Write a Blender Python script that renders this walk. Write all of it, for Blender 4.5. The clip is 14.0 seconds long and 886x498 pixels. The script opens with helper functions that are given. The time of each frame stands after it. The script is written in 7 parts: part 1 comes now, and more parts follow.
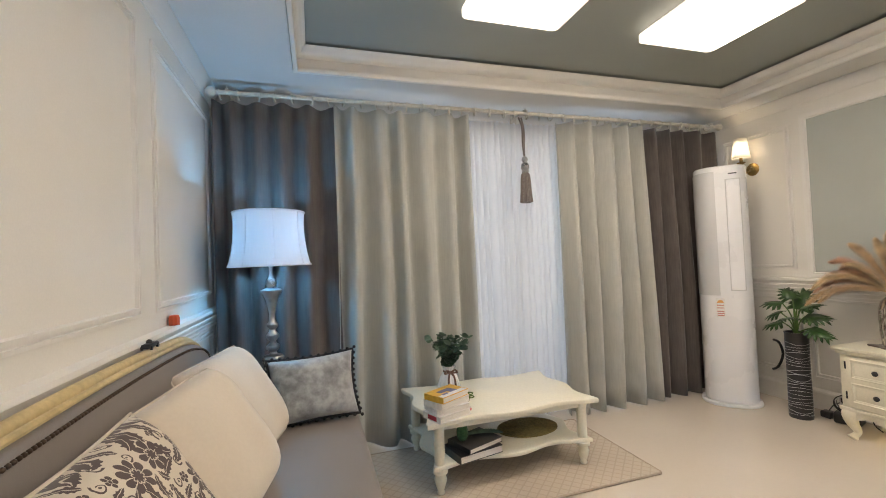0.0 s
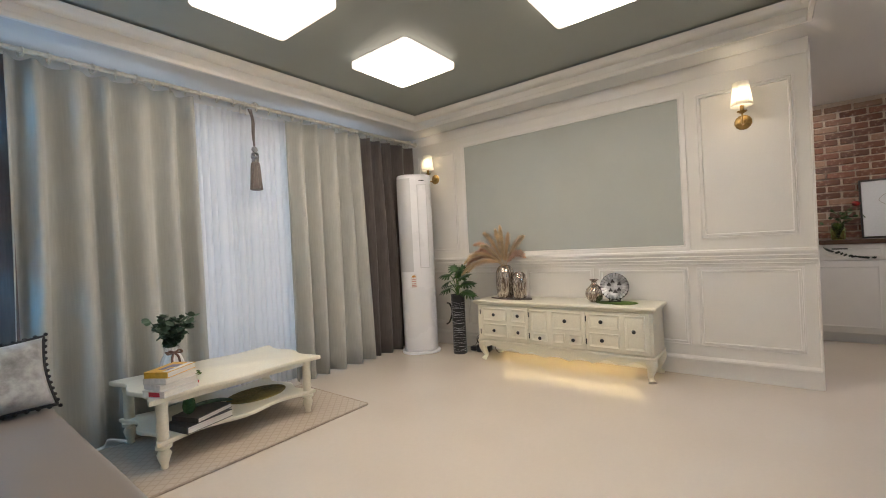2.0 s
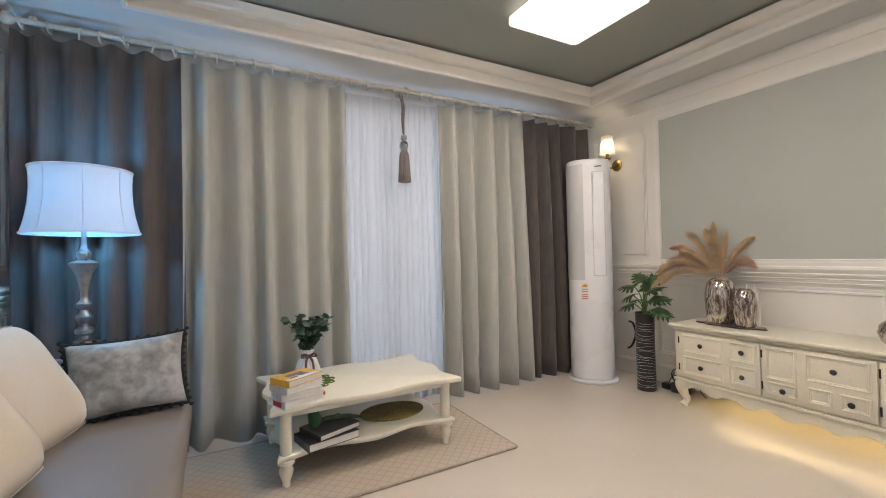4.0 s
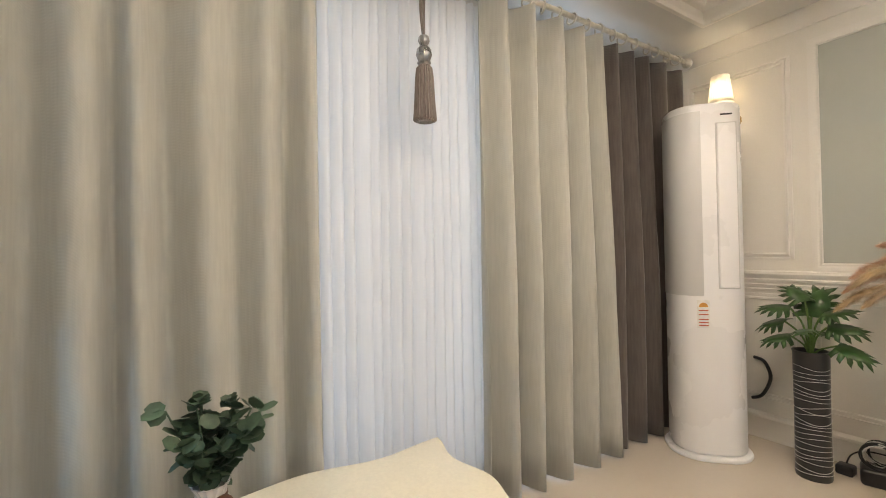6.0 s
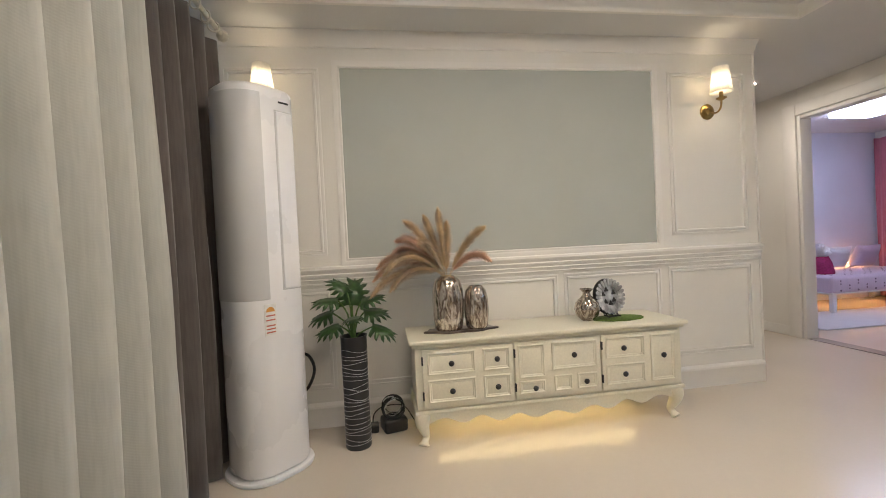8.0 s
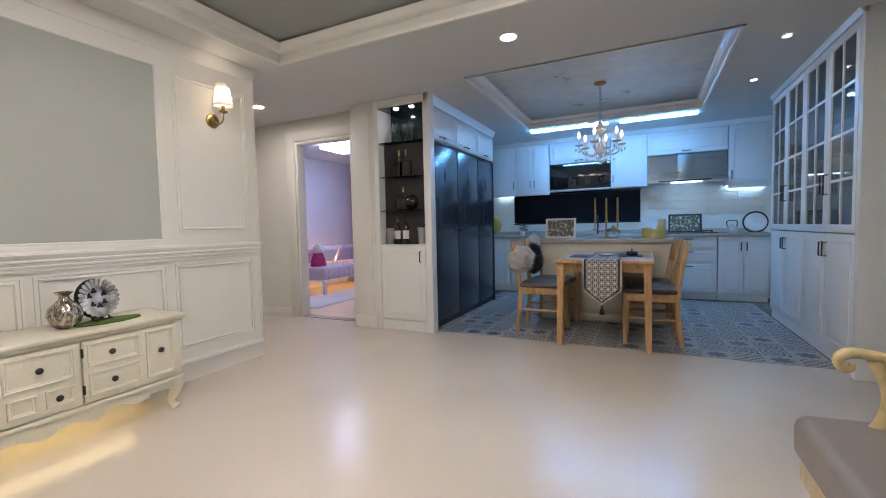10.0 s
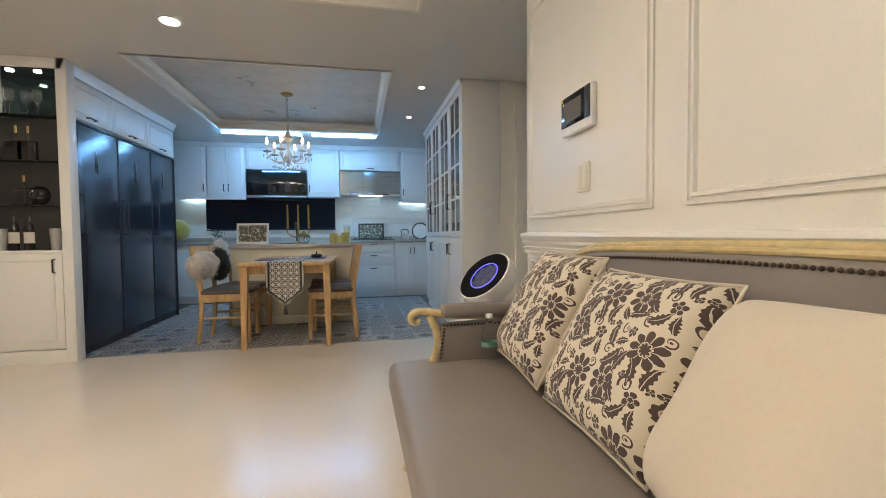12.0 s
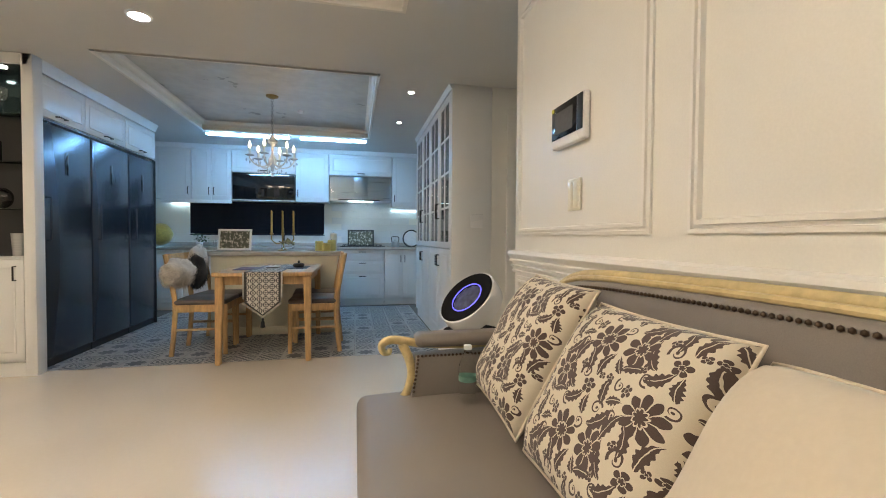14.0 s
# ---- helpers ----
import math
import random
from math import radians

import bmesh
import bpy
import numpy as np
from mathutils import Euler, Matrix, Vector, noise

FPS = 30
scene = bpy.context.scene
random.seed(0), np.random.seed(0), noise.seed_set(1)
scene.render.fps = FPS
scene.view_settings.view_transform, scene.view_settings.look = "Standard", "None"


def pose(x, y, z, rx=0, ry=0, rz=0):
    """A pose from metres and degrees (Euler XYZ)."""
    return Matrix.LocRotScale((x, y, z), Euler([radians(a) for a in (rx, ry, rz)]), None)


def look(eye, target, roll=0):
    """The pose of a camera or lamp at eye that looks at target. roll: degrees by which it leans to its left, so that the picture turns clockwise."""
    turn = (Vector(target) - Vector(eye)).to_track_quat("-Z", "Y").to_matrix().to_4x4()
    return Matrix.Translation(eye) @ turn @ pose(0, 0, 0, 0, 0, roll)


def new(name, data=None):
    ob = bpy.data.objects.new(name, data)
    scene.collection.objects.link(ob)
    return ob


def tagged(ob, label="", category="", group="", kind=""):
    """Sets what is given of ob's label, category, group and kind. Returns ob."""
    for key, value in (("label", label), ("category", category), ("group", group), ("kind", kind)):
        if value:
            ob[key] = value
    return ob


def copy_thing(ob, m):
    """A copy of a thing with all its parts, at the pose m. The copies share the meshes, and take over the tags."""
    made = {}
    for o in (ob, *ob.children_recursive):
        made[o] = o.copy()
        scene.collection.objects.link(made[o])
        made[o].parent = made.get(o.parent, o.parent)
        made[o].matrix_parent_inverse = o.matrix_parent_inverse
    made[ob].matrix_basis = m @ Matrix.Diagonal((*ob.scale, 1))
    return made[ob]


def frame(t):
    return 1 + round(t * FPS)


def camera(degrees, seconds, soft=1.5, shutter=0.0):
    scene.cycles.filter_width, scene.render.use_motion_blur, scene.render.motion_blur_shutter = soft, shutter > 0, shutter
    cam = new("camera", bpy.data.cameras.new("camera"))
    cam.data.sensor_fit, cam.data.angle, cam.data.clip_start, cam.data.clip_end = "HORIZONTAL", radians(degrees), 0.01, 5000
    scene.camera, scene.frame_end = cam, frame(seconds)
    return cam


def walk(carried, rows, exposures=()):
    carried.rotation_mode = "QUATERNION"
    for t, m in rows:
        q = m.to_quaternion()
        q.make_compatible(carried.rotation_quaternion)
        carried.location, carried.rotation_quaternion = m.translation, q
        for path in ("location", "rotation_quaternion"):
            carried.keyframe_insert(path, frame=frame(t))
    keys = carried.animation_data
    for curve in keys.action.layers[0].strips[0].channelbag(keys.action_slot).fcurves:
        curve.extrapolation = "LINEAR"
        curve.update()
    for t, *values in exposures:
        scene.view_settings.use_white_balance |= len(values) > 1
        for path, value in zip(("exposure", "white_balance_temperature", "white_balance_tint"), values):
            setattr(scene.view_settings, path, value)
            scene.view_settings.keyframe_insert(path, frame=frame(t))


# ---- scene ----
cam = camera(93.3, 14.0, soft=1.0)
PATH = [
    (0, (0.511, -0.127, 1.185), (1.102, 1.783, 1.238), -2.4),
    (0.5, (0.471, -0.297, 1.151), (1.449, 1.448, 1.189), -2.9),
    (1, (0.392, -0.423, 1.125), (1.673, 1.113, 1.135), -2.9),
    (1.5, (0.33, -0.507, 1.081), (1.811, 0.837, 1.076), -2.9),
    (2, (0.313, -0.527, 1.062), (1.892, 0.702, 1.054), -2.9),
    (2.5, (0.339, -0.518, 1.064), (1.912, 0.717, 1.054), -2.6),
    (3, (0.488, -0.463, 1.072), (1.945, 0.906, 1.067), -2.3),
    (3.5, (0.656, -0.355, 1.09), (1.89, 1.219, 1.095), -1.9),
    (4, (0.801, -0.125, 1.06), (1.766, 1.626, 1.088), -1.3),
    (4.2, (0.868, -0.03, 1.057), (1.718, 1.78, 1.082), -1.0),
    (6.5, (1.311, 1.478, 1.065), (2.547, 3.051, 1.089), -0.9),
    (7, (1.452, 1.702, 1.057), (3.135, 2.782, 1.07), -1.7),
    (7.5, (1.533, 1.757, 1.023), (3.485, 2.194, 1.043), -2.5),
    (8, (1.444, 1.766, 1.049), (3.424, 1.484, 1.019), -2.8),
    (8.5, (1.343, 1.733, 1.036), (3.13, 0.837, 0.977), -2.8),
    (9, (1.264, 1.676, 1.046), (2.768, 0.361, 0.967), -2.6),
    (9.2, (1.247, 1.703, 1.049), (2.614, 0.246, 0.962), -2.4),
    (11.3, (0.927, 1.552, 0.957), (1.027, -0.444, 0.873), -0.7),
    (11.5, (0.934, 1.639, 0.958), (0.881, -0.359, 0.88), -0.9),
    (12, (0.82, 1.774, 0.953), (0.425, -0.185, 0.881), -0.6),
    (12.5, (0.718, 1.798, 0.966), (0.029, -0.08, 0.902), -0.3),
    (13, (0.712, 1.769, 0.993), (-0.098, -0.063, 0.935), -0.1),
    (13.5, (0.718, 1.722, 1.012), (0.014, -0.151, 0.959), 0.1),
    (14, (0.716, 1.631, 1.013), (0.302, -0.326, 0.961), 0.4),
]
EXPOSURES = [(0, 0.14, 6850, 11), (2, 0.0, 6600, 11), (4, 0.05, 6500, 13), (6.3, 0.28, 7400, 11), (7, 0.20, 6800, 10), (7.5, 0.06, 6900, 9), (9, 0.03, 6050, 13), (11.3, 0.22, 6900, 10), (12.5, 0.29, 7600, 9), (14, 0.29, 7600, 9)]
walk(cam, [(t, look(eye, target, roll)) for t, eye, target, roll in PATH], EXPOSURES)

# ---- world ----
world = bpy.data.worlds.new("world")
scene.world = world
world.use_nodes = True
wnt = world.node_tree
sky = wnt.nodes.new("ShaderNodeTexSky")
sky.sky_type = "NISHITA"
sky.sun_disc = False
sky.sun_elevation, sky.sun_rotation = radians(35), radians(200)
wnt.nodes["Background"].inputs["Strength"].default_value = 0.10
window_light = bpy.data.lights.new("window_daylight", "AREA")
window_light.shape, window_light.size, window_light.size_y = "RECTANGLE", 2.8, 1.9
window_light.energy, window_light.color = 26.0, (0.66, 0.80, 1.0)
new("window_daylight", window_light).matrix_basis = pose(2.0, 2.99, 1.12, -90, 0, 0)
wnt.links.new(sky.outputs["Color"], wnt.nodes["Background"].inputs["Color"])

# strengths of the lamps that the place has
PANEL_E, KITCHEN_E, SCONCE_W, FLOOR_W, CONSOLE_W, DOWN_E = 19.0, 80.0, 1.6, 11.0, 3.3, 90.0
NEUTRAL, COOL = (1.0, 0.885, 0.77), (0.19, 0.51, 1.0)

# plan
EAST, WEST, NORTH, SOUTH = 3.97, -0.09, 2.80, -5.10
SOFFIT, TRAY, KTRAY = 2.30, 2.44, 2.405
FRIDGE_X, TILE_Y = 2.997, -2.0


# ---- materials ----
def sock(nt, node, name, value):
    if isinstance(value, bpy.types.NodeSocket):
        nt.links.new(value, node.inputs[name])
    else:
        node.inputs[name].default_value = value


def calc(nt, op, a, b=0.0, c=0.0):
    n = nt.nodes.new("ShaderNodeMath")
    n.operation = op
    sock(nt, n, 0, a), sock(nt, n, 1, b), sock(nt, n, 2, c)
    return n.outputs[0]


def blend(nt, f, a, b):
    n = nt.nodes.new("ShaderNodeMix")
    n.data_type = "RGBA"
    sock(nt, n, 0, f)
    for i, v in ((6, a), (7, b)):
        sock(nt, n, i, v if isinstance(v, bpy.types.NodeSocket) else (*v[:3], 1.0))
    return n.outputs[2]


def noise_of(nt, vec, scale, detail=3.0, rough=0.55):
    n = nt.nodes.new("ShaderNodeTexNoise")
    n.inputs["Scale"].default_value, n.inputs["Detail"].default_value, n.inputs["Roughness"].default_value = scale, detail, rough
    if vec is not None:
        nt.links.new(vec, n.inputs["Vector"])
    return n.outputs["Fac"]


def steps(nt, f, lo, hi):
    n = nt.nodes.new("ShaderNodeMapRange")
    n.interpolation_type = "SMOOTHSTEP"
    sock(nt, n, "Value", f), sock(nt, n, "From Min", lo), sock(nt, n, "From Max", hi)
    return n.outputs[0]


def coords(nt, scale=(1, 1, 1)):
    tc = nt.nodes.new("ShaderNodeTexCoord")
    mp = nt.nodes.new("ShaderNodeMapping")
    mp.inputs["Scale"].default_value = scale
    nt.links.new(tc.outputs["Object"], mp.inputs["Vector"])
    return mp.outputs["Vector"]


def xyz(nt, vec):
    n = nt.nodes.new("ShaderNodeSeparateXYZ")
    nt.links.new(vec, n.inputs[0])
    return n.outputs


def start(name):
    m = bpy.data.materials.new(name)
    m.use_nodes = True
    return m, m.node_tree, m.node_tree.nodes["Principled BSDF"]


def relief(nt, bsdf, height, strength=0.2, dist=0.002):
    n = nt.nodes.new("ShaderNodeBump")
    n.inputs["Strength"].default_value, n.inputs["Distance"].default_value = strength, dist
    nt.links.new(height, n.inputs["Height"])
    nt.links.new(n.outputs[0], bsdf.inputs["Normal"])


def surface(name, col, rough=0.5, metal=0.0, vary=0.06, grain=60.0, stain=2.5, bump=0.1, stretch=(1, 1, 1), coat=0.0, sheen=0.0, col2=None):
    """Paint, wood, cloth or stone: grain and stains at two scales, uneven gloss, fine relief."""
    m, nt, b = start(name)
    v = coords(nt, stretch)
    fine, broad = noise_of(nt, v, grain, 4.0), noise_of(nt, v, stain, 4.0)
    dark = col2 or tuple(c * (1 - 3 * vary) for c in col)
    f = calc(nt, "MULTIPLY_ADD", fine, 0.5, calc(nt, "MULTIPLY", broad, 0.5))
    nt.links.new(blend(nt, steps(nt, f, 0.3, 0.7), dark, tuple(min(1, c * (1 + vary)) for c in col)), b.inputs["Base Color"])
    nt.links.new(calc(nt, "MULTIPLY_ADD", broad, 0.16, rough - 0.08), b.inputs["Roughness"])
    b.inputs["Metallic"].default_value = metal
    b.inputs["Coat Weight"].default_value = coat
    b.inputs["Sheen Weight"].default_value = sheen
    if bump:
        relief(nt, b, fine, bump)
    return m


def glow(name, col, strength):
    m, nt, b = start(name)
    b.inputs["Base Color"].default_value = (*[0.8 * c for c in col], 1)
    b.inputs["Emission Color"].default_value = (*col, 1)
    b.inputs["Emission Strength"].default_value = strength
    return m


def clear_glass(name, col=(1, 1, 1), rough=0.02, trans=1.0, ior=1.45):
    m, nt, b = start(name)
    b.inputs["Base Color"].default_value = (*col, 1)
    b.inputs["Roughness"].default_value = rough
    b.inputs["Transmission Weight"].default_value = trans
    b.inputs["IOR"].default_value = ior
    return m


def weave(name, col, col2, pitch=700.0, sheen=0.3, trans=0.0, rough=0.85, blotch=6.0):
    m, nt, b = start(name)
    v = coords(nt)
    x, y, z = xyz(nt, v)
    thread = calc(nt, "MULTIPLY", calc(nt, "SINE", calc(nt, "MULTIPLY", calc(nt, "ADD", x, y), pitch)), calc(nt, "SINE", calc(nt, "MULTIPLY", z, pitch)))
    slub = noise_of(nt, coords(nt, (90, 90, 8)), 1.0, 4.0)
    broad = noise_of(nt, v, blotch, 4.0)
    f = calc(nt, "MULTIPLY_ADD", slub, 0.6, calc(nt, "MULTIPLY", broad, 0.4))
    nt.links.new(blend(nt, steps(nt, f, 0.35, 0.65), col2, col), b.inputs["Base Color"])
    b.inputs["Roughness"].default_value = rough
    b.inputs["Sheen Weight"].default_value = sheen
    relief(nt, b, calc(nt, "ADD", calc(nt, "MULTIPLY", thread, 0.3), slub), 0.25, 0.0015)
    if trans:
        t = nt.nodes.new("ShaderNodeBsdfTranslucent")
        t.inputs["Color"].default_value = (*col, 1)
        mx = nt.nodes.new("ShaderNodeMixShader")
        mx.inputs[0].default_value = trans
        nt.links.new(b.outputs[0], mx.inputs[1]), nt.links.new(t.outputs[0], mx.inputs[2])
        nt.links.new(mx.outputs[0], nt.nodes["Material Output"].inputs["Surface"])
    return m


WALL = surface("wall_paint", (0.80, 0.78, 0.73), 0.45, vary=0.015, grain=180, bump=0.0)
TRIM = surface("trim_paint", (0.82, 0.80, 0.76), 0.38, vary=0.012, grain=140, bump=0.0)
CEIL = surface("ceiling_paint", (0.68, 0.68, 0.67), 0.7, vary=0.015, grain=120, bump=0.06)
SAGE = surface("sage_wallpaper", (0.45, 0.475, 0.44), 0.6, vary=0.02, grain=260, bump=0.12)
SAGE_CEIL = surface("sage_ceiling_paper", (0.315, 0.34, 0.315), 0.55, vary=0.02, grain=200, bump=0.1)
CREAM = surface("cream_lacquer", (0.78, 0.74, 0.60), 0.32, vary=0.03, grain=90, bump=0.05, coat=0.2)
CABINET = surface("cabinet_paint", (0.80, 0.80, 0.79), 0.35, vary=0.012, grain=120, bump=0.03)
GILT = surface("gilded_wood", (0.66, 0.52, 0.27), 0.40, vary=0.09, grain=40, stain=7, bump=0.25)
LEATHER = surface("taupe_leather", (0.235, 0.205, 0.185), 0.40, vary=0.04, grain=500, stain=5, bump=0.3)
OAK = surface("oak", (0.60, 0.37, 0.17), 0.42, vary=0.12, grain=9, stain=3, bump=0.2, stretch=(6, 6, 1))
BLACK = surface("black_iron", (0.015, 0.014, 0.014), 0.4, vary=0.05, bump=0.1)
MATTEBLACK = surface("matte_black_mesh", (0.012, 0.012, 0.013), 0.95, vary=0.1, grain=300, bump=0.4)
MATTEBLACK.node_tree.nodes["Principled BSDF"].inputs["Specular IOR Level"].default_value = 0.1
BLACKPLASTIC = surface("black_plastic", (0.02, 0.02, 0.022), 0.35, vary=0.05, bump=0.04)
WHITEPLASTIC = surface("white_plastic", (0.82, 0.82, 0.83), 0.28, vary=0.01, grain=300, bump=0.02)
BRASS = surface("aged_brass", (0.42, 0.27, 0.10), 0.32, 1.0, vary=0.14, grain=50, bump=0.15)
PEWTER = surface("pewter", (0.45, 0.44, 0.43), 0.28, 1.0, vary=0.1, grain=40, bump=0.1)
STEEL = surface("stainless", (0.62, 0.63, 0.64), 0.3, 1.0, vary=0.05, grain=6, bump=0.08, stretch=(1, 1, 40))
SLATE = surface("fridge_steel", (0.072, 0.085, 0.105), 0.22, 0.6, vary=0.015, grain=300, stain=1.2, bump=0.01)
GREYSTONE = surface("counter_stone", (0.34, 0.32, 0.30), 0.25, vary=0.08, grain=160, bump=0.03)
DARKCURTAIN = weave("taupe_curtain_cloth", (0.118, 0.099, 0.090), (0.088, 0.073, 0.068), trans=0.05)
LIGHTCURTAIN = weave("greige_curtain_cloth", (0.485, 0.485, 0.44), (0.435, 0.435, 0.395), trans=0.08)
SHEER = weave("sheer_cloth", (0.86, 0.87, 0.88), (0.80, 0.82, 0.85), trans=0.5, sheen=0.1)
PANEL_GLOW = glow("panel_diffuser", NEUTRAL, PANEL_E)
KITCHEN_GLOW = glow("kitchen_tube", COOL, KITCHEN_E)
UNDER_GLOW = glow("counter_strip", (0.5, 0.78, 1.0), 18.0)
DOWN_GLOW = glow("downlight_disc", (0.93, 0.96, 1.0), DOWN_E)


def floor_material():
    m, nt, b = start("cream_vinyl")
    cloud = noise_of(nt, coords(nt), 1.7, 1.0, 0.4)
    fleck = noise_of(nt, coords(nt), 42.0, 3.0, 0.6)
    mix = calc(nt, "MULTIPLY_ADD", fleck, 0.25, calc(nt, "MULTIPLY", cloud, 0.75))
    nt.links.new(blend(nt, mix, (0.565, 0.505, 0.425), (0.675, 0.61, 0.53)), b.inputs["Base Color"])
    b.inputs["Roughness"].default_value = 0.23
    return m


FLOORMAT = floor_material()


# ---- mesh helpers ----
def box(x0, x1, y0, y1, z0, z1, bev=0.0, seg=2):
    bm = bmesh.new()
    bmesh.ops.create_cube(bm, size=1.0, matrix=Matrix.LocRotScale(((x0 + x1) / 2, (y0 + y1) / 2, (z0 + z1) / 2), None, (abs(x1 - x0), abs(y1 - y0), abs(z1 - z0))))
    if bev:
        bmesh.ops.bevel(bm, geom=bm.edges[:], offset=bev, segments=seg, profile=0.5, affect="EDGES")
    return bm


def join(*bms):
    out = bmesh.new()
    for b in bms:
        me = bpy.data.meshes.new("tmp")
        b.to_mesh(me)
        out.from_mesh(me)
        bpy.data.meshes.remove(me)
        b.free()
    return out


def moved(bm, m):
    bm.transform(m)
    return bm


def lathe(profile, seg=24, x=0.0, y=0.0, ripple=0, depth=0.0, cap=True):
    """A turned body from (radius, height) pairs; ripple flutes round it."""
    bm = bmesh.new()
    rings = []
    for r, z in profile:
        ring = []
        for i in range(seg):
            a = 2 * math.pi * i / seg
            k = r * (1 + (depth * math.cos(ripple * a) if ripple else 0))
            ring.append(bm.verts.new((x + k * math.cos(a), y + k * math.sin(a), z)))
        rings.append(ring)
    for a, b in zip(rings, rings[1:]):
        for i in range(seg):
            bm.faces.new((a[i], a[(i + 1) % seg], b[(i + 1) % seg], b[i]))
    if cap and profile[0][0] > 1e-4:
        bm.faces.new(rings[0][::-1])
    if cap and profile[-1][0] > 1e-4:
        bm.faces.new(rings[-1])
    bmesh.ops.remove_doubles(bm, verts=bm.verts[:], dist=1e-5)
    return bm


def tube(points, r, seg=8, closed=False):
    """A round bar along points; r is one radius or one for each point."""
    pts = [Vector(p) for p in points]
    rs = r if isinstance(r, (list, tuple)) else [r] * len(pts)
    bm, rings, side = bmesh.new(), [], None
    for i, p in enumerate(pts):
        a = pts[i - 1] if i or closed else p
        b = pts[(i + 1) % len(pts)] if i + 1 < len(pts) or closed else p
        d = (b - a).normalized()
        if side is None:
            side = d.orthogonal().normalized()
        side = (side - d * side.dot(d)).normalized()
        up = d.cross(side)
        rings.append([bm.verts.new(p + rs[i] * (math.cos(2 * math.pi * k / seg) * side + math.sin(2 * math.pi * k / seg) * up)) for k in range(seg)])
    pairs = list(zip(rings, rings[1:])) + ([(rings[-1], rings[0])] if closed else [])
    for a, b in pairs:
        for k in range(seg):
            bm.faces.new((a[k], a[(k + 1) % seg], b[(k + 1) % seg], b[k]))
    if not closed:
        bm.faces.new(rings[0][::-1]), bm.faces.new(rings[-1])
    return bm


def prism(outline, z0, z1, bev=0.0, seg=2):
    """A flat outline in x and y, raised from z0 to z1."""
    bm = bmesh.new()
    lo, hi = [bm.verts.new((x, y, z0)) for x, y in outline], [bm.verts.new((x, y, z1)) for x, y in outline]
    bm.faces.new(lo[::-1]), bm.faces.new(hi)
    n = len(outline)
    for i in range(n):
        bm.faces.new((lo[i], lo[(i + 1) % n], hi[(i + 1) % n], hi[i]))
    bmesh.ops.recalc_face_normals(bm, faces=bm.faces[:])
    if bev:
        es = [e for e in bm.edges if abs(e.verts[0].co.z - e.verts[1].co.z) < 1e-6]
        bmesh.ops.bevel(bm, geom=es, offset=bev, segments=seg, profile=0.5, affect="EDGES")
    return bm


def ball(x, y, z, r, u=10, v=7, sz=1.0):
    bm = bmesh.new()
    bmesh.ops.create_uvsphere(bm, u_segments=u, v_segments=v, radius=r, matrix=Matrix.LocRotScale((x, y, z), None, (1, 1, sz)))
    return bm


def smooth_path(pts, n=6):
    """A rounded line through points."""
    p = [Vector(q) for q in pts]
    out = []
    for i in range(len(p) - 1):
        a, b, c, d = p[max(i - 1, 0)], p[i], p[i + 1], p[min(i + 2, len(p) - 1)]
        for k in range(n):
            t = k / n
            out.append(0.5 * (2 * b + (c - a) * t + (2 * a - 5 * b + 4 * c - d) * t * t + (3 * b - a - 3 * c + d) * t ** 3))
    return out + [p[-1]]


# axes of a wall: u along it, v up, h out of it into the room
AX = {
    "east": lambda u, v, h: (EAST - h, u, v),
    "west": lambda u, v, h: (WEST + h, u, v),
    "face_y": lambda u, v, h: (u, h, v),
    "face_x": lambda u, v, h: (h, u, v),
}


def moulding(u0, u1, v0, v1, profile, place):
    """A mitred rectangular frame; profile is (inset, height) pairs from the outer edge inwards."""
    bm = bmesh.new()
    loops = []
    for i, h in profile:
        loops.append([bm.verts.new(place(u, v, h)) for u, v in ((u0 + i, v0 + i), (u1 - i, v0 + i), (u1 - i, v1 - i), (u0 + i, v1 - i))])
    for a, b in zip(loops, loops[1:]):
        for k in range(4):
            bm.faces.new((a[k], a[(k + 1) % 4], b[(k + 1) % 4], b[k]))
    bmesh.ops.recalc_face_normals(bm, faces=bm.faces[:])
    return bm


def run(u0, u1, profile, place):
    """A straight moulding from u0 to u1; profile is (height up the wall, way out of it) pairs."""
    bm = bmesh.new()
    a, b = [bm.verts.new(place(u0, v, h)) for v, h in profile], [bm.verts.new(place(u1, v, h)) for v, h in profile]
    n = len(profile)
    for k in range(n):
        bm.faces.new((a[k], a[(k + 1) % n], b[(k + 1) % n], b[k]))
    bm.faces.new(a[::-1]), bm.faces.new(b)
    bmesh.ops.recalc_face_normals(bm, faces=bm.faces[:])
    return bm


def mesh_of(bm, material, smooth=None):
    me = bpy.data.meshes.new("mesh")
    bm.normal_update()
    bm.to_mesh(me)
    bm.free()
    me.materials.append(material)
    if smooth is not None:
        me.polygons.foreach_set("use_smooth", [True] * len(me.polygons))
        me.set_sharp_from_angle(angle=radians(smooth))
    return me


def part(name, bm, material, parent, label="", smooth=40):
    ob = new(name, mesh_of(bm, material, smooth))
    ob.parent = parent
    if label:
        ob["label"] = label
    return ob


def thing(name, m, label, category, group="", kind=""):
    ob = new(name)
    ob.empty_display_size = 0.05
    ob.matrix_basis = m
    return tagged(ob, label, category, group, kind)


def solid(name, bm, material, label, category, kind="structure", m=None, smooth=40, group=""):
    ob = new(name, mesh_of(bm, material, smooth))
    if m is not None:
        ob.matrix_basis = m
    return tagged(ob, label, category, group, kind)


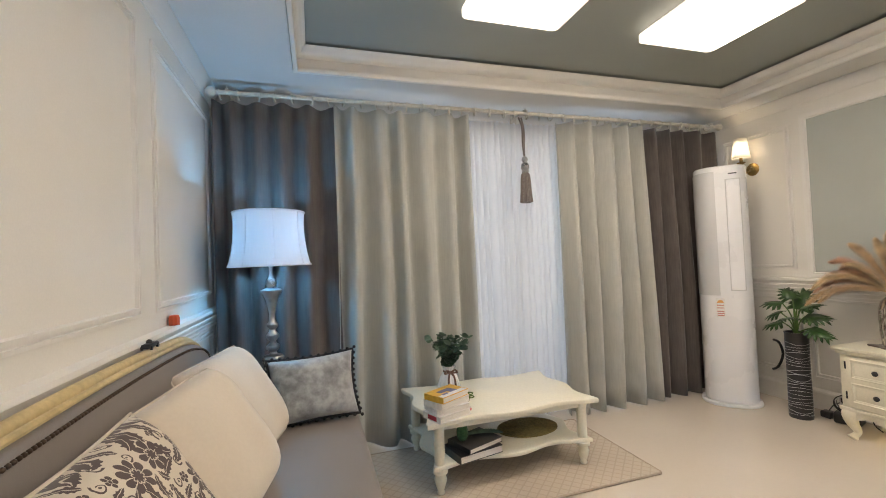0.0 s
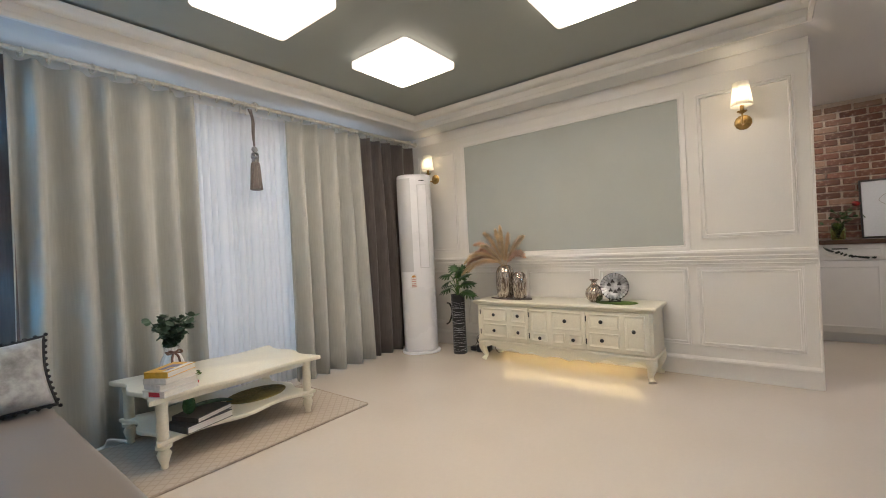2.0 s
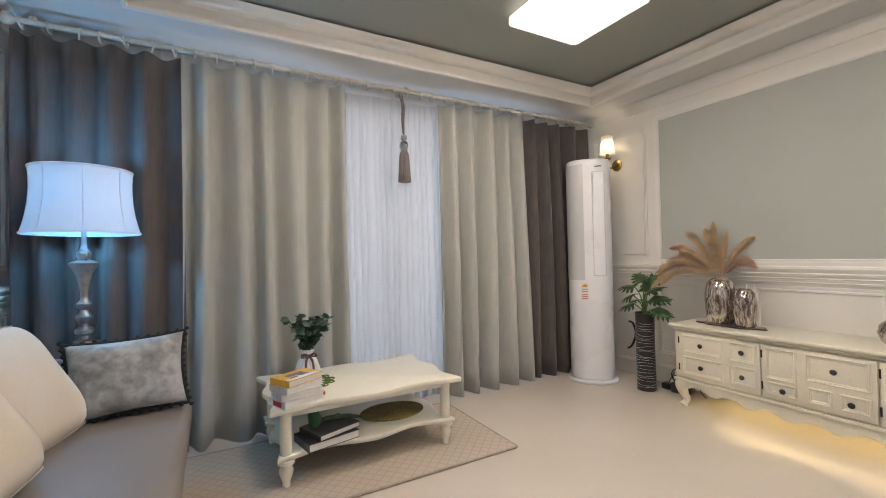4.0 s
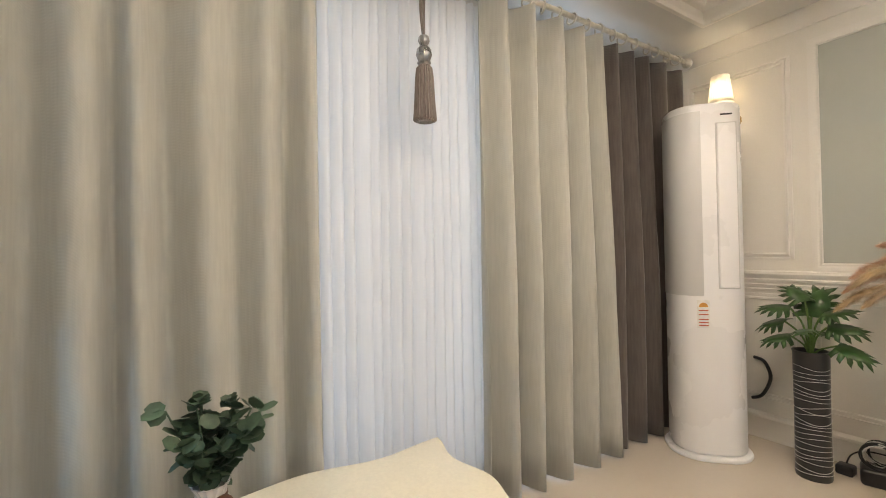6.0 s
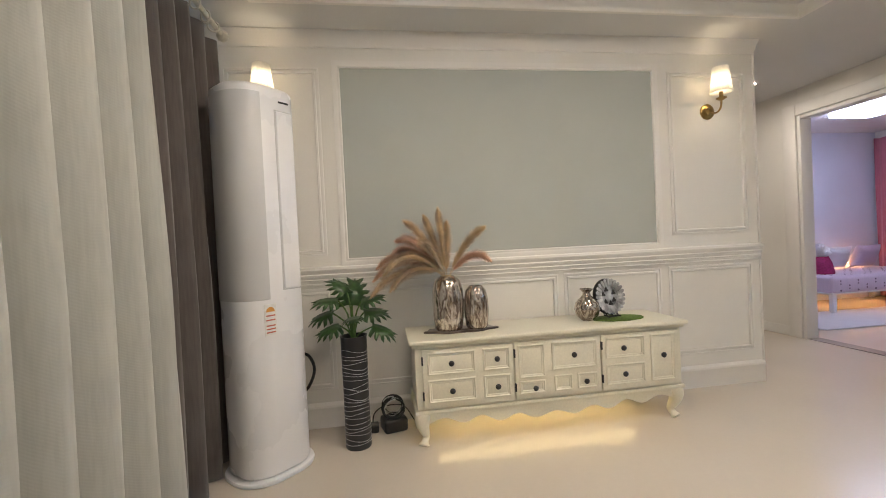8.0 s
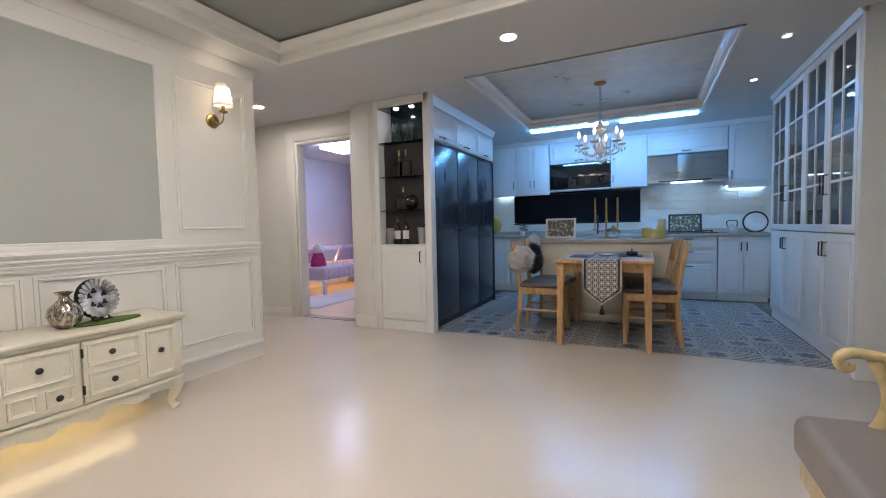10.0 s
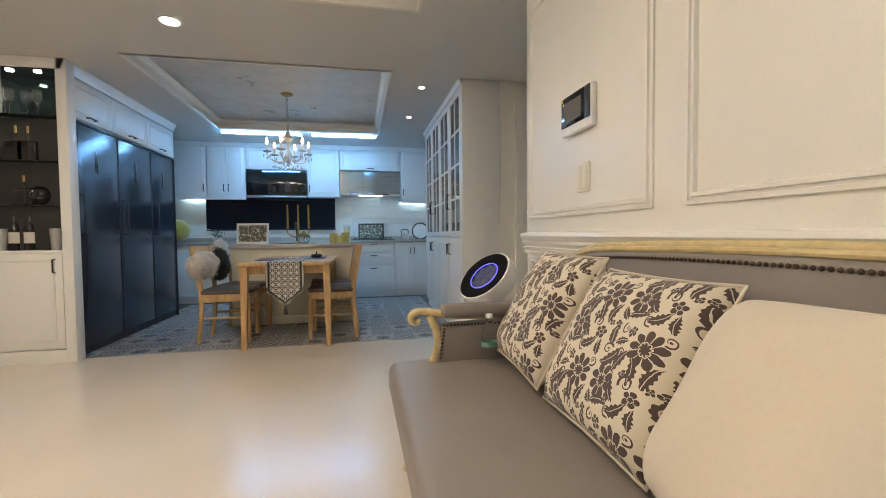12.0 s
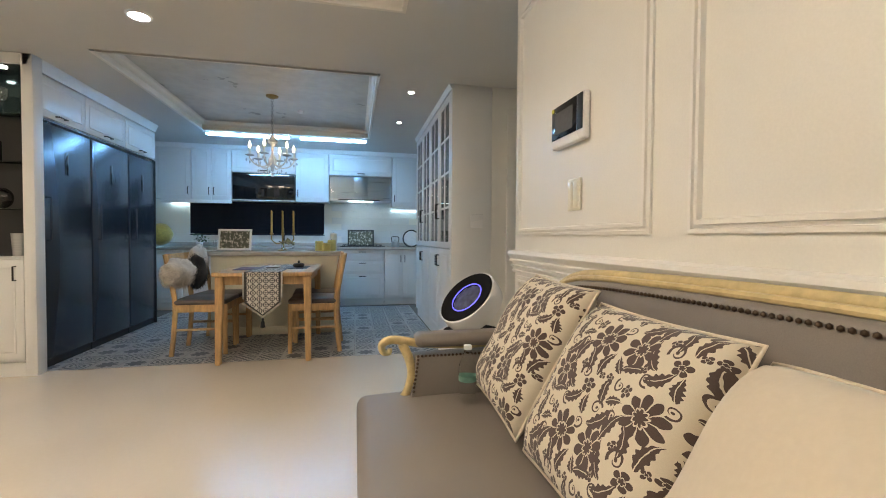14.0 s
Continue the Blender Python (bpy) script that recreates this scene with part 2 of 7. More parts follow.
# ---- structure ----
solid("floor", box(-2.2, 7.2, -2.004, 3.1, -0.12, 0.0), FLOORMAT, "glossy cream vinyl floor with faint marbling", "floor")
solid("bedroom_floor", box(3.75, 7.2, -5.4, -2.008, -0.12, 0.0), FLOORMAT, "pale vinyl floor of the bedroom", "floor")
solid("kitchen_subfloor", box(-0.9, 3.75, -5.4, -2.008, -0.12, -0.008), GREYSTONE, "grey mortar bed under the kitchen tiles", "floor")

PANEL = [(0.0, 0.0), (0.0, 0.008), (0.011, 0.010), (0.0125, 0.002), (0.020, 0.002), (0.0215, 0.011), (0.032, 0.012), (0.036, 0.0)]
RAIL = [(0.0, 0.0), (0.0, 0.012), (0.010, 0.014), (0.012, 0.006), (0.022, 0.006), (0.024, 0.018), (0.034, 0.020), (0.038, 0.010), (0.050, 0.012), (0.053, 0.026), (0.062, 0.028), (0.068, 0.022), (0.078, 0.030), (0.092, 0.038), (0.106, 0.034), (0.112, 0.0)]
BASE = [(0.0, 0.0), (0.0, 0.016), (0.11, 0.016), (0.118, 0.022), (0.130, 0.020), (0.140, 0.008), (0.145, 0.0)]
CROWN = [(0.0, 0.0), (0.0, 0.008), (0.015, 0.012), (0.03, 0.030), (0.055, 0.038), (0.07, 0.055), (0.08, 0.058), (0.08, 0.0)]


def raised(profile, z):
    return [(v + z, h) for v, h in profile]


# the wall behind the console, which ends free in the room
wall_e = solid("wall_east", box(EAST, EAST + 0.15, -0.77, 2.95, 0.0, SOFFIT), WALL, "cream panelled wall with chair rail", "wall")
part("wallpaper_panel", box(EAST - 0.004, EAST + 0.01, -0.015, 1.97, 0.985, 2.10), SAGE, wall_e, "plain sage-grey wallpaper panel")
part("panel_frame", moulding(-0.060, 2.015, 0.940, 2.145, [(0, 0), (0.002, 0.012), (0.02, 0.014), (0.03, 0.009), (0.040, 0.012), (0.046, 0.003)], AX["east"]), TRIM, wall_e)
for u0, u1, v0, v1 in ((-0.70, -0.13, 1.025, 2.10), (2.09, 2.62, 1.005, 2.10), (-0.71, -0.09, 0.22, 0.815), (-0.035, 0.64, 0.22, 0.815), (0.68, 1.33, 0.22, 0.815), (1.37, 2.02, 0.22, 0.815), (2.07, 2.65, 0.22, 0.815)):
    part("panel_moulding", moulding(u0, u1, v0, v1, PANEL, AX["east"]), TRIM, wall_e)
part("chair_rail", run(-0.775, 2.80, raised(RAIL, 0.832), AX["east"]), TRIM, wall_e)
part("baseboard", run(-0.775, 2.80, BASE, AX["east"]), TRIM, wall_e)
part("crown", run(-0.775, 2.80, raised(CROWN, 2.219), AX["east"]), TRIM, wall_e)
part("end_trim", box(EAST - 0.006, EAST + 0.156, -0.785, -0.771, 0, SOFFIT - 0.002, 0.003), TRIM, wall_e)

wall_w = solid("wall_west", box(WEST - 0.18, WEST, -0.40, 2.95, 0.0, SOFFIT, 0.012), WALL, "cream panelled wall behind the sofa", "wall")
for u0, u1, v0, v1 in ((-0.35, 0.615, 1.028, 2.12), (0.75, 1.625, 1.028, 2.12), (1.785, 2.70, 1.028, 2.12), (-0.35, 0.615, 0.22, 0.83), (0.75, 1.625, 0.22, 0.83), (1.785, 2.70, 0.22, 0.83)):
    part("panel_moulding", moulding(u0, u1, v0, v1, PANEL, AX["west"]), TRIM, wall_w)
part("chair_rail", run(-0.40, 2.80, raised(RAIL, 0.845), AX["west"]), TRIM, wall_w)
part("baseboard", run(-0.40, 2.80, BASE, AX["west"]), TRIM, wall_w)
part("crown", run(-0.39, 2.80, raised(CROWN, 2.219), AX["west"]), TRIM, wall_w)

# curtain wall with a tall window behind the curtains
NW = NORTH + 0.20
wall_n = solid("wall_north", join(box(-0.27, 0.55, NORTH, NW, 0, SOFFIT), box(3.45, 4.12, NORTH, NW, 0, SOFFIT), box(0.552, 3.448, NORTH, NW, 2.15, SOFFIT), box(0.552, 3.448, NORTH, NW, 0, 0.08)), WALL, "cream wall with a wide balcony window behind curtains", "wall")
win = thing("window_1", Matrix.Identity(4), "wide white sliding balcony window behind sheer curtain", "window", kind="structure")
part("window_frame", join(box(0.553, 3.447, NORTH + 0.05, NORTH + 0.12, 0.082, 0.14, 0.004), box(0.553, 3.447, NORTH + 0.05, NORTH + 0.12, 2.09, 2.149, 0.004), *[box(x, x + 0.06, NORTH + 0.05, NORTH + 0.12, 0.141, 2.089, 0.004) for x in (0.553, 1.97, 3.387)]), WHITEPLASTIC, win)
for x0, x1 in ((0.615, 1.968), (2.032, 3.385)):
    pane = part("pane", box(x0, x1, NORTH + 0.08, NORTH + 0.09, 0.142, 2.088), clear_glass("window_pane"), win)
    pane.visible_shadow = False

# back of the flat: kitchen, hall and bedroom walls
solid("wall_south", join(box(-0.90, 1.19, SOUTH - 0.15, SOUTH, 0, 2.46), box(3.03, 3.74, SOUTH - 0.15, SOUTH, 0, 2.46), box(1.192, 3.028, SOUTH - 0.15, SOUTH, 0, 1.05), box(1.192, 3.028, SOUTH - 0.15, SOUTH, 1.54, 2.46)), WALL, "white kitchen wall with a window over the counter", "wall")
solid("wall_kitchen_east", box(3.66, 3.745, -5.25, -2.16, 0, 2.46), WALL, "white wall behind the refrigerators", "wall")
solid("wall_kitchen_west", box(-0.655, -0.558, -5.25, -1.862, 0, 2.46), WALL, "white wall behind the tall kitchen cabinet", "wall")
wall_bed = solid("wall_bedroom", join(box(3.64, 3.98, -2.16, -2.06, 0, SOFFIT), box(4.80, 6.1, -2.16, -2.06, 0, SOFFIT), box(3.982, 4.798, -2.16, -2.06, 2.05, SOFFIT)), WALL, "white hall wall with the bedroom doorway", "wall")
part("baseboard", box(4.92, 5.99, -2.06, -2.046, 0, 0.09, 0.003), TRIM, wall_bed)
door1 = thing("door_1", Matrix.Identity(4), "white bedroom doorway with wide casing", "door frame", kind="structure")
part("casing", join(box(4.805, 4.93, -2.06, -2.035, 0, 2.16, 0.006), box(3.90, 4.803, -2.06, -2.035, 2.055, 2.16, 0.006)), TRIM, door1)
part("jamb", join(box(4.77, 4.802, -2.17, -2.05, 0, 2.05, 0.003), box(3.98, 4.005, -2.17, -2.05, 0, 2.05, 0.003), box(4.006, 4.769, -2.17, -2.05, 2.02, 2.05, 0.003)), TRIM, door1)
part("threshold", box(4.006, 4.769, -2.17, -2.05, 0, 0.006), GREYSTONE, door1, "grey threshold strip")
solid("wall_bedroom_east", box(6.42, 6.56, -5.3, -2.16, 0, 2.46), surface("bedroom_wall_paint", (0.72, 0.73, 0.80), 0.6, vary=0.02, grain=160, bump=0.05), "pale lilac bedroom wall", "wall")
solid("wall_bedroom_south", box(3.745, 6.56, -5.3, -5.15, 0, 2.46), WALL, "pale bedroom wall behind the pink curtain", "wall")
solid("wall_hall_north", box(4.12, 6.2, -0.05, 0.10, 0, SOFFIT), WALL, "plain hall wall", "wall")
solid("wall_entry_north", box(-2.2, -0.27, 0.5, 0.65, 0, SOFFIT), WALL, "plain entry wall", "wall")
solid("wall_entry_west", box(-2.35, -2.2, -3.6, 0.65, 0, SOFFIT), WALL, "plain entry wall", "wall")

# ceiling: a dropped border round two recessed trays
TX0, TX1, TY0, TY1 = 0.43, 3.65, -0.78, 2.37
KX0, KX1, KY0, KY1 = 0.52, 2.52, -3.92, -1.73
solid("ceiling", join(
    box(-2.4, 7.2, TY1, 3.1, SOFFIT, 2.6), box(-2.4, TX0, TY0, TY1, SOFFIT, 2.6), box(TX1, 7.2, TY0, TY1, SOFFIT, 2.6),
    box(-2.4, 7.2, KY1, TY0, SOFFIT, 2.6), box(-2.4, KX0, KY0, KY1, SOFFIT, 2.6), box(KX1, 7.2, KY0, KY1, SOFFIT, 2.6), box(-2.4, 7.2, -5.4, KY0, SOFFIT, 2.6)), CEIL, "white dropped ceiling with recessed trays", "ceiling")
solid("ceiling_tray_living", box(TX0, TX1, TY0, TY1, TRAY, 2.6), SAGE_CEIL, "sage-grey papered tray ceiling", "ceiling")
solid("ceiling_tray_kitchen", box(KX0, KX1, KY0, KY1, KTRAY, 2.6), surface("pearl_ceiling_paper", (0.62, 0.63, 0.61), 0.30, vary=0.06, grain=9, stain=3, bump=0.25), "pearly pale sage tray ceiling", "ceiling")
TRAYMOULD = [(0.0, 0.004), (0.0, 0.024), (0.012, 0.030), (0.03, 0.026), (0.036, 0.014), (0.085, 0.012), (0.092, 0.034), (0.11, 0.05), (0.125, 0.055), (0.138, 0.075), (0.139, 0.0)]


def tray_trim(name, x0, x1, y0, y1, label, k=1.0):
    """A crown run round the inside of a recess, mitred at the corners."""
    bm = bmesh.new()
    loops = []
    for v, h in TRAYMOULD:
        z = SOFFIT - 0.012 + v * k
        loops.append([bm.verts.new(c) for c in ((x0 + h, y0 + h, z), (x1 - h, y0 + h, z), (x1 - h, y1 - h, z), (x0 + h, y1 - h, z))])
    for a, b in zip(loops, loops[1:]):
        for k in range(4):
            bm.faces.new((a[k], b[k], b[(k + 1) % 4], a[(k + 1) % 4]))
    bmesh.ops.recalc_face_normals(bm, faces=bm.faces[:])
    solid(name, bm, TRIM, label, "trim")


tray_trim("trim_tray_living", TX0, TX1, TY0, TY1, "white crown moulding round the tray ceiling")
tray_trim("trim_tray_kitchen", KX0, KX1, KY0, KY1, "white crown moulding round the kitchen tray", 0.78)


# ---- lamps of the ceiling ----
def rounded(w, d, r, n=5):
    out = []
    for cx, cy, a0 in ((w / 2 - r, d / 2 - r, 0), (-w / 2 + r, d / 2 - r, 90), (-w / 2 + r, -d / 2 + r, 180), (w / 2 - r, -d / 2 + r, 270)):
        out += [(cx + r * math.cos(radians(a0 + 90 * i / n)), cy + r * math.sin(radians(a0 + 90 * i / n))) for i in range(n + 1)]
    return out


FROST = glow("frosted_edge", NEUTRAL, 1.6)
lamp = thing("ceiling_light", pose(1.505, 1.50, TRAY), "square white frosted LED ceiling light, lit", "ceiling light", "square ceiling lights")
part("base", prism(rounded(0.46, 0.46, 0.03), -0.030, -0.001), WHITEPLASTIC, lamp)
part("rim", prism(rounded(0.54, 0.54, 0.035), -0.075, -0.031, 0.008), FROST, lamp, "frosted clear rim")
part("diffuser", prism(rounded(0.45, 0.45, 0.05), -0.094, -0.0765, 0.008), PANEL_GLOW, lamp, "glowing frosted diffuser")
for x, y in ((2.565, 1.50), (2.565, 0.18), (1.505, 0.18)):
    copy_thing(lamp, pose(x, y, TRAY))

down = thing("downlight", pose(1.95, -1.16, SOFFIT), "round recessed downlight, lit", "downlight", "recessed downlights")
part("trim_ring", lathe([(0.052, -0.001), (0.068, -0.001), (0.068, -0.006), (0.056, -0.010), (0.050, -0.006), (0.052, -0.001)], 24, cap=False), WHITEPLASTIC, down)
part("lens", lathe([(0.0, -0.004), (0.049, -0.004), (0.049, -0.001)], 24), DOWN_GLOW, down)
for x, y, k in ((0.23, -2.07, 0.45), (0.23, -3.06, 0.45)):
    copy_thing(down, pose(x, y, SOFFIT) @ Matrix.Diagonal((k, k, 1, 1)))
hall_down = thing("downlight", pose(4.69, -1.46, SOFFIT), "bright round recessed downlight in the hall, lit", "downlight", "recessed downlights")
part("trim_ring", lathe([(0.052, -0.001), (0.068, -0.001), (0.068, -0.006), (0.056, -0.010), (0.050, -0.006), (0.052, -0.001)], 24, cap=False), WHITEPLASTIC, hall_down)
part("lens", lathe([(0.0, -0.004), (0.049, -0.004), (0.049, -0.001)], 24), glow("hall_downlight_disc", (1.0, 0.90, 0.80), 260.0), hall_down)
# unseen copy at an assumed place, added to brighten the brick wall
copy_thing(hall_down, pose(5.62, -0.66, SOFFIT))

tubes = thing("led_bar", pose(0.985, -4.06, SOFFIT), "long slim white LED bar, lit bluish white", "light bar", "kitchen ceiling bars")
part("housing", box(-0.42, 0.42, -0.032, 0.032, -0.010, -0.001, 0.003), WHITEPLASTIC, tubes)
part("diffuser", box(-0.415, 0.415, -0.028, 0.028, -0.030, -0.011, 0.008, 3), KITCHEN_GLOW, tubes)
copy_thing(tubes, pose(2.02, -4.06, SOFFIT) @ Matrix.Diagonal((1.17, 1, 1, 1)))


def wpart(name, bm, material, parent, label="", smooth=40):
    """A part whose shape is given in the room's own coordinates."""
    top = parent if parent.parent is None else parent.parent
    return part(name, moved(bm, top.matrix_basis.inverted()), material, parent, label, smooth)


# ---- curtains ----
def cloth(x0, x1, y0, folds, amp, z0, z1, seed, lift=0.0, flare=0.0):
    rnd = random.Random(seed)
    nu, nv = folds * 12, 14
    ph = [rnd.uniform(-0.6, 0.6) for _ in range(folds + 2)]
    bm = bmesh.new()
    grid = []
    for j in range(nv + 1):
        v = j / nv
        row = []
        for i in range(nu + 1):
            u = i / nu
            k = u * folds
            w = ph[int(k)] * (1 - k % 1) + ph[int(k) + 1] * (k % 1)
            a = 2 * math.pi * k + 2.2 * w + 0.55 * math.sin(2.4 * v + seed + 7 * u)
            s = math.sin(a) + 0.16 * math.sin(2 * a + 1.1 + w)
            grow = 0.62 + 0.38 * min(1, (1 - v) * 1.7)
            x = x0 + (x1 - x0) * u + flare * (1 - v) ** 2 * (u - 0.5) + 0.010 * math.cos(a) * grow
            zz = z0 + lift * math.sin(9 * u + seed) + (z1 - z0 - 0.010 * (1 - math.cos(2 * math.pi * k)) * 0.5) * v
            row.append(bm.verts.new((x, y0 + amp * s * grow * (1 + 0.8 * w) + 0.012 * w * (1 - v), zz)))
        grid.append(row)
    for a, b in zip(grid, grid[1:]):
        for i in range(nu):
            bm.faces.new((a[i], a[i + 1], b[i + 1], b[i]))
    return bm


def curtain(x0, x1, y, folds, amp, mat, label, seed, z0=0.012, z1=2.196, group="living room curtains", flare=0.0):
    c = thing("curtain", pose((x0 + x1) / 2, y, 0), label, "curtain", group)
    ob = wpart("panel", cloth(x0, x1, y, folds, amp, z0, z1, seed, 0.004, flare), mat, c, smooth=180)
    sol = ob.modifiers.new("thick", "SOLIDIFY")
    sol.thickness = 0.003
    return c


curtain(-0.04, 0.67, 2.63, 5, 0.056, DARKCURTAIN, "dark taupe floor-length curtain beside the floor lamp", 3)
curtain(0.66, 1.60, 2.612, 6, 0.066, LIGHTCURTAIN, "greige linen floor-length curtain behind the coffee table", 8, flare=0.06)
curtain(1.52, 2.36, 2.69, 18, 0.014, SHEER, "white sheer curtain with fine gathers", 5)
curtain(2.29, 3.09, 2.60, 5, 0.068, LIGHTCURTAIN, "greige linen floor-length curtain beside the air conditioner", 11, flare=0.05)
curtain(3.08, 3.86, 2.625, 5, 0.052, DARKCURTAIN, "dark taupe floor-length curtain in the corner", 14)
IVORY = surface("ivory_painted_wood", (0.66, 0.62, 0.54), 0.32, vary=0.08, grain=50, bump=0.15)
rod = thing("curtain_rod", pose(1.93, 2.57, 2.225), "long ivory painted curtain pole with rings", "curtain rod")
wpart("pole", tube([(-0.03, 2.57, 2.225), (3.86, 2.57, 2.225)], 0.0135, 12), IVORY, rod)
for x in (-0.035, 3.865):
    wpart("finial", moved(lathe([(0.0, -0.035), (0.016, -0.03), (0.018, -0.022), (0.028, -0.012), (0.031, 0.002), (0.026, 0.018), (0.012, 0.03), (0.0, 0.033)], 16, ripple=8, depth=0.05), pose(x, 2.57, 2.225, 0, 90, 0)), IVORY, rod)
for x in (0.05, 2.03, 3.80):
    wpart("bracket", join(tube([(x, 2.57, 2.245), (x, 2.60, 2.262), (x, 2.78, 2.262)], 0.009, 8), box(x - 0.025, x + 0.025, 2.782, 2.798, 2.22, 2.29, 0.004)), IVORY, rod)
ring_me = mesh_of(tube([(0, 0.027 * math.cos(a), 0.027 * math.sin(a) - 0.008) for a in [2 * math.pi * i / 14 for i in range(14)]], 0.0048, 6, True), IVORY, 60)
ring_rnd = random.Random(4)
for i in range(38):
    r = new("ring", ring_me)
    r.parent = rod
    x = 0.02 + i * 0.1005 + ring_rnd.uniform(-0.012, 0.012)
    r.matrix_basis = Matrix.Translation((x - 1.93, 0, -0.004)) @ pose(0, 0, 0, 0, ring_rnd.uniform(-9, 9), ring_rnd.uniform(-25, 25))

TASSEL = surface("taupe_fringe", (0.20, 0.165, 0.145), 0.75, vary=0.15, grain=8, stain=4, bump=0.6, stretch=(60, 60, 3), sheen=0.4)
tas = thing("tassel_tieback", pose(1.985, 2.555, 1.565), "taupe curtain tassel hanging from the pole bracket", "tassel")
wpart("cord", join(tube(smooth_path([(1.970, 2.59, 2.20), (1.980, 2.563, 2.12), (1.975, 2.555, 2.0), (1.985, 2.555, 1.895)]), 0.007, 8), tube(smooth_path([(1.990, 2.59, 2.20), (1.995, 2.565, 2.1), (1.987, 2.557, 2.0), (1.985, 2.555, 1.895)]), 0.006, 8)), TASSEL, tas)
part("knot", lathe([(0.0, 0.345), (0.018, 0.335), (0.022, 0.315), (0.014, 0.30), (0.026, 0.285), (0.030, 0.26), (0.022, 0.24), (0.026, 0.23), (0.018, 0.22)], 18, ripple=9, depth=0.05), PEWTER, tas, "silvery turned knot")
part("fringe", lathe([(0.018, 0.225), (0.030, 0.21), (0.034, 0.17), (0.038, 0.08), (0.043, 0.012), (0.03, 0.006), (0.0, 0.012)], 44, ripple=22, depth=0.07), TASSEL, tas)

# ---- floor lamp ----
fl = thing("floor_lamp", pose(0.282, 2.36, 0), "silver turned floor lamp with a white bell shade, lit cold white", "floor lamp")
part("stem", lathe([(0.13, 0.0), (0.13, 0.014), (0.07, 0.034), (0.034, 0.055), (0.024, 0.09), (0.044, 0.13), (0.048, 0.16), (0.024, 0.20), (0.020, 0.44), (0.026, 0.50), (0.040, 0.60), (0.054, 0.675), (0.056, 0.692), (0.050, 0.702), (0.020, 0.712), (0.018, 0.725), (0.036, 0.740), (0.036, 0.755), (0.018, 0.772), (0.017, 0.782), (0.033, 0.800), (0.034, 0.815), (0.017, 0.834), (0.016, 0.845), (0.029, 0.860), (0.030, 0.874), (0.015, 0.892), (0.015, 0.925), (0.022, 0.965), (0.034, 1.015), (0.054, 1.052), (0.056, 1.060), (0.044, 1.066), (0.022, 1.075), (0.028, 1.092), (0.027, 1.110), (0.013, 1.128), (0.010, 1.15), (0.009, 1.30)], 28), PEWTER, fl, "turned pewter stem")
SHADE = weave("lamp_shade_cloth", (0.85, 0.86, 0.88), (0.82, 0.83, 0.86), trans=0.45, sheen=0.1)
BELL = [(0.212, 1.195), (0.203, 1.225), (0.193, 1.27), (0.184, 1.33), (0.180, 1.39), (0.180, 1.44), (0.184, 1.485)]
part("shade", lathe(BELL + [(r - 0.003, z) for r, z in BELL[::-1]] + BELL[:1], 48, cap=False), SHADE, fl, "white fabric bell shade")
for z, r in ((1.195, 0.213), (1.485, 0.185)):
    part("shade_trim", tube([(r * math.cos(a), r * math.sin(a), z) for a in [2 * math.pi * i / 40 for i in range(40)]], 0.005, 6, True), SHADE, fl)
for k in range(8):
    a = math.pi * k / 4 + 0.2
    part("shade_rib", tube([((r + 0.001) * math.cos(a), (r + 0.001) * math.sin(a), z) for r, z in BELL], 0.0024, 5), SHADE, fl)
part("bulb", ball(0, 0, 1.335, 0.03, 14, 10), glow("cold_bulb", (0.3, 0.6, 1.0), 3.0), fl, "glowing bulb").visible_shadow = False
lt = bpy.data.lights.new("floor_lamp_bulb", "POINT")
lt.energy, lt.color, lt.shadow_soft_size = FLOOR_W, (0.16, 0.54, 1.0), 0.04
new("floor_lamp_bulb", lt).matrix_basis = pose(0.282, 2.36, 1.335)


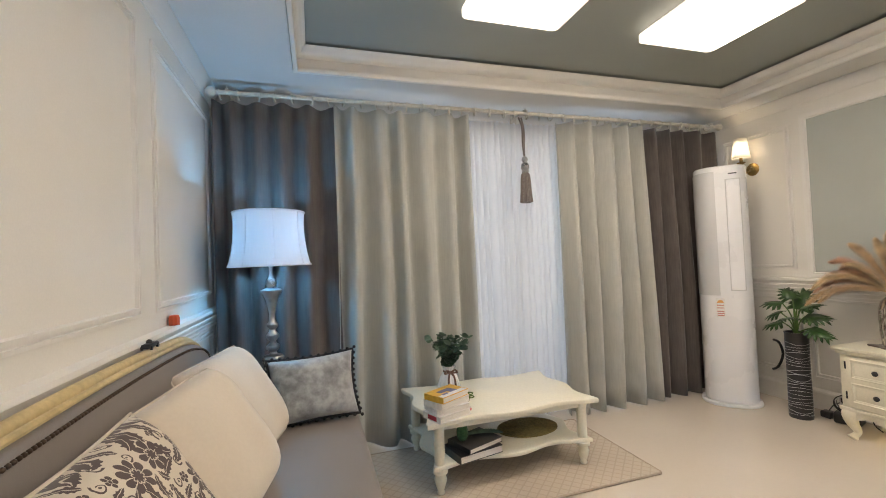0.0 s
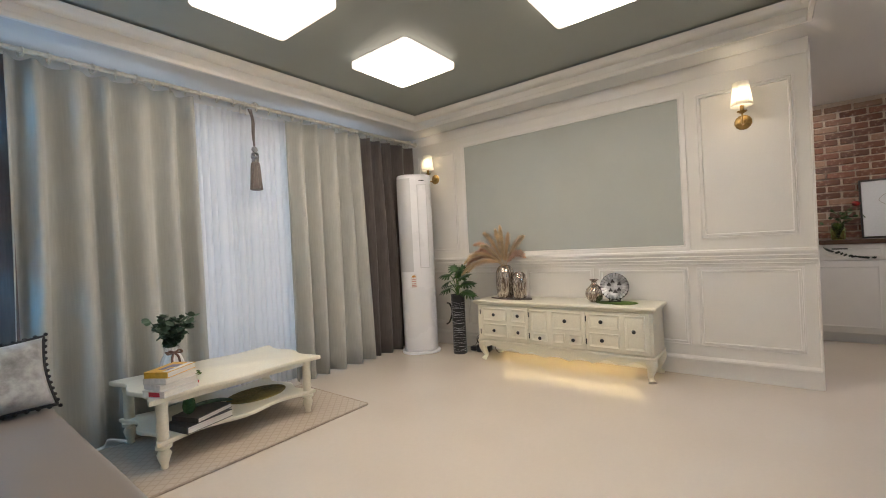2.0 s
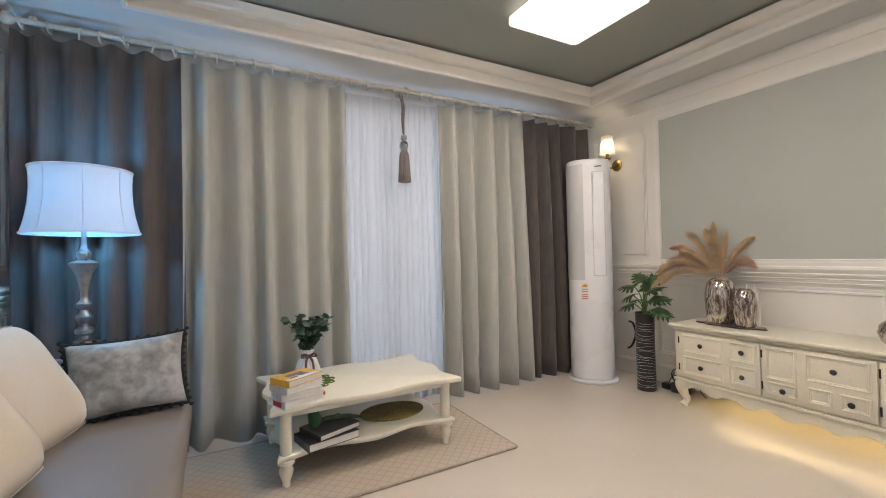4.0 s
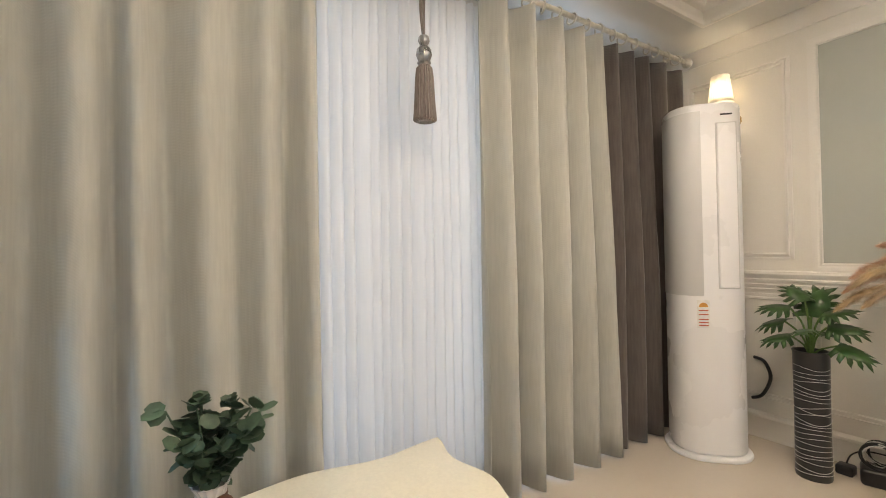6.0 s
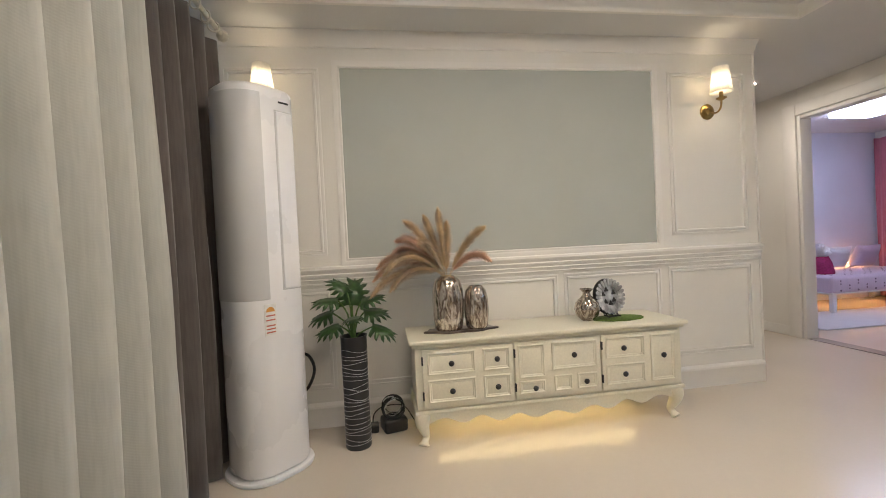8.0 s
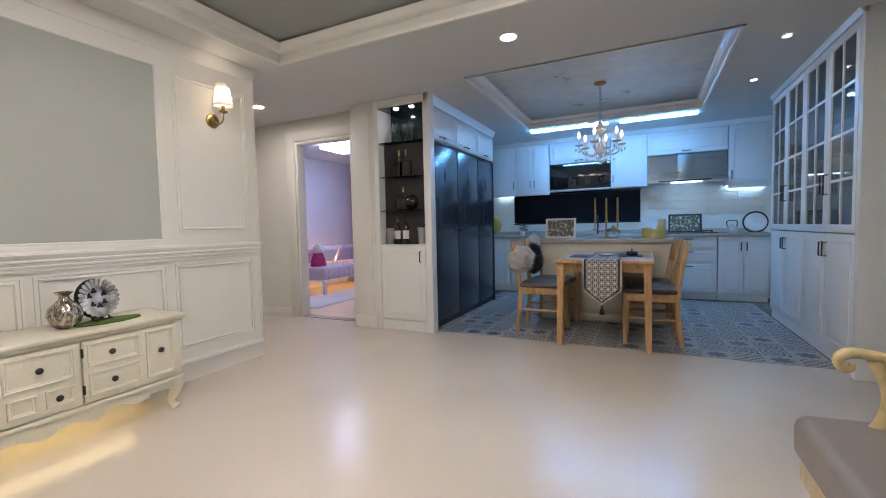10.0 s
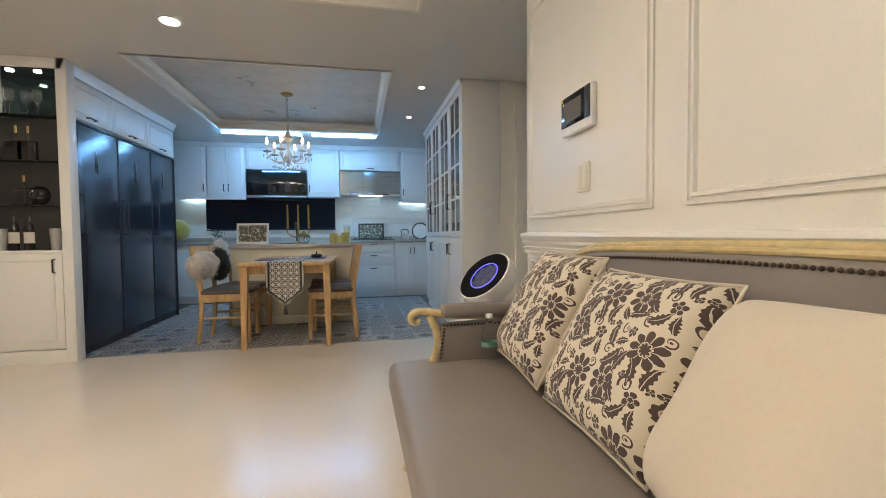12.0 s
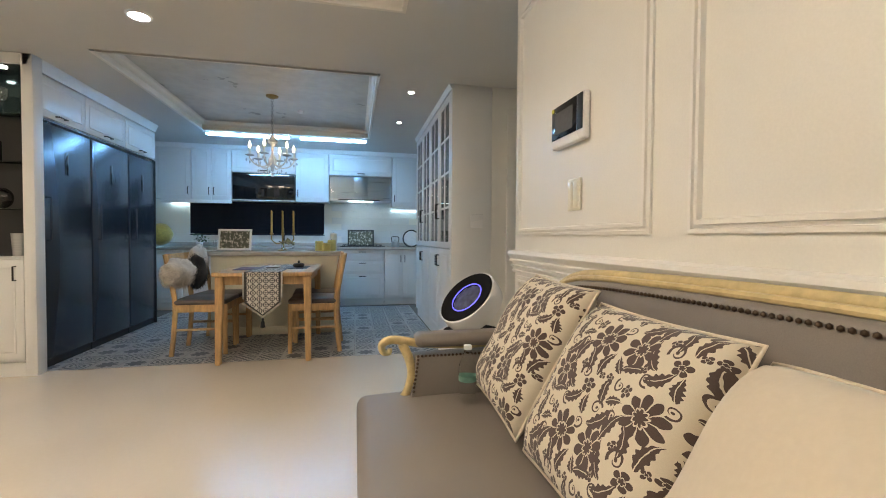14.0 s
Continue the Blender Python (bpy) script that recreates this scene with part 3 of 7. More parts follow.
# ---- sofa ----
def damask_material():
    """Brown blooms, serrated leaves and curls printed in a half-drop repeat."""
    m, nt, b = start("damask_cloth")
    W, H = 0.235, 0.285
    v = coords(nt, (1.32, 1.32, 1.32))
    warp = nt.nodes.new("ShaderNodeTexNoise")
    warp.inputs["Scale"].default_value, warp.inputs["Detail"].default_value = 22.0, 2.0
    nt.links.new(v, warp.inputs["Vector"])
    wx, wy, _ = xyz(nt, warp.outputs["Color"])
    x0, y0, _ = xyz(nt, v)
    X = calc(nt, "DIVIDE", calc(nt, "MULTIPLY_ADD", wx, 0.016, calc(nt, "ADD", x0, 10.06)), W)
    col = calc(nt, "FLOOR", X)
    Y = calc(nt, "ADD", calc(nt, "DIVIDE", calc(nt, "MULTIPLY_ADD", wy, 0.016, calc(nt, "ADD", y0, 10.02)), H), calc(nt, "MULTIPLY", col, 0.5))
    u = calc(nt, "MULTIPLY", calc(nt, "SUBTRACT", calc(nt, "FRACT", X), 0.5), W)
    w = calc(nt, "MULTIPLY", calc(nt, "SUBTRACT", calc(nt, "FRACT", Y), 0.5), H)

    def local(cx, cy, rot):
        c, s = math.cos(radians(rot)), math.sin(radians(rot))
        dx, dy = calc(nt, "SUBTRACT", u, cx), calc(nt, "SUBTRACT", w, cy)
        return (calc(nt, "MULTIPLY_ADD", dx, c, calc(nt, "MULTIPLY", dy, s)), calc(nt, "MULTIPLY_ADD", dy, c, calc(nt, "MULTIPLY", dx, -s)))

    def polar(p):
        return calc(nt, "SQRT", calc(nt, "ADD", calc(nt, "MULTIPLY", p[0], p[0]), calc(nt, "MULTIPLY", p[1], p[1]))), calc(nt, "ARCTAN2", p[1], p[0])

    def bloom(cx, cy, R, petals, rot):
        r, ang = polar(local(cx, cy, rot))
        lobe = calc(nt, "ABSOLUTE", calc(nt, "COSINE", calc(nt, "MULTIPLY", ang, petals / 2)))
        body = calc(nt, "LESS_THAN", r, calc(nt, "MULTIPLY_ADD", calc(nt, "POWER", lobe, 0.6), 0.50 * R, 0.50 * R))
        gap = calc(nt, "MULTIPLY", calc(nt, "LESS_THAN", lobe, 0.22), calc(nt, "GREATER_THAN", r, 0.30 * R))
        inner = calc(nt, "COMPARE", r, calc(nt, "MULTIPLY_ADD", lobe, 0.14 * R, 0.24 * R), 0.035 * R)
        return calc(nt, "MULTIPLY", body, calc(nt, "SUBTRACT", 1.0, calc(nt, "MAXIMUM", gap, inner)))

    def blade(cx, cy, L, wide, rot, bend):
        p, q = local(cx, cy, rot)
        a = calc(nt, "MULTIPLY_ADD", p, 0.86 / L, 0.5)
        q = calc(nt, "MULTIPLY_ADD", calc(nt, "MULTIPLY", a, calc(nt, "SUBTRACT", 1.0, a)), -4 * bend, q)
        teeth = calc(nt, "MULTIPLY_ADD", calc(nt, "SINE", calc(nt, "MULTIPLY", a, 34.0)), 0.15, 0.85)
        half = calc(nt, "MULTIPLY", calc(nt, "MULTIPLY", calc(nt, "SINE", calc(nt, "MULTIPLY", calc(nt, "POWER", calc(nt, "MAXIMUM", a, 0.0), 0.75), math.pi)), 1.42 * wide), teeth)
        body = calc(nt, "MULTIPLY", calc(nt, "LESS_THAN", calc(nt, "ABSOLUTE", q), half), calc(nt, "LESS_THAN", calc(nt, "ABSOLUTE", calc(nt, "SUBTRACT", a, 0.5)), 0.5))
        return calc(nt, "MULTIPLY", body, calc(nt, "GREATER_THAN", calc(nt, "ABSOLUTE", calc(nt, "SUBTRACT", q, 0.001)), 0.0011))

    def curl(cx, cy, R, rot, mirror):
        p, q = local(cx, cy, rot)
        r, ang = polar((p, calc(nt, "MULTIPLY", q, mirror)))
        turn = calc(nt, "ADD", calc(nt, "DIVIDE", ang, 2 * math.pi), 0.5)
        away = calc(nt, "ABSOLUTE", calc(nt, "SUBTRACT", r, calc(nt, "MULTIPLY_ADD", turn, 0.62 * R, 0.38 * R)))
        line = calc(nt, "LESS_THAN", away, calc(nt, "MULTIPLY_ADD", turn, 0.13 * R, 0.05 * R))
        return calc(nt, "MAXIMUM", line, calc(nt, "LESS_THAN", r, 0.20 * R))

    shapes = [bloom(0.050, 0.078, 0.058, 9, 20), bloom(-0.060, -0.056, 0.054, 8, 75), bloom(0.074, -0.062, 0.024, 5, 10), bloom(-0.024, 0.116, 0.019, 5, 40), bloom(0.020, -0.012, 0.014, 4, 0), bloom(-0.010, -0.098, 0.015, 4, 30), bloom(0.104, -0.020, 0.012, 4, 60), bloom(-0.104, 0.128, 0.013, 4, 10)]
    for row in ((-0.010, 0.022, 0.085, 0.014, 62, 0.012), (0.030, 0.010, 0.075, 0.012, 110, -0.010), (-0.072, 0.030, 0.090, 0.015, 50, -0.016), (-0.090, 0.092, 0.070, 0.013, 96, 0.012), (0.098, 0.012, 0.070, 0.012, 70, 0.010), (0.000, -0.052, 0.080, 0.014, 118, 0.016), (0.036, -0.100, 0.075, 0.013, 35, -0.012), (0.094, -0.110, 0.050, 0.011, 95, 0.006), (-0.040, -0.118, 0.070, 0.012, 12, 0.010), (-0.092, -0.116, 0.045, 0.010, 120, 0.004), (-0.045, 0.075, 0.055, 0.010, 20, 0.006)):
        shapes.append(blade(*row))
    for row in ((0.044, -0.032, 0.024, 30, 1), (-0.094, 0.040, 0.021, 200, -1), (0.012, -0.122, 0.019, 120, 1), (0.098, 0.126, 0.017, 60, -1), (-0.058, 0.122, 0.018, 300, -1), (-0.030, 0.048, 0.018, 90, 1)):
        shapes.append(curl(*row))
    pat = shapes[0]
    for f in shapes[1:]:
        pat = calc(nt, "MAXIMUM", pat, f)
    cloth_n = noise_of(nt, v, 420, 2.0)
    ground = blend(nt, cloth_n, (0.60, 0.53, 0.42), (0.72, 0.65, 0.53))
    ink = blend(nt, cloth_n, (0.055, 0.033, 0.029), (0.105, 0.068, 0.060))
    nt.links.new(blend(nt, pat, ground, ink), b.inputs["Base Color"])
    b.inputs["Roughness"].default_value = 0.85
    b.inputs["Sheen Weight"].default_value = 0.2
    relief(nt, b, cloth_n, 0.2, 0.001)
    return m


DAMASK = damask_material()
BEIGE = weave("beige_cushion_cloth", (0.66, 0.575, 0.46), (0.635, 0.55, 0.437), sheen=0.4, blotch=2.5, pitch=0.0)
SILVERDAM = surface("silver_brocade", (0.36, 0.37, 0.37), 0.4, vary=0.2, grain=26, stain=9, bump=0.35, sheen=0.4)
NAIL = surface("bronze_nail", (0.10, 0.07, 0.05), 0.35, 0.8, vary=0.1, bump=0.05)
SX, SY = 0.34, 1.12
sofa = thing("sofa", pose(SX, SY, 0), "long taupe leather sofa with gilded carved wooden frame", "sofa")
Y0, Y1 = 0.05, 2.21


def crest(inset):
    y0, y1 = Y0 + 0.03 + inset, Y1 - 0.03 - inset
    t = 0.926 - inset
    side = [(y0, 0.50), (y0, 0.62), (y0 + 0.035, 0.745), (y0 + 0.11, 0.825 - 0.3 * inset), (y0 + 0.24, t - 0.035), (y0 + 0.45, t - 0.012)]
    other = [(y1 + y0 - y, z) for y, z in side][::-1]
    return smooth_path([(0, y, z) for y, z in side] + [(0, (y0 + y1) / 2, t)] + [(0, y, z) for y, z in other], 5)


out = [(p.y, p.z) for p in crest(0.024)]
out = [(out[0][0], 0.30)] + out + [(out[-1][0], 0.30)]
back = prism(out, -0.055, 0.055, 0.02, 3)
lean = pose(0.03, 0, 0, 0, -4, 0)
AXES = Matrix(((0, 0, 1, 0), (1, 0, 0, 0), (0, 1, 0, 0), (0, 0, 0, 1)))
wpart("backrest", moved(back, lean @ AXES), LEATHER, sofa, "taupe leather backrest")
line = crest(0.006)
wpart("crest_rail", moved(join(tube([(0.005, p.y, p.z) for p in line], 0.016, 12), tube([(0.028, p.y, p.z - 0.002) for p in crest(0.014)], 0.009, 8)), lean), GILT, sofa, "gilded curved crest rail")
nails = bmesh.new()
last = None
for p in crest(0.042):
    if last is not None:
        seg_l = (p - last).length
        n = max(1, round(seg_l / 0.0138))
        for k in range(n):
            q = last.lerp(p, k / n)
            bmesh.ops.create_icosphere(nails, subdivisions=1, radius=0.0058, matrix=Matrix.Translation(lean @ Vector((0.057, q.y, q.z))))
    last = p
wpart("nailhead_trim", nails, NAIL, sofa, "row of bronze nailheads", smooth=180)
seat = box(0.05, 0.708, Y0 + 0.005, Y1 - 0.005, 0.30, 0.43, 0.035, 4)
bmesh.ops.subdivide_edges(seat, edges=[e for e in seat.edges if e.calc_length() > 0.5], cuts=12, use_grid_fill=True)
for v in seat.verts:
    if v.co.z > 0.39:
        v.co.z += 0.012 * math.sin(math.pi * (v.co.x - 0.05) / 0.66) + 0.004 * noise.noise(v.co * 5)
wpart("seat", seat, LEATHER, sofa, "plump taupe leather seat")
wpart("seat_rail", join(box(0.06, 0.69, Y0 + 0.02, Y1 - 0.02, 0.225, 0.305, 0.012)), GILT, sofa, "gilded carved seat rail")
for s, yy in ((1, Y0 + 0.065), (-1, Y1 - 0.065)):
    a, b = yy - 0.05, yy + 0.05
    wpart("arm_panel", moved(prism([(0.06, 0.40), (0.53, 0.40), (0.50, 0.50), (0.50, 0.585), (0.06, 0.60)], a + 0.012, b - 0.012, 0.006), Matrix(((1, 0, 0, 0), (0, 0, 1, 0), (0, 1, 0, 0), (0, 0, 0, 1)))), LEATHER, sofa)
    wpart("arm_pad", box(0.16, 0.50, a + 0.004, b - 0.004, 0.615, 0.665, 0.022, 4), LEATHER, sofa, "padded leather armrest")
    arm = smooth_path([(0.04, yy, 0.63), (0.25, yy, 0.615), (0.45, yy, 0.622), (0.555, yy, 0.640), (0.598, yy, 0.640), (0.620, yy, 0.622), (0.612, yy, 0.598), (0.593, yy, 0.597), (0.590, yy, 0.612)], 5)
    wpart("arm_rail", tube(arm, [0.016] * (len(arm) - 20) + [0.016 - 0.0004 * i for i in range(20)], 10), GILT, sofa, "gilded scrolled arm rail")
    post = smooth_path([(0.545, yy, 0.625), (0.520, yy, 0.57), (0.510, yy, 0.51), (0.530, yy, 0.44), (0.57, yy, 0.40), (0.61, yy, 0.33)], 5)
    wpart("arm_post", tube(post, 0.017, 10), GILT, sofa)
    nb = bmesh.new()
    for k in range(30):
        bmesh.ops.create_icosphere(nb, subdivisions=1, radius=0.0058, matrix=Matrix.Translation((0.08 + k * 0.0142, yy + s * 0.040, 0.588)))
    for k in range(9):
        bmesh.ops.create_icosphere(nb, subdivisions=1, radius=0.0058, matrix=Matrix.Translation((0.492 + 0.002 * k, yy + s * 0.040, 0.575 - k * 0.0142)))
    wpart("arm_nailheads", nb, NAIL, sofa, smooth=180)
    for x in (0.12, 0.62):
        leg = smooth_path([(x, yy, 0.26), (x + 0.02, yy, 0.20), (x + 0.012, yy, 0.11), (x - 0.01, yy, 0.05), (x + 0.012, yy, 0.018), (x + 0.016, yy, 0.0)], 4)
        wpart("leg", tube(leg, [0.040 - 0.0011 * i for i in range(len(leg) - 4)] + [0.022, 0.026, 0.026, 0.022], 10), GILT, sofa)


def pillow(w, h, t, n=22, pinch=0.09, soften=0.0):
    bm = bmesh.new()
    for s in (1, -1):
        grid = []
        for j in range(n + 1):
            row = []
            for i in range(n + 1):
                u, v = 2 * i / n - 1, 2 * j / n - 1
                k = max(0.0, (1 - u ** 4) * (1 - v ** 4)) ** 0.55
                x = u * w / 2 * (1 - pinch * (1 - v * v) * abs(u) ** 3)
                y = v * h / 2 * (1 - pinch * (1 - u * u) * abs(v) ** 3)
                pull = 1 - soften * (u * v) ** 4
                x, y = x * pull, y * pull
                wob = 0.012 * noise.noise(Vector((u * 1.7, v * 1.7, s * 3.0 + w * 9)))
                row.append(bm.verts.new((x, y, s * (t / 2 * k + wob * k))))
            grid.append(row)
        for a, b in zip(grid, grid[1:]):
            for i in range(n):
                f = (a[i], a[i + 1], b[i + 1], b[i])
                bm.faces.new(f if s > 0 else f[::-1])
    bmesh.ops.remove_doubles(bm, verts=bm.verts[:], dist=1e-4)
    return bm


def rim(w, h, n=16, pinch=0.09, soften=0.0):
    pts = []
    for k in range(4 * n):
        s, q = divmod(k, n)
        a = 2 * q / n - 1
        u, v = ((a, -1), (1, a), (-a, 1), (-1, -a))[s]
        pull = 1 - soften * (u * v) ** 4
        pts.append((pull * u * w / 2 * (1 - pinch * (1 - v * v) * abs(u) ** 3), pull * v * h / 2 * (1 - pinch * (1 - u * u) * abs(v) ** 3), 0))
    return pts


def cushion(x, y, z, tilt, turn, roll, w, h, t, mat, label, trim=None, trim_label="", r=0.004, pinch=0.035, soften=0.0):
    a = radians(tilt)
    basis = Matrix(((0, -math.sin(a), math.cos(a), 0), (1, 0, 0, 0), (0, math.cos(a), math.sin(a), 0), (0, 0, 0, 1)))
    c = thing("cushion", Matrix.Translation((x, y, z)) @ pose(0, 0, 0, 0, 0, turn) @ basis @ pose(0, 0, 0, 0, 0, roll), label, "cushion")
    part("cover", pillow(w, h, t, 22, pinch, soften), mat, c, smooth=180)
    part("piping", tube(rim(w + 0.004, h + 0.004, 16, pinch, soften), r, 6, True), trim or mat, c, trim_label, smooth=180)
    return c


cushion(0.178, 0.40, 0.680, 30, -2, -1, 0.43, 0.45, 0.15, DAMASK, "cream cushion with brown floral damask print, leaning on the sofa arm", BEIGE)
cushion(0.176, 0.850, 0.650, 30, -1.5, 0.5, 0.468, 0.438, 0.16, DAMASK, "cream cushion with brown floral damask print, beside a plain beige cushion", BEIGE)
cushion(0.198, 1.290, 0.640, 31, -15, 4.5, 0.49, 0.445, 0.20, BEIGE, "plain beige cushion with piped edge, amid the sofa", r=0.003, pinch=0.02, soften=0.035)
cushion(0.195, 1.745, 0.632, 30, -17, 3, 0.48, 0.45, 0.20, BEIGE, "plain beige cushion leaning on the sofa back", r=0.003, pinch=0.02, soften=0.025)
FRINGE = surface("black_braid", (0.012, 0.012, 0.013), 0.7, vary=0.2, bump=0.3)
cg = cushion(0.49, 2.02, 0.595, 20, -86, 2, 0.41, 0.31, 0.14, SILVERDAM, "silver brocade cushion with black bobble braid at the sofa end", FRINGE, "black braid edging", 0.008, 0.09)
bob_me = mesh_of(ball(0, 0, 0, 0.009, 6, 4), FRINGE, 180)
for p in rim(0.43, 0.33, 12):
    o = new("bobble", bob_me)
    o.parent = cg
    o.matrix_basis = Matrix.Translation(p)

bottle = thing("water_bottle", pose(0.33, 0.235, 0.437), "clear plastic water bottle standing on the sofa seat", "bottle")
part("body", lathe([(0.0, 0.0), (0.028, 0.0), (0.031, 0.01), (0.029, 0.04), (0.031, 0.05), (0.031, 0.12), (0.028, 0.14), (0.013, 0.175), (0.012, 0.19), (0.0, 0.19)], 20), clear_glass("clear_plastic", (0.97, 0.99, 0.99), 0.03, ior=1.12), bottle)
part("label_band", lathe([(0.0315, 0.082), (0.0315, 0.10)], 20, cap=False), surface("green_print", (0.20, 0.42, 0.33), 0.4, vary=0.1), bottle, "green printed label")
part("cap", lathe([(0.0, 0.206), (0.014, 0.205), (0.0145, 0.191), (0.0, 0.190)], 16), WHITEPLASTIC, bottle)

car = thing("toy", pose(-0.030, 1.535, 0.926) @ Matrix.Diagonal((0.8, 0.8, 0.8, 1)), "small black gadget lying on the sofa crest rail", "gadget")
part("body", join(box(-0.018, 0.018, -0.055, 0.055, 0.006, 0.026, 0.008, 3), *[moved(lathe([(0.0, -0.004), (0.009, -0.004), (0.009, 0.004), (0.0, 0.004)], 12), pose(sx * 0.017, sy * 0.036, 0.009, 0, 90, 0)) for sx in (-1, 1) for sy in (-1, 1)], ball(0.0, -0.01, 0.03, 0.012)), BLACKPLASTIC, car)
red = thing("orange_cap", pose(-0.065, 1.92, 0.957), "small orange-red plastic cap on the chair rail", "cap")
part("body", lathe([(0.0, 0.0), (0.020, 0.0), (0.021, 0.03), (0.016, 0.042), (0.0, 0.044)], 16, ripple=8, depth=0.04), surface("orange_plastic", (0.55, 0.08, 0.02), 0.4, vary=0.05), red)

# ---- rug and coffee table ----
def rug_material():
    m, nt, b = start("woven_rug")
    x, y, z = xyz(nt, coords(nt))
    p, q = calc(nt, "ADD", x, y), calc(nt, "SUBTRACT", x, y)
    tri = lambda s: calc(nt, "PINGPONG", calc(nt, "MULTIPLY", s, 16.0), 0.5)
    d = calc(nt, "MINIMUM", tri(p), tri(q))
    n = noise_of(nt, coords(nt), 300, 2.0)
    nt.links.new(blend(nt, calc(nt, "MULTIPLY_ADD", steps(nt, d, 0.03, 0.13), 0.7, calc(nt, "MULTIPLY", n, 0.3)), (0.405, 0.34, 0.27), (0.50, 0.43, 0.345)), b.inputs["Base Color"])
    b.inputs["Roughness"].default_value = 0.9
    relief(nt, b, calc(nt, "ADD", d, n), 0.5, 0.004)
    return m


rug = thing("rug", pose(1.44, 2.10, 0), "beige woven rug with a diamond lattice under the coffee table", "rug")
part("carpet", prism(rounded(1.60, 0.80, 0.015), 0.001, 0.011, 0.003), rug_material(), rug)
part("binding", tube([(x, y, 0.007) for x, y in rounded(1.605, 0.805, 0.016)], 0.0065, 6, True), surface("rug_binding", (0.40, 0.33, 0.26), 0.9, vary=0.1), rug)


def wavy(w, d, a, n=40):
    """A table outline with bowed corners and waved sides."""
    pts = []
    for k in range(4 * n):
        s, q = divmod(k, n)
        t = 2 * q / n - 1
        L = w if s % 2 == 0 else d
        M = d if s % 2 == 0 else w
        e, f = t * L / 2, M / 2 - a * 0.5 + 0.5 * a * math.cos(2 * math.pi * t)
        pts.append(((e, -f), (f, e), (-e, f), (-f, -e))[s])
    return pts


ct = thing("coffee_table", pose(1.505, 2.195, 0.0115), "cream lacquered coffee table with waved top and turned legs", "coffee table")
part("tabletop", prism(wavy(0.985, 0.65, 0.035), 0.345, 0.372, 0.007, 3), CREAM, ct)
part("apron", join(box(-0.42, 0.42, -0.275, -0.260, 0.318, 0.345), box(-0.42, 0.42, 0.260, 0.275, 0.318, 0.345), box(-0.43, -0.415, -0.260, 0.260, 0.318, 0.345), box(0.415, 0.43, -0.260, 0.260, 0.318, 0.345)), CREAM, ct)
part("shelf", prism(wavy(0.92, 0.60, 0.045), 0.125, 0.148, 0.006, 3), CREAM, ct)
for sx in (-1, 1):
    for sy in (-1, 1):
        part("leg", lathe([(0.016, 0.0), (0.020, 0.006), (0.017, 0.02), (0.030, 0.06), (0.033, 0.075), (0.026, 0.092), (0.022, 0.098), (0.038, 0.106), (0.038, 0.122), (0.027, 0.13), (0.027, 0.30), (0.031, 0.34)], 20, sx * 0.420, sy * 0.262), CREAM, ct)

LEAF = surface("leaf_green", (0.035, 0.095, 0.022), 0.33, vary=0.2, grain=30, stain=8, bump=0.2)
LEAF2 = surface("eucalyptus_leaf", (0.07, 0.125, 0.075), 0.55, vary=0.2, grain=30, stain=8, bump=0.15)


def leaf_disc(bm, m, r, n=8, fold=0.15, ratio=1.15):
    vs = [bm.verts.new(m @ Vector((r * math.cos(2 * math.pi * i / n), r * ratio * math.sin(2 * math.pi * i / n) + r * ratio, fold * r * abs(math.cos(2 * math.pi * i / n)) + 0.05 * r))) for i in range(n)]
    mid = bm.verts.new(m @ Vector((0, r * ratio, -0.08 * r)))
    for i in range(n):
        bm.faces.new((mid, vs[i], vs[(i + 1) % n]))


vase = thing("vase", pose(1.245, 2.235, 0.388) @ Matrix.Diagonal((1.25, 1.25, 1.25, 1)), "white fluted vase with brown ribbon and eucalyptus sprigs", "vase")
part("body", lathe([(0.0, 0.0), (0.040, 0.0), (0.052, 0.025), (0.053, 0.05), (0.040, 0.09), (0.025, 0.118), (0.024, 0.128), (0.032, 0.142), (0.029, 0.142), (0.020, 0.125), (0.0, 0.12)], 48, ripple=14, depth=0.05), surface("white_glaze", (0.82, 0.80, 0.78), 0.25, vary=0.02, coat=0.3), vase)
part("ribbon", join(lathe([(0.0265, 0.112), (0.0275, 0.117), (0.0265, 0.123)], 24, cap=False), *[tube(smooth_path([(0, -0.028, 0.117), (s * 0.012, -0.042, 0.10), (s * 0.016, -0.050, 0.065), (s * 0.012, -0.054, 0.035)]), 0.005, 5) for s in (-1, 1)], *[tube(smooth_path([(0, -0.029, 0.117), (s * 0.02, -0.036, 0.128), (s * 0.03, -0.036, 0.115), (0, -0.029, 0.115)]), 0.004, 5) for s in (-1, 1)]), surface("brown_ribbon", (0.16, 0.08, 0.05), 0.5, vary=0.1), vase, "brown ribbon bow")
rnd = random.Random(7)
lv, st = bmesh.new(), []
for k in range(16):
    a, r = rnd.uniform(0, 6.28), rnd.uniform(0.02, 0.115)
    top = Vector((r * math.cos(a), r * math.sin(a), 0.215 + rnd.uniform(0.0, 0.105) - 0.2 * r))
    path = smooth_path([(0, 0, 0.12), (top.x * 0.3, top.y * 0.3, 0.17), top], 4)
    st.append(tube(path, 0.0016, 5))
    for p in path[3:]:
        for _ in range(3):
            leaf_disc(lv, Matrix.Translation(p) @ pose(0, 0, 0, rnd.uniform(-50, 50), rnd.uniform(-40, 40), rnd.uniform(0, 360)), rnd.uniform(0.010, 0.017), 7)
part("stems", join(*st), LEAF2, vase)
part("leaves", lv, LEAF2, vase, "round grey-green leaves", smooth=180)

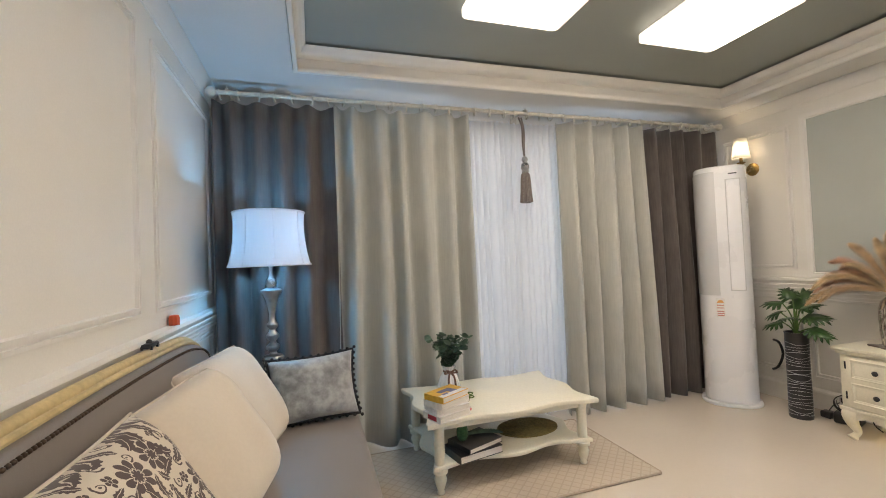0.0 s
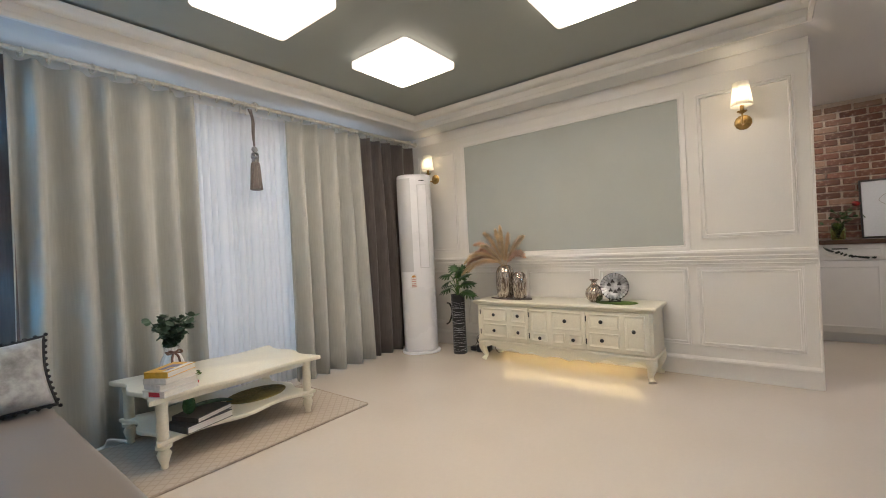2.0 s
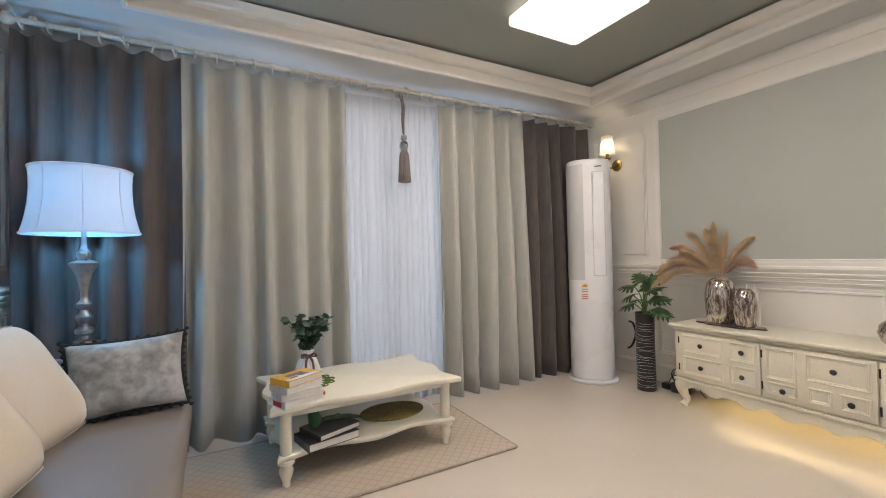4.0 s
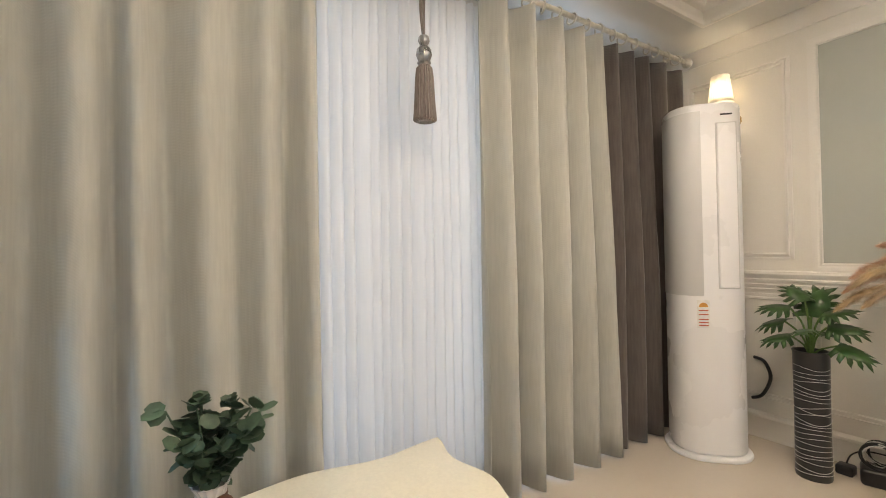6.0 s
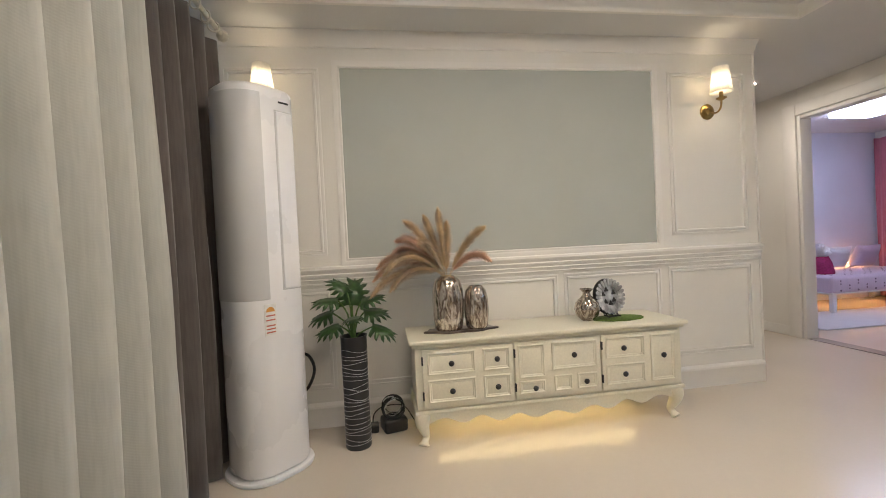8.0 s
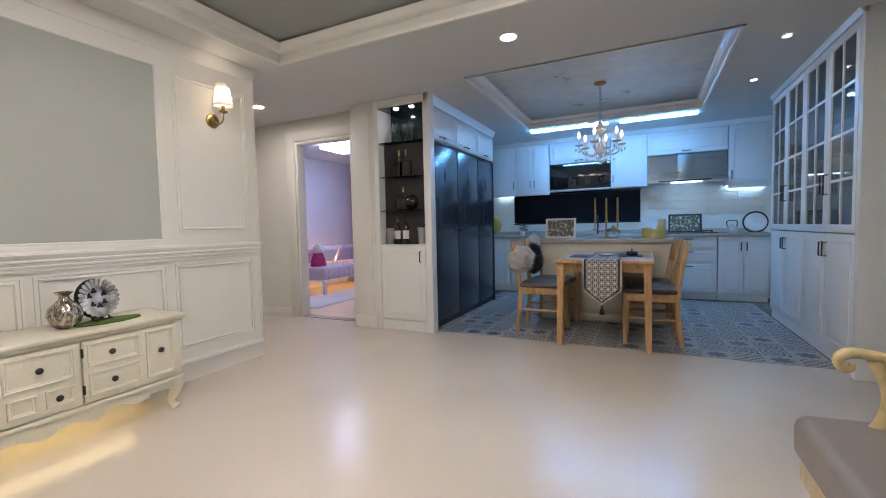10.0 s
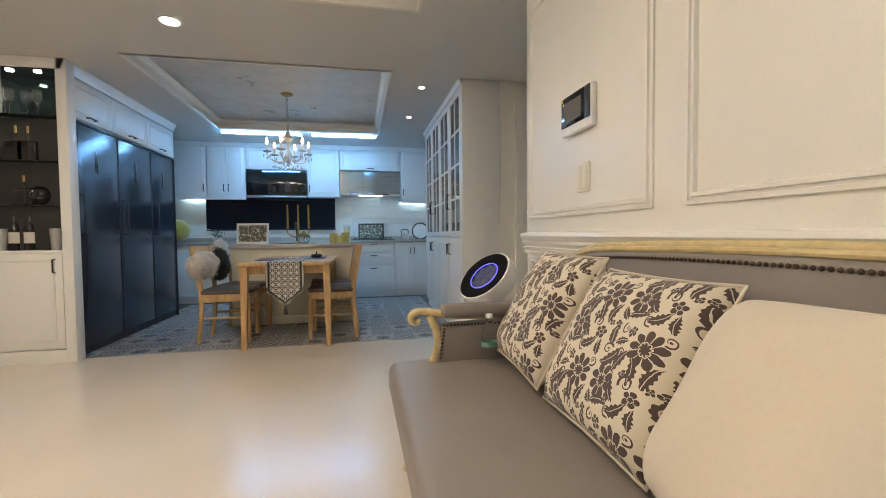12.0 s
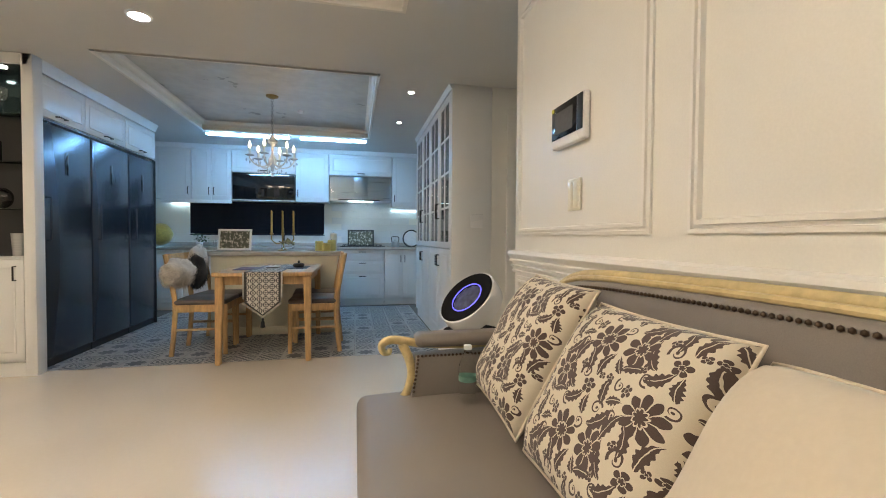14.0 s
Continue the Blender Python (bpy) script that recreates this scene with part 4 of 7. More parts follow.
def lace_mat(name, x, y, z, r, label, mat, sy=1.0, ring=0.012):
    o = thing(name, pose(x, y, z), label, "table mat")
    bms = [lathe([(0.0, 0.004), (r * 0.42, 0.004), (r * 0.42, 0.0), (0.0, 0.0)], 28)]
    for k in range(12):
        a = 2 * math.pi * k / 12
        bms.append(moved(tube([(r * 0.26 * math.cos(t) + r * 0.70, r * 0.17 * math.sin(t), 0.003) for t in [2 * math.pi * i / 12 for i in range(12)]], 0.0035, 5, True), pose(0, 0, 0, 0, 0, math.degrees(a))))
        bms.append(moved(lathe([(0.0, 0.004), (r * 0.12, 0.004), (r * 0.12, 0.0), (0.0, 0.0)], 10, r * 0.70, 0), pose(0, 0, 0, 0, 0, math.degrees(a))))
    ob = part("weave", join(*bms), mat, o, smooth=40)
    ob.matrix_basis = Matrix.Diagonal((1, sy, 1, 1))
    return o


GREENMAT = surface("green_felt", (0.12, 0.20, 0.035), 0.9, vary=0.25, grain=120, bump=0.6)
lace_mat("table_mat", 1.25, 2.235, 0.384, 0.145, "olive green openwork mat under the vase", GREENMAT)
OCHRE = surface("ochre_straw", (0.30, 0.23, 0.07), 0.8, vary=0.2, grain=80, bump=0.5)
om = thing("straw_mat", pose(1.70, 2.16, 0.160), "round ochre straw mat lying on the lower shelf", "table mat")
part("weave", join(*[tube([(r * math.cos(a), 0.72 * r * math.sin(a), 0.004) for a in [2 * math.pi * i / 40 for i in range(40)]], 0.005, 5, True) for r in [0.01 + 0.0092 * k for k in range(20)]]), OCHRE, om)


def book(x, y, z, w, d, h, turn, cover, label, pages=(0.80, 0.77, 0.70)):
    o = thing("book", pose(x, y, z, 0, 0, turn), label, "book")
    c = surface("book_cover", cover, 0.35, vary=0.08, grain=40)
    part("page_block", box(-w / 2 + 0.004, w / 2 - 0.004, -d / 2 + 0.002, d / 2 - 0.004, 0.003, h - 0.003), surface("paper_edge", pages, 0.8, vary=0.08, grain=300, stretch=(1, 1, 20)), o)
    part("cover", join(box(-w / 2, w / 2, -d / 2, d / 2, 0, 0.003), box(-w / 2, w / 2, -d / 2, d / 2, h - 0.003, h), box(-w / 2, -w / 2 + 0.004, -d / 2, d / 2, 0.003, h - 0.003)), c, o)
    return o


z = 0.3845
for w, d, h, turn, c, lab in ((0.205, 0.140, 0.034, 22, (0.72, 0.70, 0.66), "white paperback with red edge, bottom of a stack"), (0.195, 0.135, 0.030, 12, (0.75, 0.72, 0.68), "white paperback in a stack"), (0.20, 0.135, 0.030, 26, (0.70, 0.66, 0.60), "pale paperback in a stack"), (0.195, 0.130, 0.030, 30, (0.75, 0.42, 0.05), "yellow paperback on top of a stack")):
    bk = book(1.142, 1.955, z, w, d, h, turn, c, lab)
    if turn == 22:
        part("bookmark", lathe([(0.0, 0.010), (0.010, 0.012), (0.012, 0.020), (0.009, 0.028), (0.0, 0.030)], 12, w / 2 + 0.006, -d / 2 + 0.02), surface("red_bead", (0.55, 0.03, 0.05), 0.4), bk, "red bookmark bead")
        part("spine_print", box(-w / 2 - 0.0008, -w / 2 + 0.002, -0.04, 0.03, 0.006, h - 0.006), surface("red_spine", (0.5, 0.03, 0.05), 0.4), bk, "red printed spine")
    z += h + 0.0008
part("cover_print", join(box(-0.05, 0.045, -0.005, 0.028, 0.0302, 0.0310), box(-0.06, -0.02, -0.035, -0.02, 0.0302, 0.0308), box(0.0, 0.05, -0.03, -0.005, 0.0302, 0.0308)), surface("blue_print", (0.12, 0.13, 0.30), 0.4, vary=0.1), bk, "blue printed picture")
part("cover_band", box(-0.09, 0.09, -0.062, -0.028, 0.0298, 0.0303), surface("white_print", (0.75, 0.74, 0.70), 0.4), bk)
for s in (0, 1):
    book(1.285 + 0.02 * s, 1.99 + 0.015 * s, 0.1605 + 0.046 * s * 0.85, 0.26 - 0.03 * s, 0.18, 0.038 - 0.012 * s, 12 + 9 * s, (0.02, 0.02, 0.022) if s == 0 else (0.05, 0.05, 0.05), ("thick black hardback lying on the lower shelf", "black hardback lying on another book")[s])
plush = thing("cactus_toy", pose(1.222, 1.965, 0.229), "dark green felt cactus toy standing on the books", "ornament")
part("body", moved(lathe([(0.0, -0.075), (0.022, -0.070), (0.034, -0.05), (0.038, -0.015), (0.036, 0.02), (0.030, 0.06), (0.024, 0.085), (0.012, 0.098), (0.0, 0.10)], 24, ripple=8, depth=0.03), pose(0, 0, 0.056, 22, 0, -20) @ Matrix.Diagonal((0.8, 0.8, 0.68, 1))), surface("green_felt_toy", (0.035, 0.11, 0.04), 0.9, vary=0.2, bump=0.4), plush)
part("arm", tube(smooth_path([(0.0, 0.02, 0.03), (0.08, 0.02, 0.036), (0.17, 0.035, 0.022), (0.25, 0.05, -0.004)]), [0.011] * 14 + [0.010, 0.009, 0.008, 0.006, 0.004], 8), LEAF2, plush, "long green felt arm")

# ---- air conditioner ----
ac = thing("air_conditioner", pose(3.578, 2.36, 0, 0, 0, -45) @ Matrix.Diagonal((0.96, 0.96, 1.012, 1)), "tall white slim standing air conditioner in the corner", "air conditioner")
def soft(w, d, r, x=0, y=0, n=8):
    return [(px + x, py + y) for px, py in rounded(w, d, r, n)]
part("base", prism(soft(0.41, 0.37, 0.16), 0.0, 0.022, 0.008), WHITEPLASTIC, ac, "wide round foot plate")
part("body", prism(soft(0.36, 0.32, 0.13), 0.022, 1.79, 0.018, 3), WHITEPLASTIC, ac)
GREYPLASTIC = surface("pale_grey_plastic", (0.60, 0.60, 0.60), 0.35, vary=0.02, grain=300, bump=0.03)
part("side_grille", moved(prism([(x, y) for x, y in soft(0.366, 0.326, 0.133) if x < -0.02], 0.82, 1.75, 0.003), Matrix.Identity(4)), GREYPLASTIC, ac, "pale grey upper side panel")
part("front_panel", box(0.025, 0.115, -0.168, -0.155, 0.86, 1.68, 0.006, 3), WHITEPLASTIC, ac, "narrow front panel")
part("panel_gap", moulding(0.020, 0.120, 0.855, 1.685, [(0, -0.1605), (0.003, -0.1625), (0.006, -0.1605)], lambda u, v, h: (u, h, v)), GREYPLASTIC, ac)
part("badge", box(0.045, 0.10, -0.1625, -0.160, 1.72, 1.728), BLACKPLASTIC, ac)
part("sticker", box(-0.085, -0.025, -0.1625, -0.1605, 0.66, 0.80), surface("white_sticker", (0.8, 0.79, 0.76), 0.5), ac, "energy label sticker")
part("sticker_arc", moved(prism([(0.022 * math.cos(a), 0.022 * math.sin(a)) for a in [math.pi * i / 12 for i in range(13)]], 0, 0.001), pose(-0.055, -0.163, 0.765, 90, 0, 0)), surface("orange_print", (0.65, 0.30, 0.06), 0.5), ac)
part("sticker_lines", join(*[box(-0.078, -0.032, -0.1634, -0.1626, zz, zz + 0.006) for zz in (0.745, 0.725, 0.700, 0.685, 0.670)]), surface("red_print", (0.5, 0.12, 0.08), 0.5), ac)
hose = thing("ac_hose", pose(3.93, 2.12, 0), "black insulated hose looping from the wall", "hose")
part("hose", tube(smooth_path([(0.02, 0.16, 0.45), (-0.01, 0.10, 0.44), (-0.02, 0.07, 0.36), (-0.015, 0.11, 0.26), (0.01, 0.17, 0.22)]), 0.009, 8), BLACKPLASTIC, hose)

# ---- tall pot with a monstera ----
pot = thing("potted_plant", pose(3.69, 1.945, 0), "monstera plant in a tall black pot wound with pale lines", "plant")
part("pot", lathe([(0.0, 0.0), (0.066, 0.0), (0.068, 0.01), (0.066, 0.30), (0.068, 0.575), (0.072, 0.585), (0.064, 0.585), (0.060, 0.56), (0.0, 0.555)], 32), BLACKPLASTIC, pot, "glossy black cylinder pot")
rnd = random.Random(12)
for k in range(23):
    zz = 0.03 + k * 0.0218
    tx, ty = rnd.uniform(-0.009, 0.009), rnd.uniform(-0.009, 0.009)
    part("pale_line", tube([(0.0685 * math.cos(a), 0.0685 * math.sin(a), zz + tx * math.cos(a) + ty * math.sin(2 * a)) for a in [2 * math.pi * i / 28 for i in range(28)]], 0.0010, 4, True), WHITEPLASTIC, pot)
def monstera(bm, m, L):
    """A heart-shaped leaf cut into curved fingers on both sides of its rib."""
    def at(x, t):
        return bm.verts.new(m @ Vector((x, t * L, -0.30 * L * t * t - 1.1 * x * x / L + 0.25 * abs(x))))
    n = 5
    rib = [[at(s * 0.34 * L * math.sin(math.pi * (0.16 + 0.80 * i / n)), i / n) for s in (-1, 1)] for i in range(n + 1)]
    for a, b in zip(rib, rib[1:]):
        bm.faces.new((a[0], a[1], b[1], b[0]))
    bm.faces.new((rib[n][0], rib[n][1], at(0, 1.14)))
    for side in (0, 1):
        s = 2 * side - 1
        for i in range(n):
            t0, t1 = i / n, (i + 0.97) / n
            w = L * (0.56, 0.62, 0.58, 0.46, 0.32)[i]
            sweep = (-0.10, -0.02, 0.10, 0.18, 0.22)[i]
            rows = [(rib[i][side], at(s * 0.34 * L * math.sin(math.pi * (0.16 + 0.80 * t1)), t1))]
            for f, thick in ((0.72, 1.0), (0.88, 0.80)):
                mid = (t0 + t1) / 2 + sweep * f ** 1.5
                rows.append((at(s * w * f, mid - thick * 0.5 * 0.92 / n), at(s * w * f, mid + thick * 0.5 * 0.92 / n)))
            tip = at(s * w, (t0 + t1) / 2 + sweep + 0.07)
            for p, q in zip(rows, rows[1:]):
                f = (p[0], q[0], q[1], p[1])
                bm.faces.new(f if s > 0 else f[::-1])
            f = (rows[-1][0], tip, rows[-1][1])
            bm.faces.new(f if s > 0 else f[::-1])
stalks = []
# stalk end (out, up), bearing, leaf pitch, roll and length
for out_r, up_h, az, pitch, tilt, L in (
        (0.02, 0.15, -90, 68, 6, 0.155), (0.03, 0.22, -40, 50, -10, 0.115), (0.07, 0.185, 8, 12, -22, 0.115), (0.10, 0.115, -8, -2, -26, 0.12), (0.07, 0.055, 22, -6, -20, 0.11),
        (0.05, 0.17, 175, 26, 24, 0.11), (0.06, 0.11, 190, 8, 28, 0.12), (0.10, 0.035, 170, -12, 22, 0.12),
        (0.05, 0.10, 95, 10, 8, 0.10), (0.06, 0.08, -95, 0, 0, 0.11)):
    d = Matrix.Rotation(radians(az), 4, "Z") @ Vector((0, 1, 0))
    tip = Vector((d.x * out_r, d.y * out_r, 0.59 + up_h))
    stalks.append(tube(smooth_path([(0.004 * d.x, 0.004 * d.y, 0.56), (0.35 * tip.x, 0.35 * tip.y, 0.57 + 0.7 * up_h), tip], 4), 0.0042, 6))
    lv = bmesh.new()
    monstera(lv, Matrix.Translation(tip) @ pose(0, 0, 0, 0, 0, az) @ pose(0, 0, 0, pitch, tilt, 0), 0.98 * L)
    part("leaf", lv, LEAF, pot, smooth=180).modifiers.new("thick", "SOLIDIFY").thickness = 0.0012
stalks.append(tube([(0, 0, 0.55), (0.003, 0, 0.64), (0.0, 0.004, 0.74)], [0.012, 0.010, 0.005], 8))
part("stem", join(*stalks), surface("stalk_green", (0.08, 0.16, 0.03), 0.5, vary=0.1), pot)

# ---- console ----
CON_Y0, CON_Y1, CON_X = 0.145, 1.635, 3.575
cons = thing("console", pose(3.755, 0.905, 0), "long cream sideboard with doors, drawers and curved legs", "sideboard")
wpart("top", join(box(CON_X - 0.035, 3.945, CON_Y0 - 0.03, CON_Y1 + 0.03, 0.533, 0.556, 0.008, 3), box(CON_X - 0.018, 3.94, CON_Y0 - 0.015, CON_Y1 + 0.015, 0.515, 0.533, 0.006)), CREAM, cons)
wpart("body", join(box(CON_X, 3.935, CON_Y0, CON_Y1, 0.190, 0.515, 0.003), box(CON_X - 0.012, 3.94, CON_Y0 - 0.012, CON_Y1 + 0.012, 0.172, 0.193, 0.005)), CREAM, cons)
edge = [(CON_Y0 + 0.03, 0.175)] + [(CON_Y0 + 0.03 + (CON_Y1 - CON_Y0 - 0.06) * i / 60, 0.122 + 0.016 * math.cos(2 * math.pi * 3.5 * abs(i / 30 - 1)) - 0.012 * math.cos(math.pi * (i / 30 - 1)) - 0.006 * abs(math.sin(9 * math.pi * i / 60))) for i in range(61)] + [(CON_Y1 - 0.03, 0.175)]
wpart("apron", moved(prism(edge, CON_X + 0.002, CON_X + 0.018), Matrix(((0, 0, 1, 0), (1, 0, 0, 0), (0, 1, 0, 0), (0, 0, 0, 1)))), CREAM, cons, "scalloped apron")
for yy in (CON_Y0 + 0.035, CON_Y1 - 0.035):
    for xx, s in ((CON_X + 0.035, -1), (3.90, 1)):
        e = -1 if yy < 0.9 else 1
        leg = smooth_path([(xx - s * 0.004, yy - e * 0.004, 0.178), (xx + s * 0.014, yy + e * 0.010, 0.145), (xx + s * 0.008, yy + e * 0.006, 0.095), (xx - s * 0.012, yy - e * 0.008, 0.045), (xx + s * 0.002, yy + e * 0.002, 0.016), (xx + s * 0.012, yy + e * 0.008, 0.0)], 4)
        wpart("leg", tube(leg, [0.038, 0.041, 0.043, 0.043, 0.042, 0.040, 0.037, 0.034, 0.031, 0.028, 0.025, 0.022, 0.020, 0.019, 0.018, 0.018, 0.020, 0.024, 0.028, 0.029, 0.024], 14), CREAM, cons, smooth=180)
PANELP = [(0, 0), (0.001, 0.006), (0.006, 0.008), (0.011, 0.003), (0.016, 0.003), (0.020, -0.001)]
def con_face(u, v, h):
    return (CON_X - 0.016 - h, u, v)
def con_door(y0, y1, cells):
    d = wpart("door", box(CON_X - 0.016, CON_X - 0.001, y0, y1, 0.205, 0.505, 0.003), CREAM, cons)
    for a0, a1, b0, b1, knob in cells:
        wpart("panel", moulding(a0, a1, b0, b1, PANELP, con_face), CREAM, d)
        if knob:
            ky, kz = knob
            wpart("knob", moved(lathe([(0.006, 0.0), (0.007, 0.008), (0.014, 0.012), (0.015, 0.018), (0.009, 0.024), (0.0, 0.025)], 14), Matrix.Translation((CON_X - 0.017, ky, kz)) @ pose(0, 0, 0, 0, -90, 0)), BLACK, d, "black round knob")
    for hz in (0.27, 0.45):
        wpart("hinge", box(CON_X - 0.019, CON_X - 0.010, y1 - 0.004, y1 + 0.004, hz - 0.022, hz + 0.022), BLACK, d)
    return d
con_door(1.123, 1.600, ((1.325, 1.575, 0.375, 0.490, (1.452, 0.432)), (1.325, 1.575, 0.232, 0.350, (1.452, 0.290)), (1.140, 1.285, 0.375, 0.490, (1.212, 0.435)), (1.140, 1.285, 0.232, 0.350, (1.212, 0.290))))
con_door(0.634, 1.113, ((0.950, 1.095, 0.315, 0.490, None), (0.950, 1.095, 0.232, 0.300, (1.010, 0.262)), (0.655, 0.910, 0.345, 0.490, (0.790, 0.420)), (0.655, 0.770, 0.232, 0.315, (0.725, 0.272)), (0.80, 0.90, 0.232, 0.315, None)))
con_door(0.170, 0.624, ((0.375, 0.605, 0.375, 0.490, (0.505, 0.432)), (0.375, 0.605, 0.232, 0.345, (0.500, 0.290)), (0.195, 0.340, 0.232, 0.490, (0.270, 0.375))))
strip = thing("led_strip", pose(3.80, 0.905, 0.168), "warm LED strip hidden under the sideboard", "light strip")
part("strip", box(-0.006, 0.006, -0.60, 0.60, -0.006, 0.003), glow("warm_strip", (1.0, 0.78, 0.40), CONSOLE_W * 4), strip)

# ---- on the console ----
def marble_material():
    m, nt, b = start("marbled_mercury_glass")
    v = coords(nt, (1, 1, 0.30))
    warp = noise_of(nt, v, 9.0, 2.0)
    band = nt.nodes.new("ShaderNodeTexNoise")
    band.inputs["Scale"].default_value, band.inputs["Detail"].default_value, band.inputs["Roughness"].default_value, band.inputs["Distortion"].default_value = 27.0, 6.0, 0.66, 2.2
    nt.links.new(v, band.inputs["Vector"])
    n = band.outputs["Fac"]
    veins = blend(nt, steps(nt, n, 0.44, 0.56), (0.20, 0.145, 0.11), (0.66, 0.60, 0.53))
    nt.links.new(blend(nt, steps(nt, warp, 0.50, 0.70), veins, (0.80, 0.77, 0.72)), b.inputs["Base Color"])
    b.inputs["Metallic"].default_value = 0.75
    b.inputs["Coat Weight"].default_value = 0.6
    nt.links.new(calc(nt, "MULTIPLY_ADD", n, 0.22, 0.03), b.inputs["Roughness"])
    return m
MERCURY = marble_material()
TOPZ = 0.5565
tray = thing("tray", pose(3.735, 1.36, TOPZ), "dark patterned oval tray holding two vases", "tray")
part("dish", prism([(0.075 * math.cos(a) * (1 + 0.08 * math.cos(7 * a)), 0.20 * math.sin(a) * (1 + 0.08 * math.cos(7 * a))) for a in [2 * math.pi * i / 60 for i in range(60)]], 0.0, 0.010, 0.003), surface("tray_print", (0.16, 0.12, 0.10), 0.35, vary=0.3, grain=22, stain=12), tray)
v1 = thing("vase", pose(3.745, 1.425, TOPZ + 0.0105), "tall brown-silver marbled glass vase holding pampas grass", "vase")
part("body", lathe([(0.0, 0.0), (0.070, 0.0), (0.079, 0.012), (0.086, 0.08), (0.089, 0.17), (0.086, 0.225), (0.074, 0.268), (0.052, 0.292), (0.040, 0.298), (0.036, 0.292), (0.064, 0.25), (0.072, 0.10), (0.0, 0.05)], 40), MERCURY, v1)
v2 = thing("vase", pose(3.725, 1.27, TOPZ + 0.0105), "short silver marbled glass vase with rounded top", "vase")
part("body", lathe([(0.0, 0.0), (0.052, 0.0), (0.062, 0.014), (0.069, 0.09), (0.068, 0.16), (0.056, 0.212), (0.036, 0.236), (0.028, 0.230), (0.048, 0.20), (0.056, 0.08), (0.0, 0.04)], 40), MERCURY, v2)
PAMPAS = [surface("pampas_" + n, c, 0.95, vary=0.2, grain=260, stain=10, bump=0.8, sheen=0.6) for n, c in (("tan", (0.96, 0.63, 0.37)), ("peach", (0.97, 0.54, 0.36)), ("straw", (0.95, 0.66, 0.39)))]
prnd = random.Random(21)
for k, (dy, up, lx, arch) in enumerate(((0.40, -0.05, -0.10, 0.13), (0.38, 0.03, -0.05, 0.14), (0.36, 0.09, -0.02, 0.13), (0.33, 0.06, -0.15, 0.15), (0.28, 0.15, 0.02, 0.11), (0.25, 0.22, -0.08, 0.09), (0.20, 0.31, 0.01, 0.06), (0.03, 0.36, 0.0, 0.0), (-0.02, 0.29, 0.05, 0.0), (-0.20, 0.26, -0.02, 0.05), (-0.22, 0.10, -0.05, 0.09), (0.14, 0.20, -0.14, 0.05), (0.30, -0.02, -0.14, 0.12), (0.10, 0.33, 0.04, 0.02))):
    z0, arch = 0.285, 0.62 * arch
    stem = smooth_path([(0, 0, 0.22), (lx * 0.12, dy * 0.12, z0 + 0.10 * max(up, 0.1) + 0.3 * arch), (lx * 0.5, dy * 0.5, z0 + 0.5 * up + arch), (lx * 0.8, dy * 0.82, z0 + 0.82 * up + 0.7 * arch), (lx, dy, z0 + up)], 6)
    part("stem", tube(stem, 0.0018, 5), PAMPAS[2], v1)
    pl = bmesh.new()
    n = len(stem)
    for i in range(8, n):
        f = (i - 8) / (n - 9)
        rad = 0.040 * math.sin(math.pi * min(1, 0.15 + 0.83 * f)) ** 0.7 + 0.003
        d = (stem[i] - stem[i - 1]).normalized()
        for q in range(190):
            side = Vector((prnd.gauss(0, 1), prnd.gauss(0, 1), prnd.gauss(0, 1)))
            side = (side - d * side.dot(d)).normalized()
            b0 = stem[i - 1].lerp(stem[i], prnd.random())
            e0 = b0 + side * rad * prnd.uniform(0.35, 1.15) + d * prnd.uniform(0.010, 0.045)
            wv = d.cross(side) * 0.0017
            pl.faces.new([pl.verts.new(c) for c in (b0 - wv, b0 + wv, e0)])
    part("plume", join(pl, tube(stem[8:], [0.013 * math.sin(math.pi * (0.12 + 0.82 * i / (n - 9))) ** 0.7 for i in range(n - 8)], 7)), PAMPAS[1 if arch > 0.05 and k % 3 else 2 * (k % 2)], v1, smooth=180)
v3 = thing("vase", pose(3.745, 0.605, TOPZ) @ Matrix.Diagonal((1.13, 1.13, 1.10, 1)), "round bronze mercury-glass vase with a flared neck", "vase")
part("body", lathe([(0.0, 0.0), (0.030, 0.0), (0.055, 0.025), (0.066, 0.06), (0.058, 0.095), (0.030, 0.122), (0.020, 0.135), (0.019, 0.148), (0.036, 0.166), (0.033, 0.166), (0.015, 0.145), (0.0, 0.12)], 32), MERCURY, v3)
mat2 = thing("table_mat", pose(3.72, 0.43, TOPZ), "oval grass-green felt mat", "table mat")
part("felt", prism([(0.085 * math.cos(a) + 0.003 * math.sin(9 * a), 0.155 * math.sin(a) + 0.003 * math.cos(11 * a)) for a in [2 * math.pi * i / 60 for i in range(60)]], 0.0, 0.007, 0.002), GREENMAT, mat2)
clock = thing("clock_plate", Matrix.Translation((3.77, 0.455, TOPZ + 0.0075)) @ pose(0, 0, 0, 0, 0, 12), "scalloped mother-of-pearl plate on a black stand", "ornamental plate")
pearl = surface("mother_of_pearl", (0.74, 0.74, 0.75), 0.2, 0.25, vary=0.25, grain=18, stain=8, coat=0.5)
for k in range(24):
    a = 2 * math.pi * k / 24
    part("shell_petal", moved(prism([(0.060, -0.0075), (0.098, -0.0122), (0.107, -0.006), (0.109, 0.004), (0.102, 0.0115), (0.060, 0.0075)], 0.0, 0.006, 0.002), Matrix.Translation((0, 0, 0.118)) @ pose(0, 0, 0, 0, -80, 0) @ pose(0, 0, 0, 0, 0, math.degrees(a)) @ pose(0, 0, 0, 12, -10, 0)), pearl, clock)
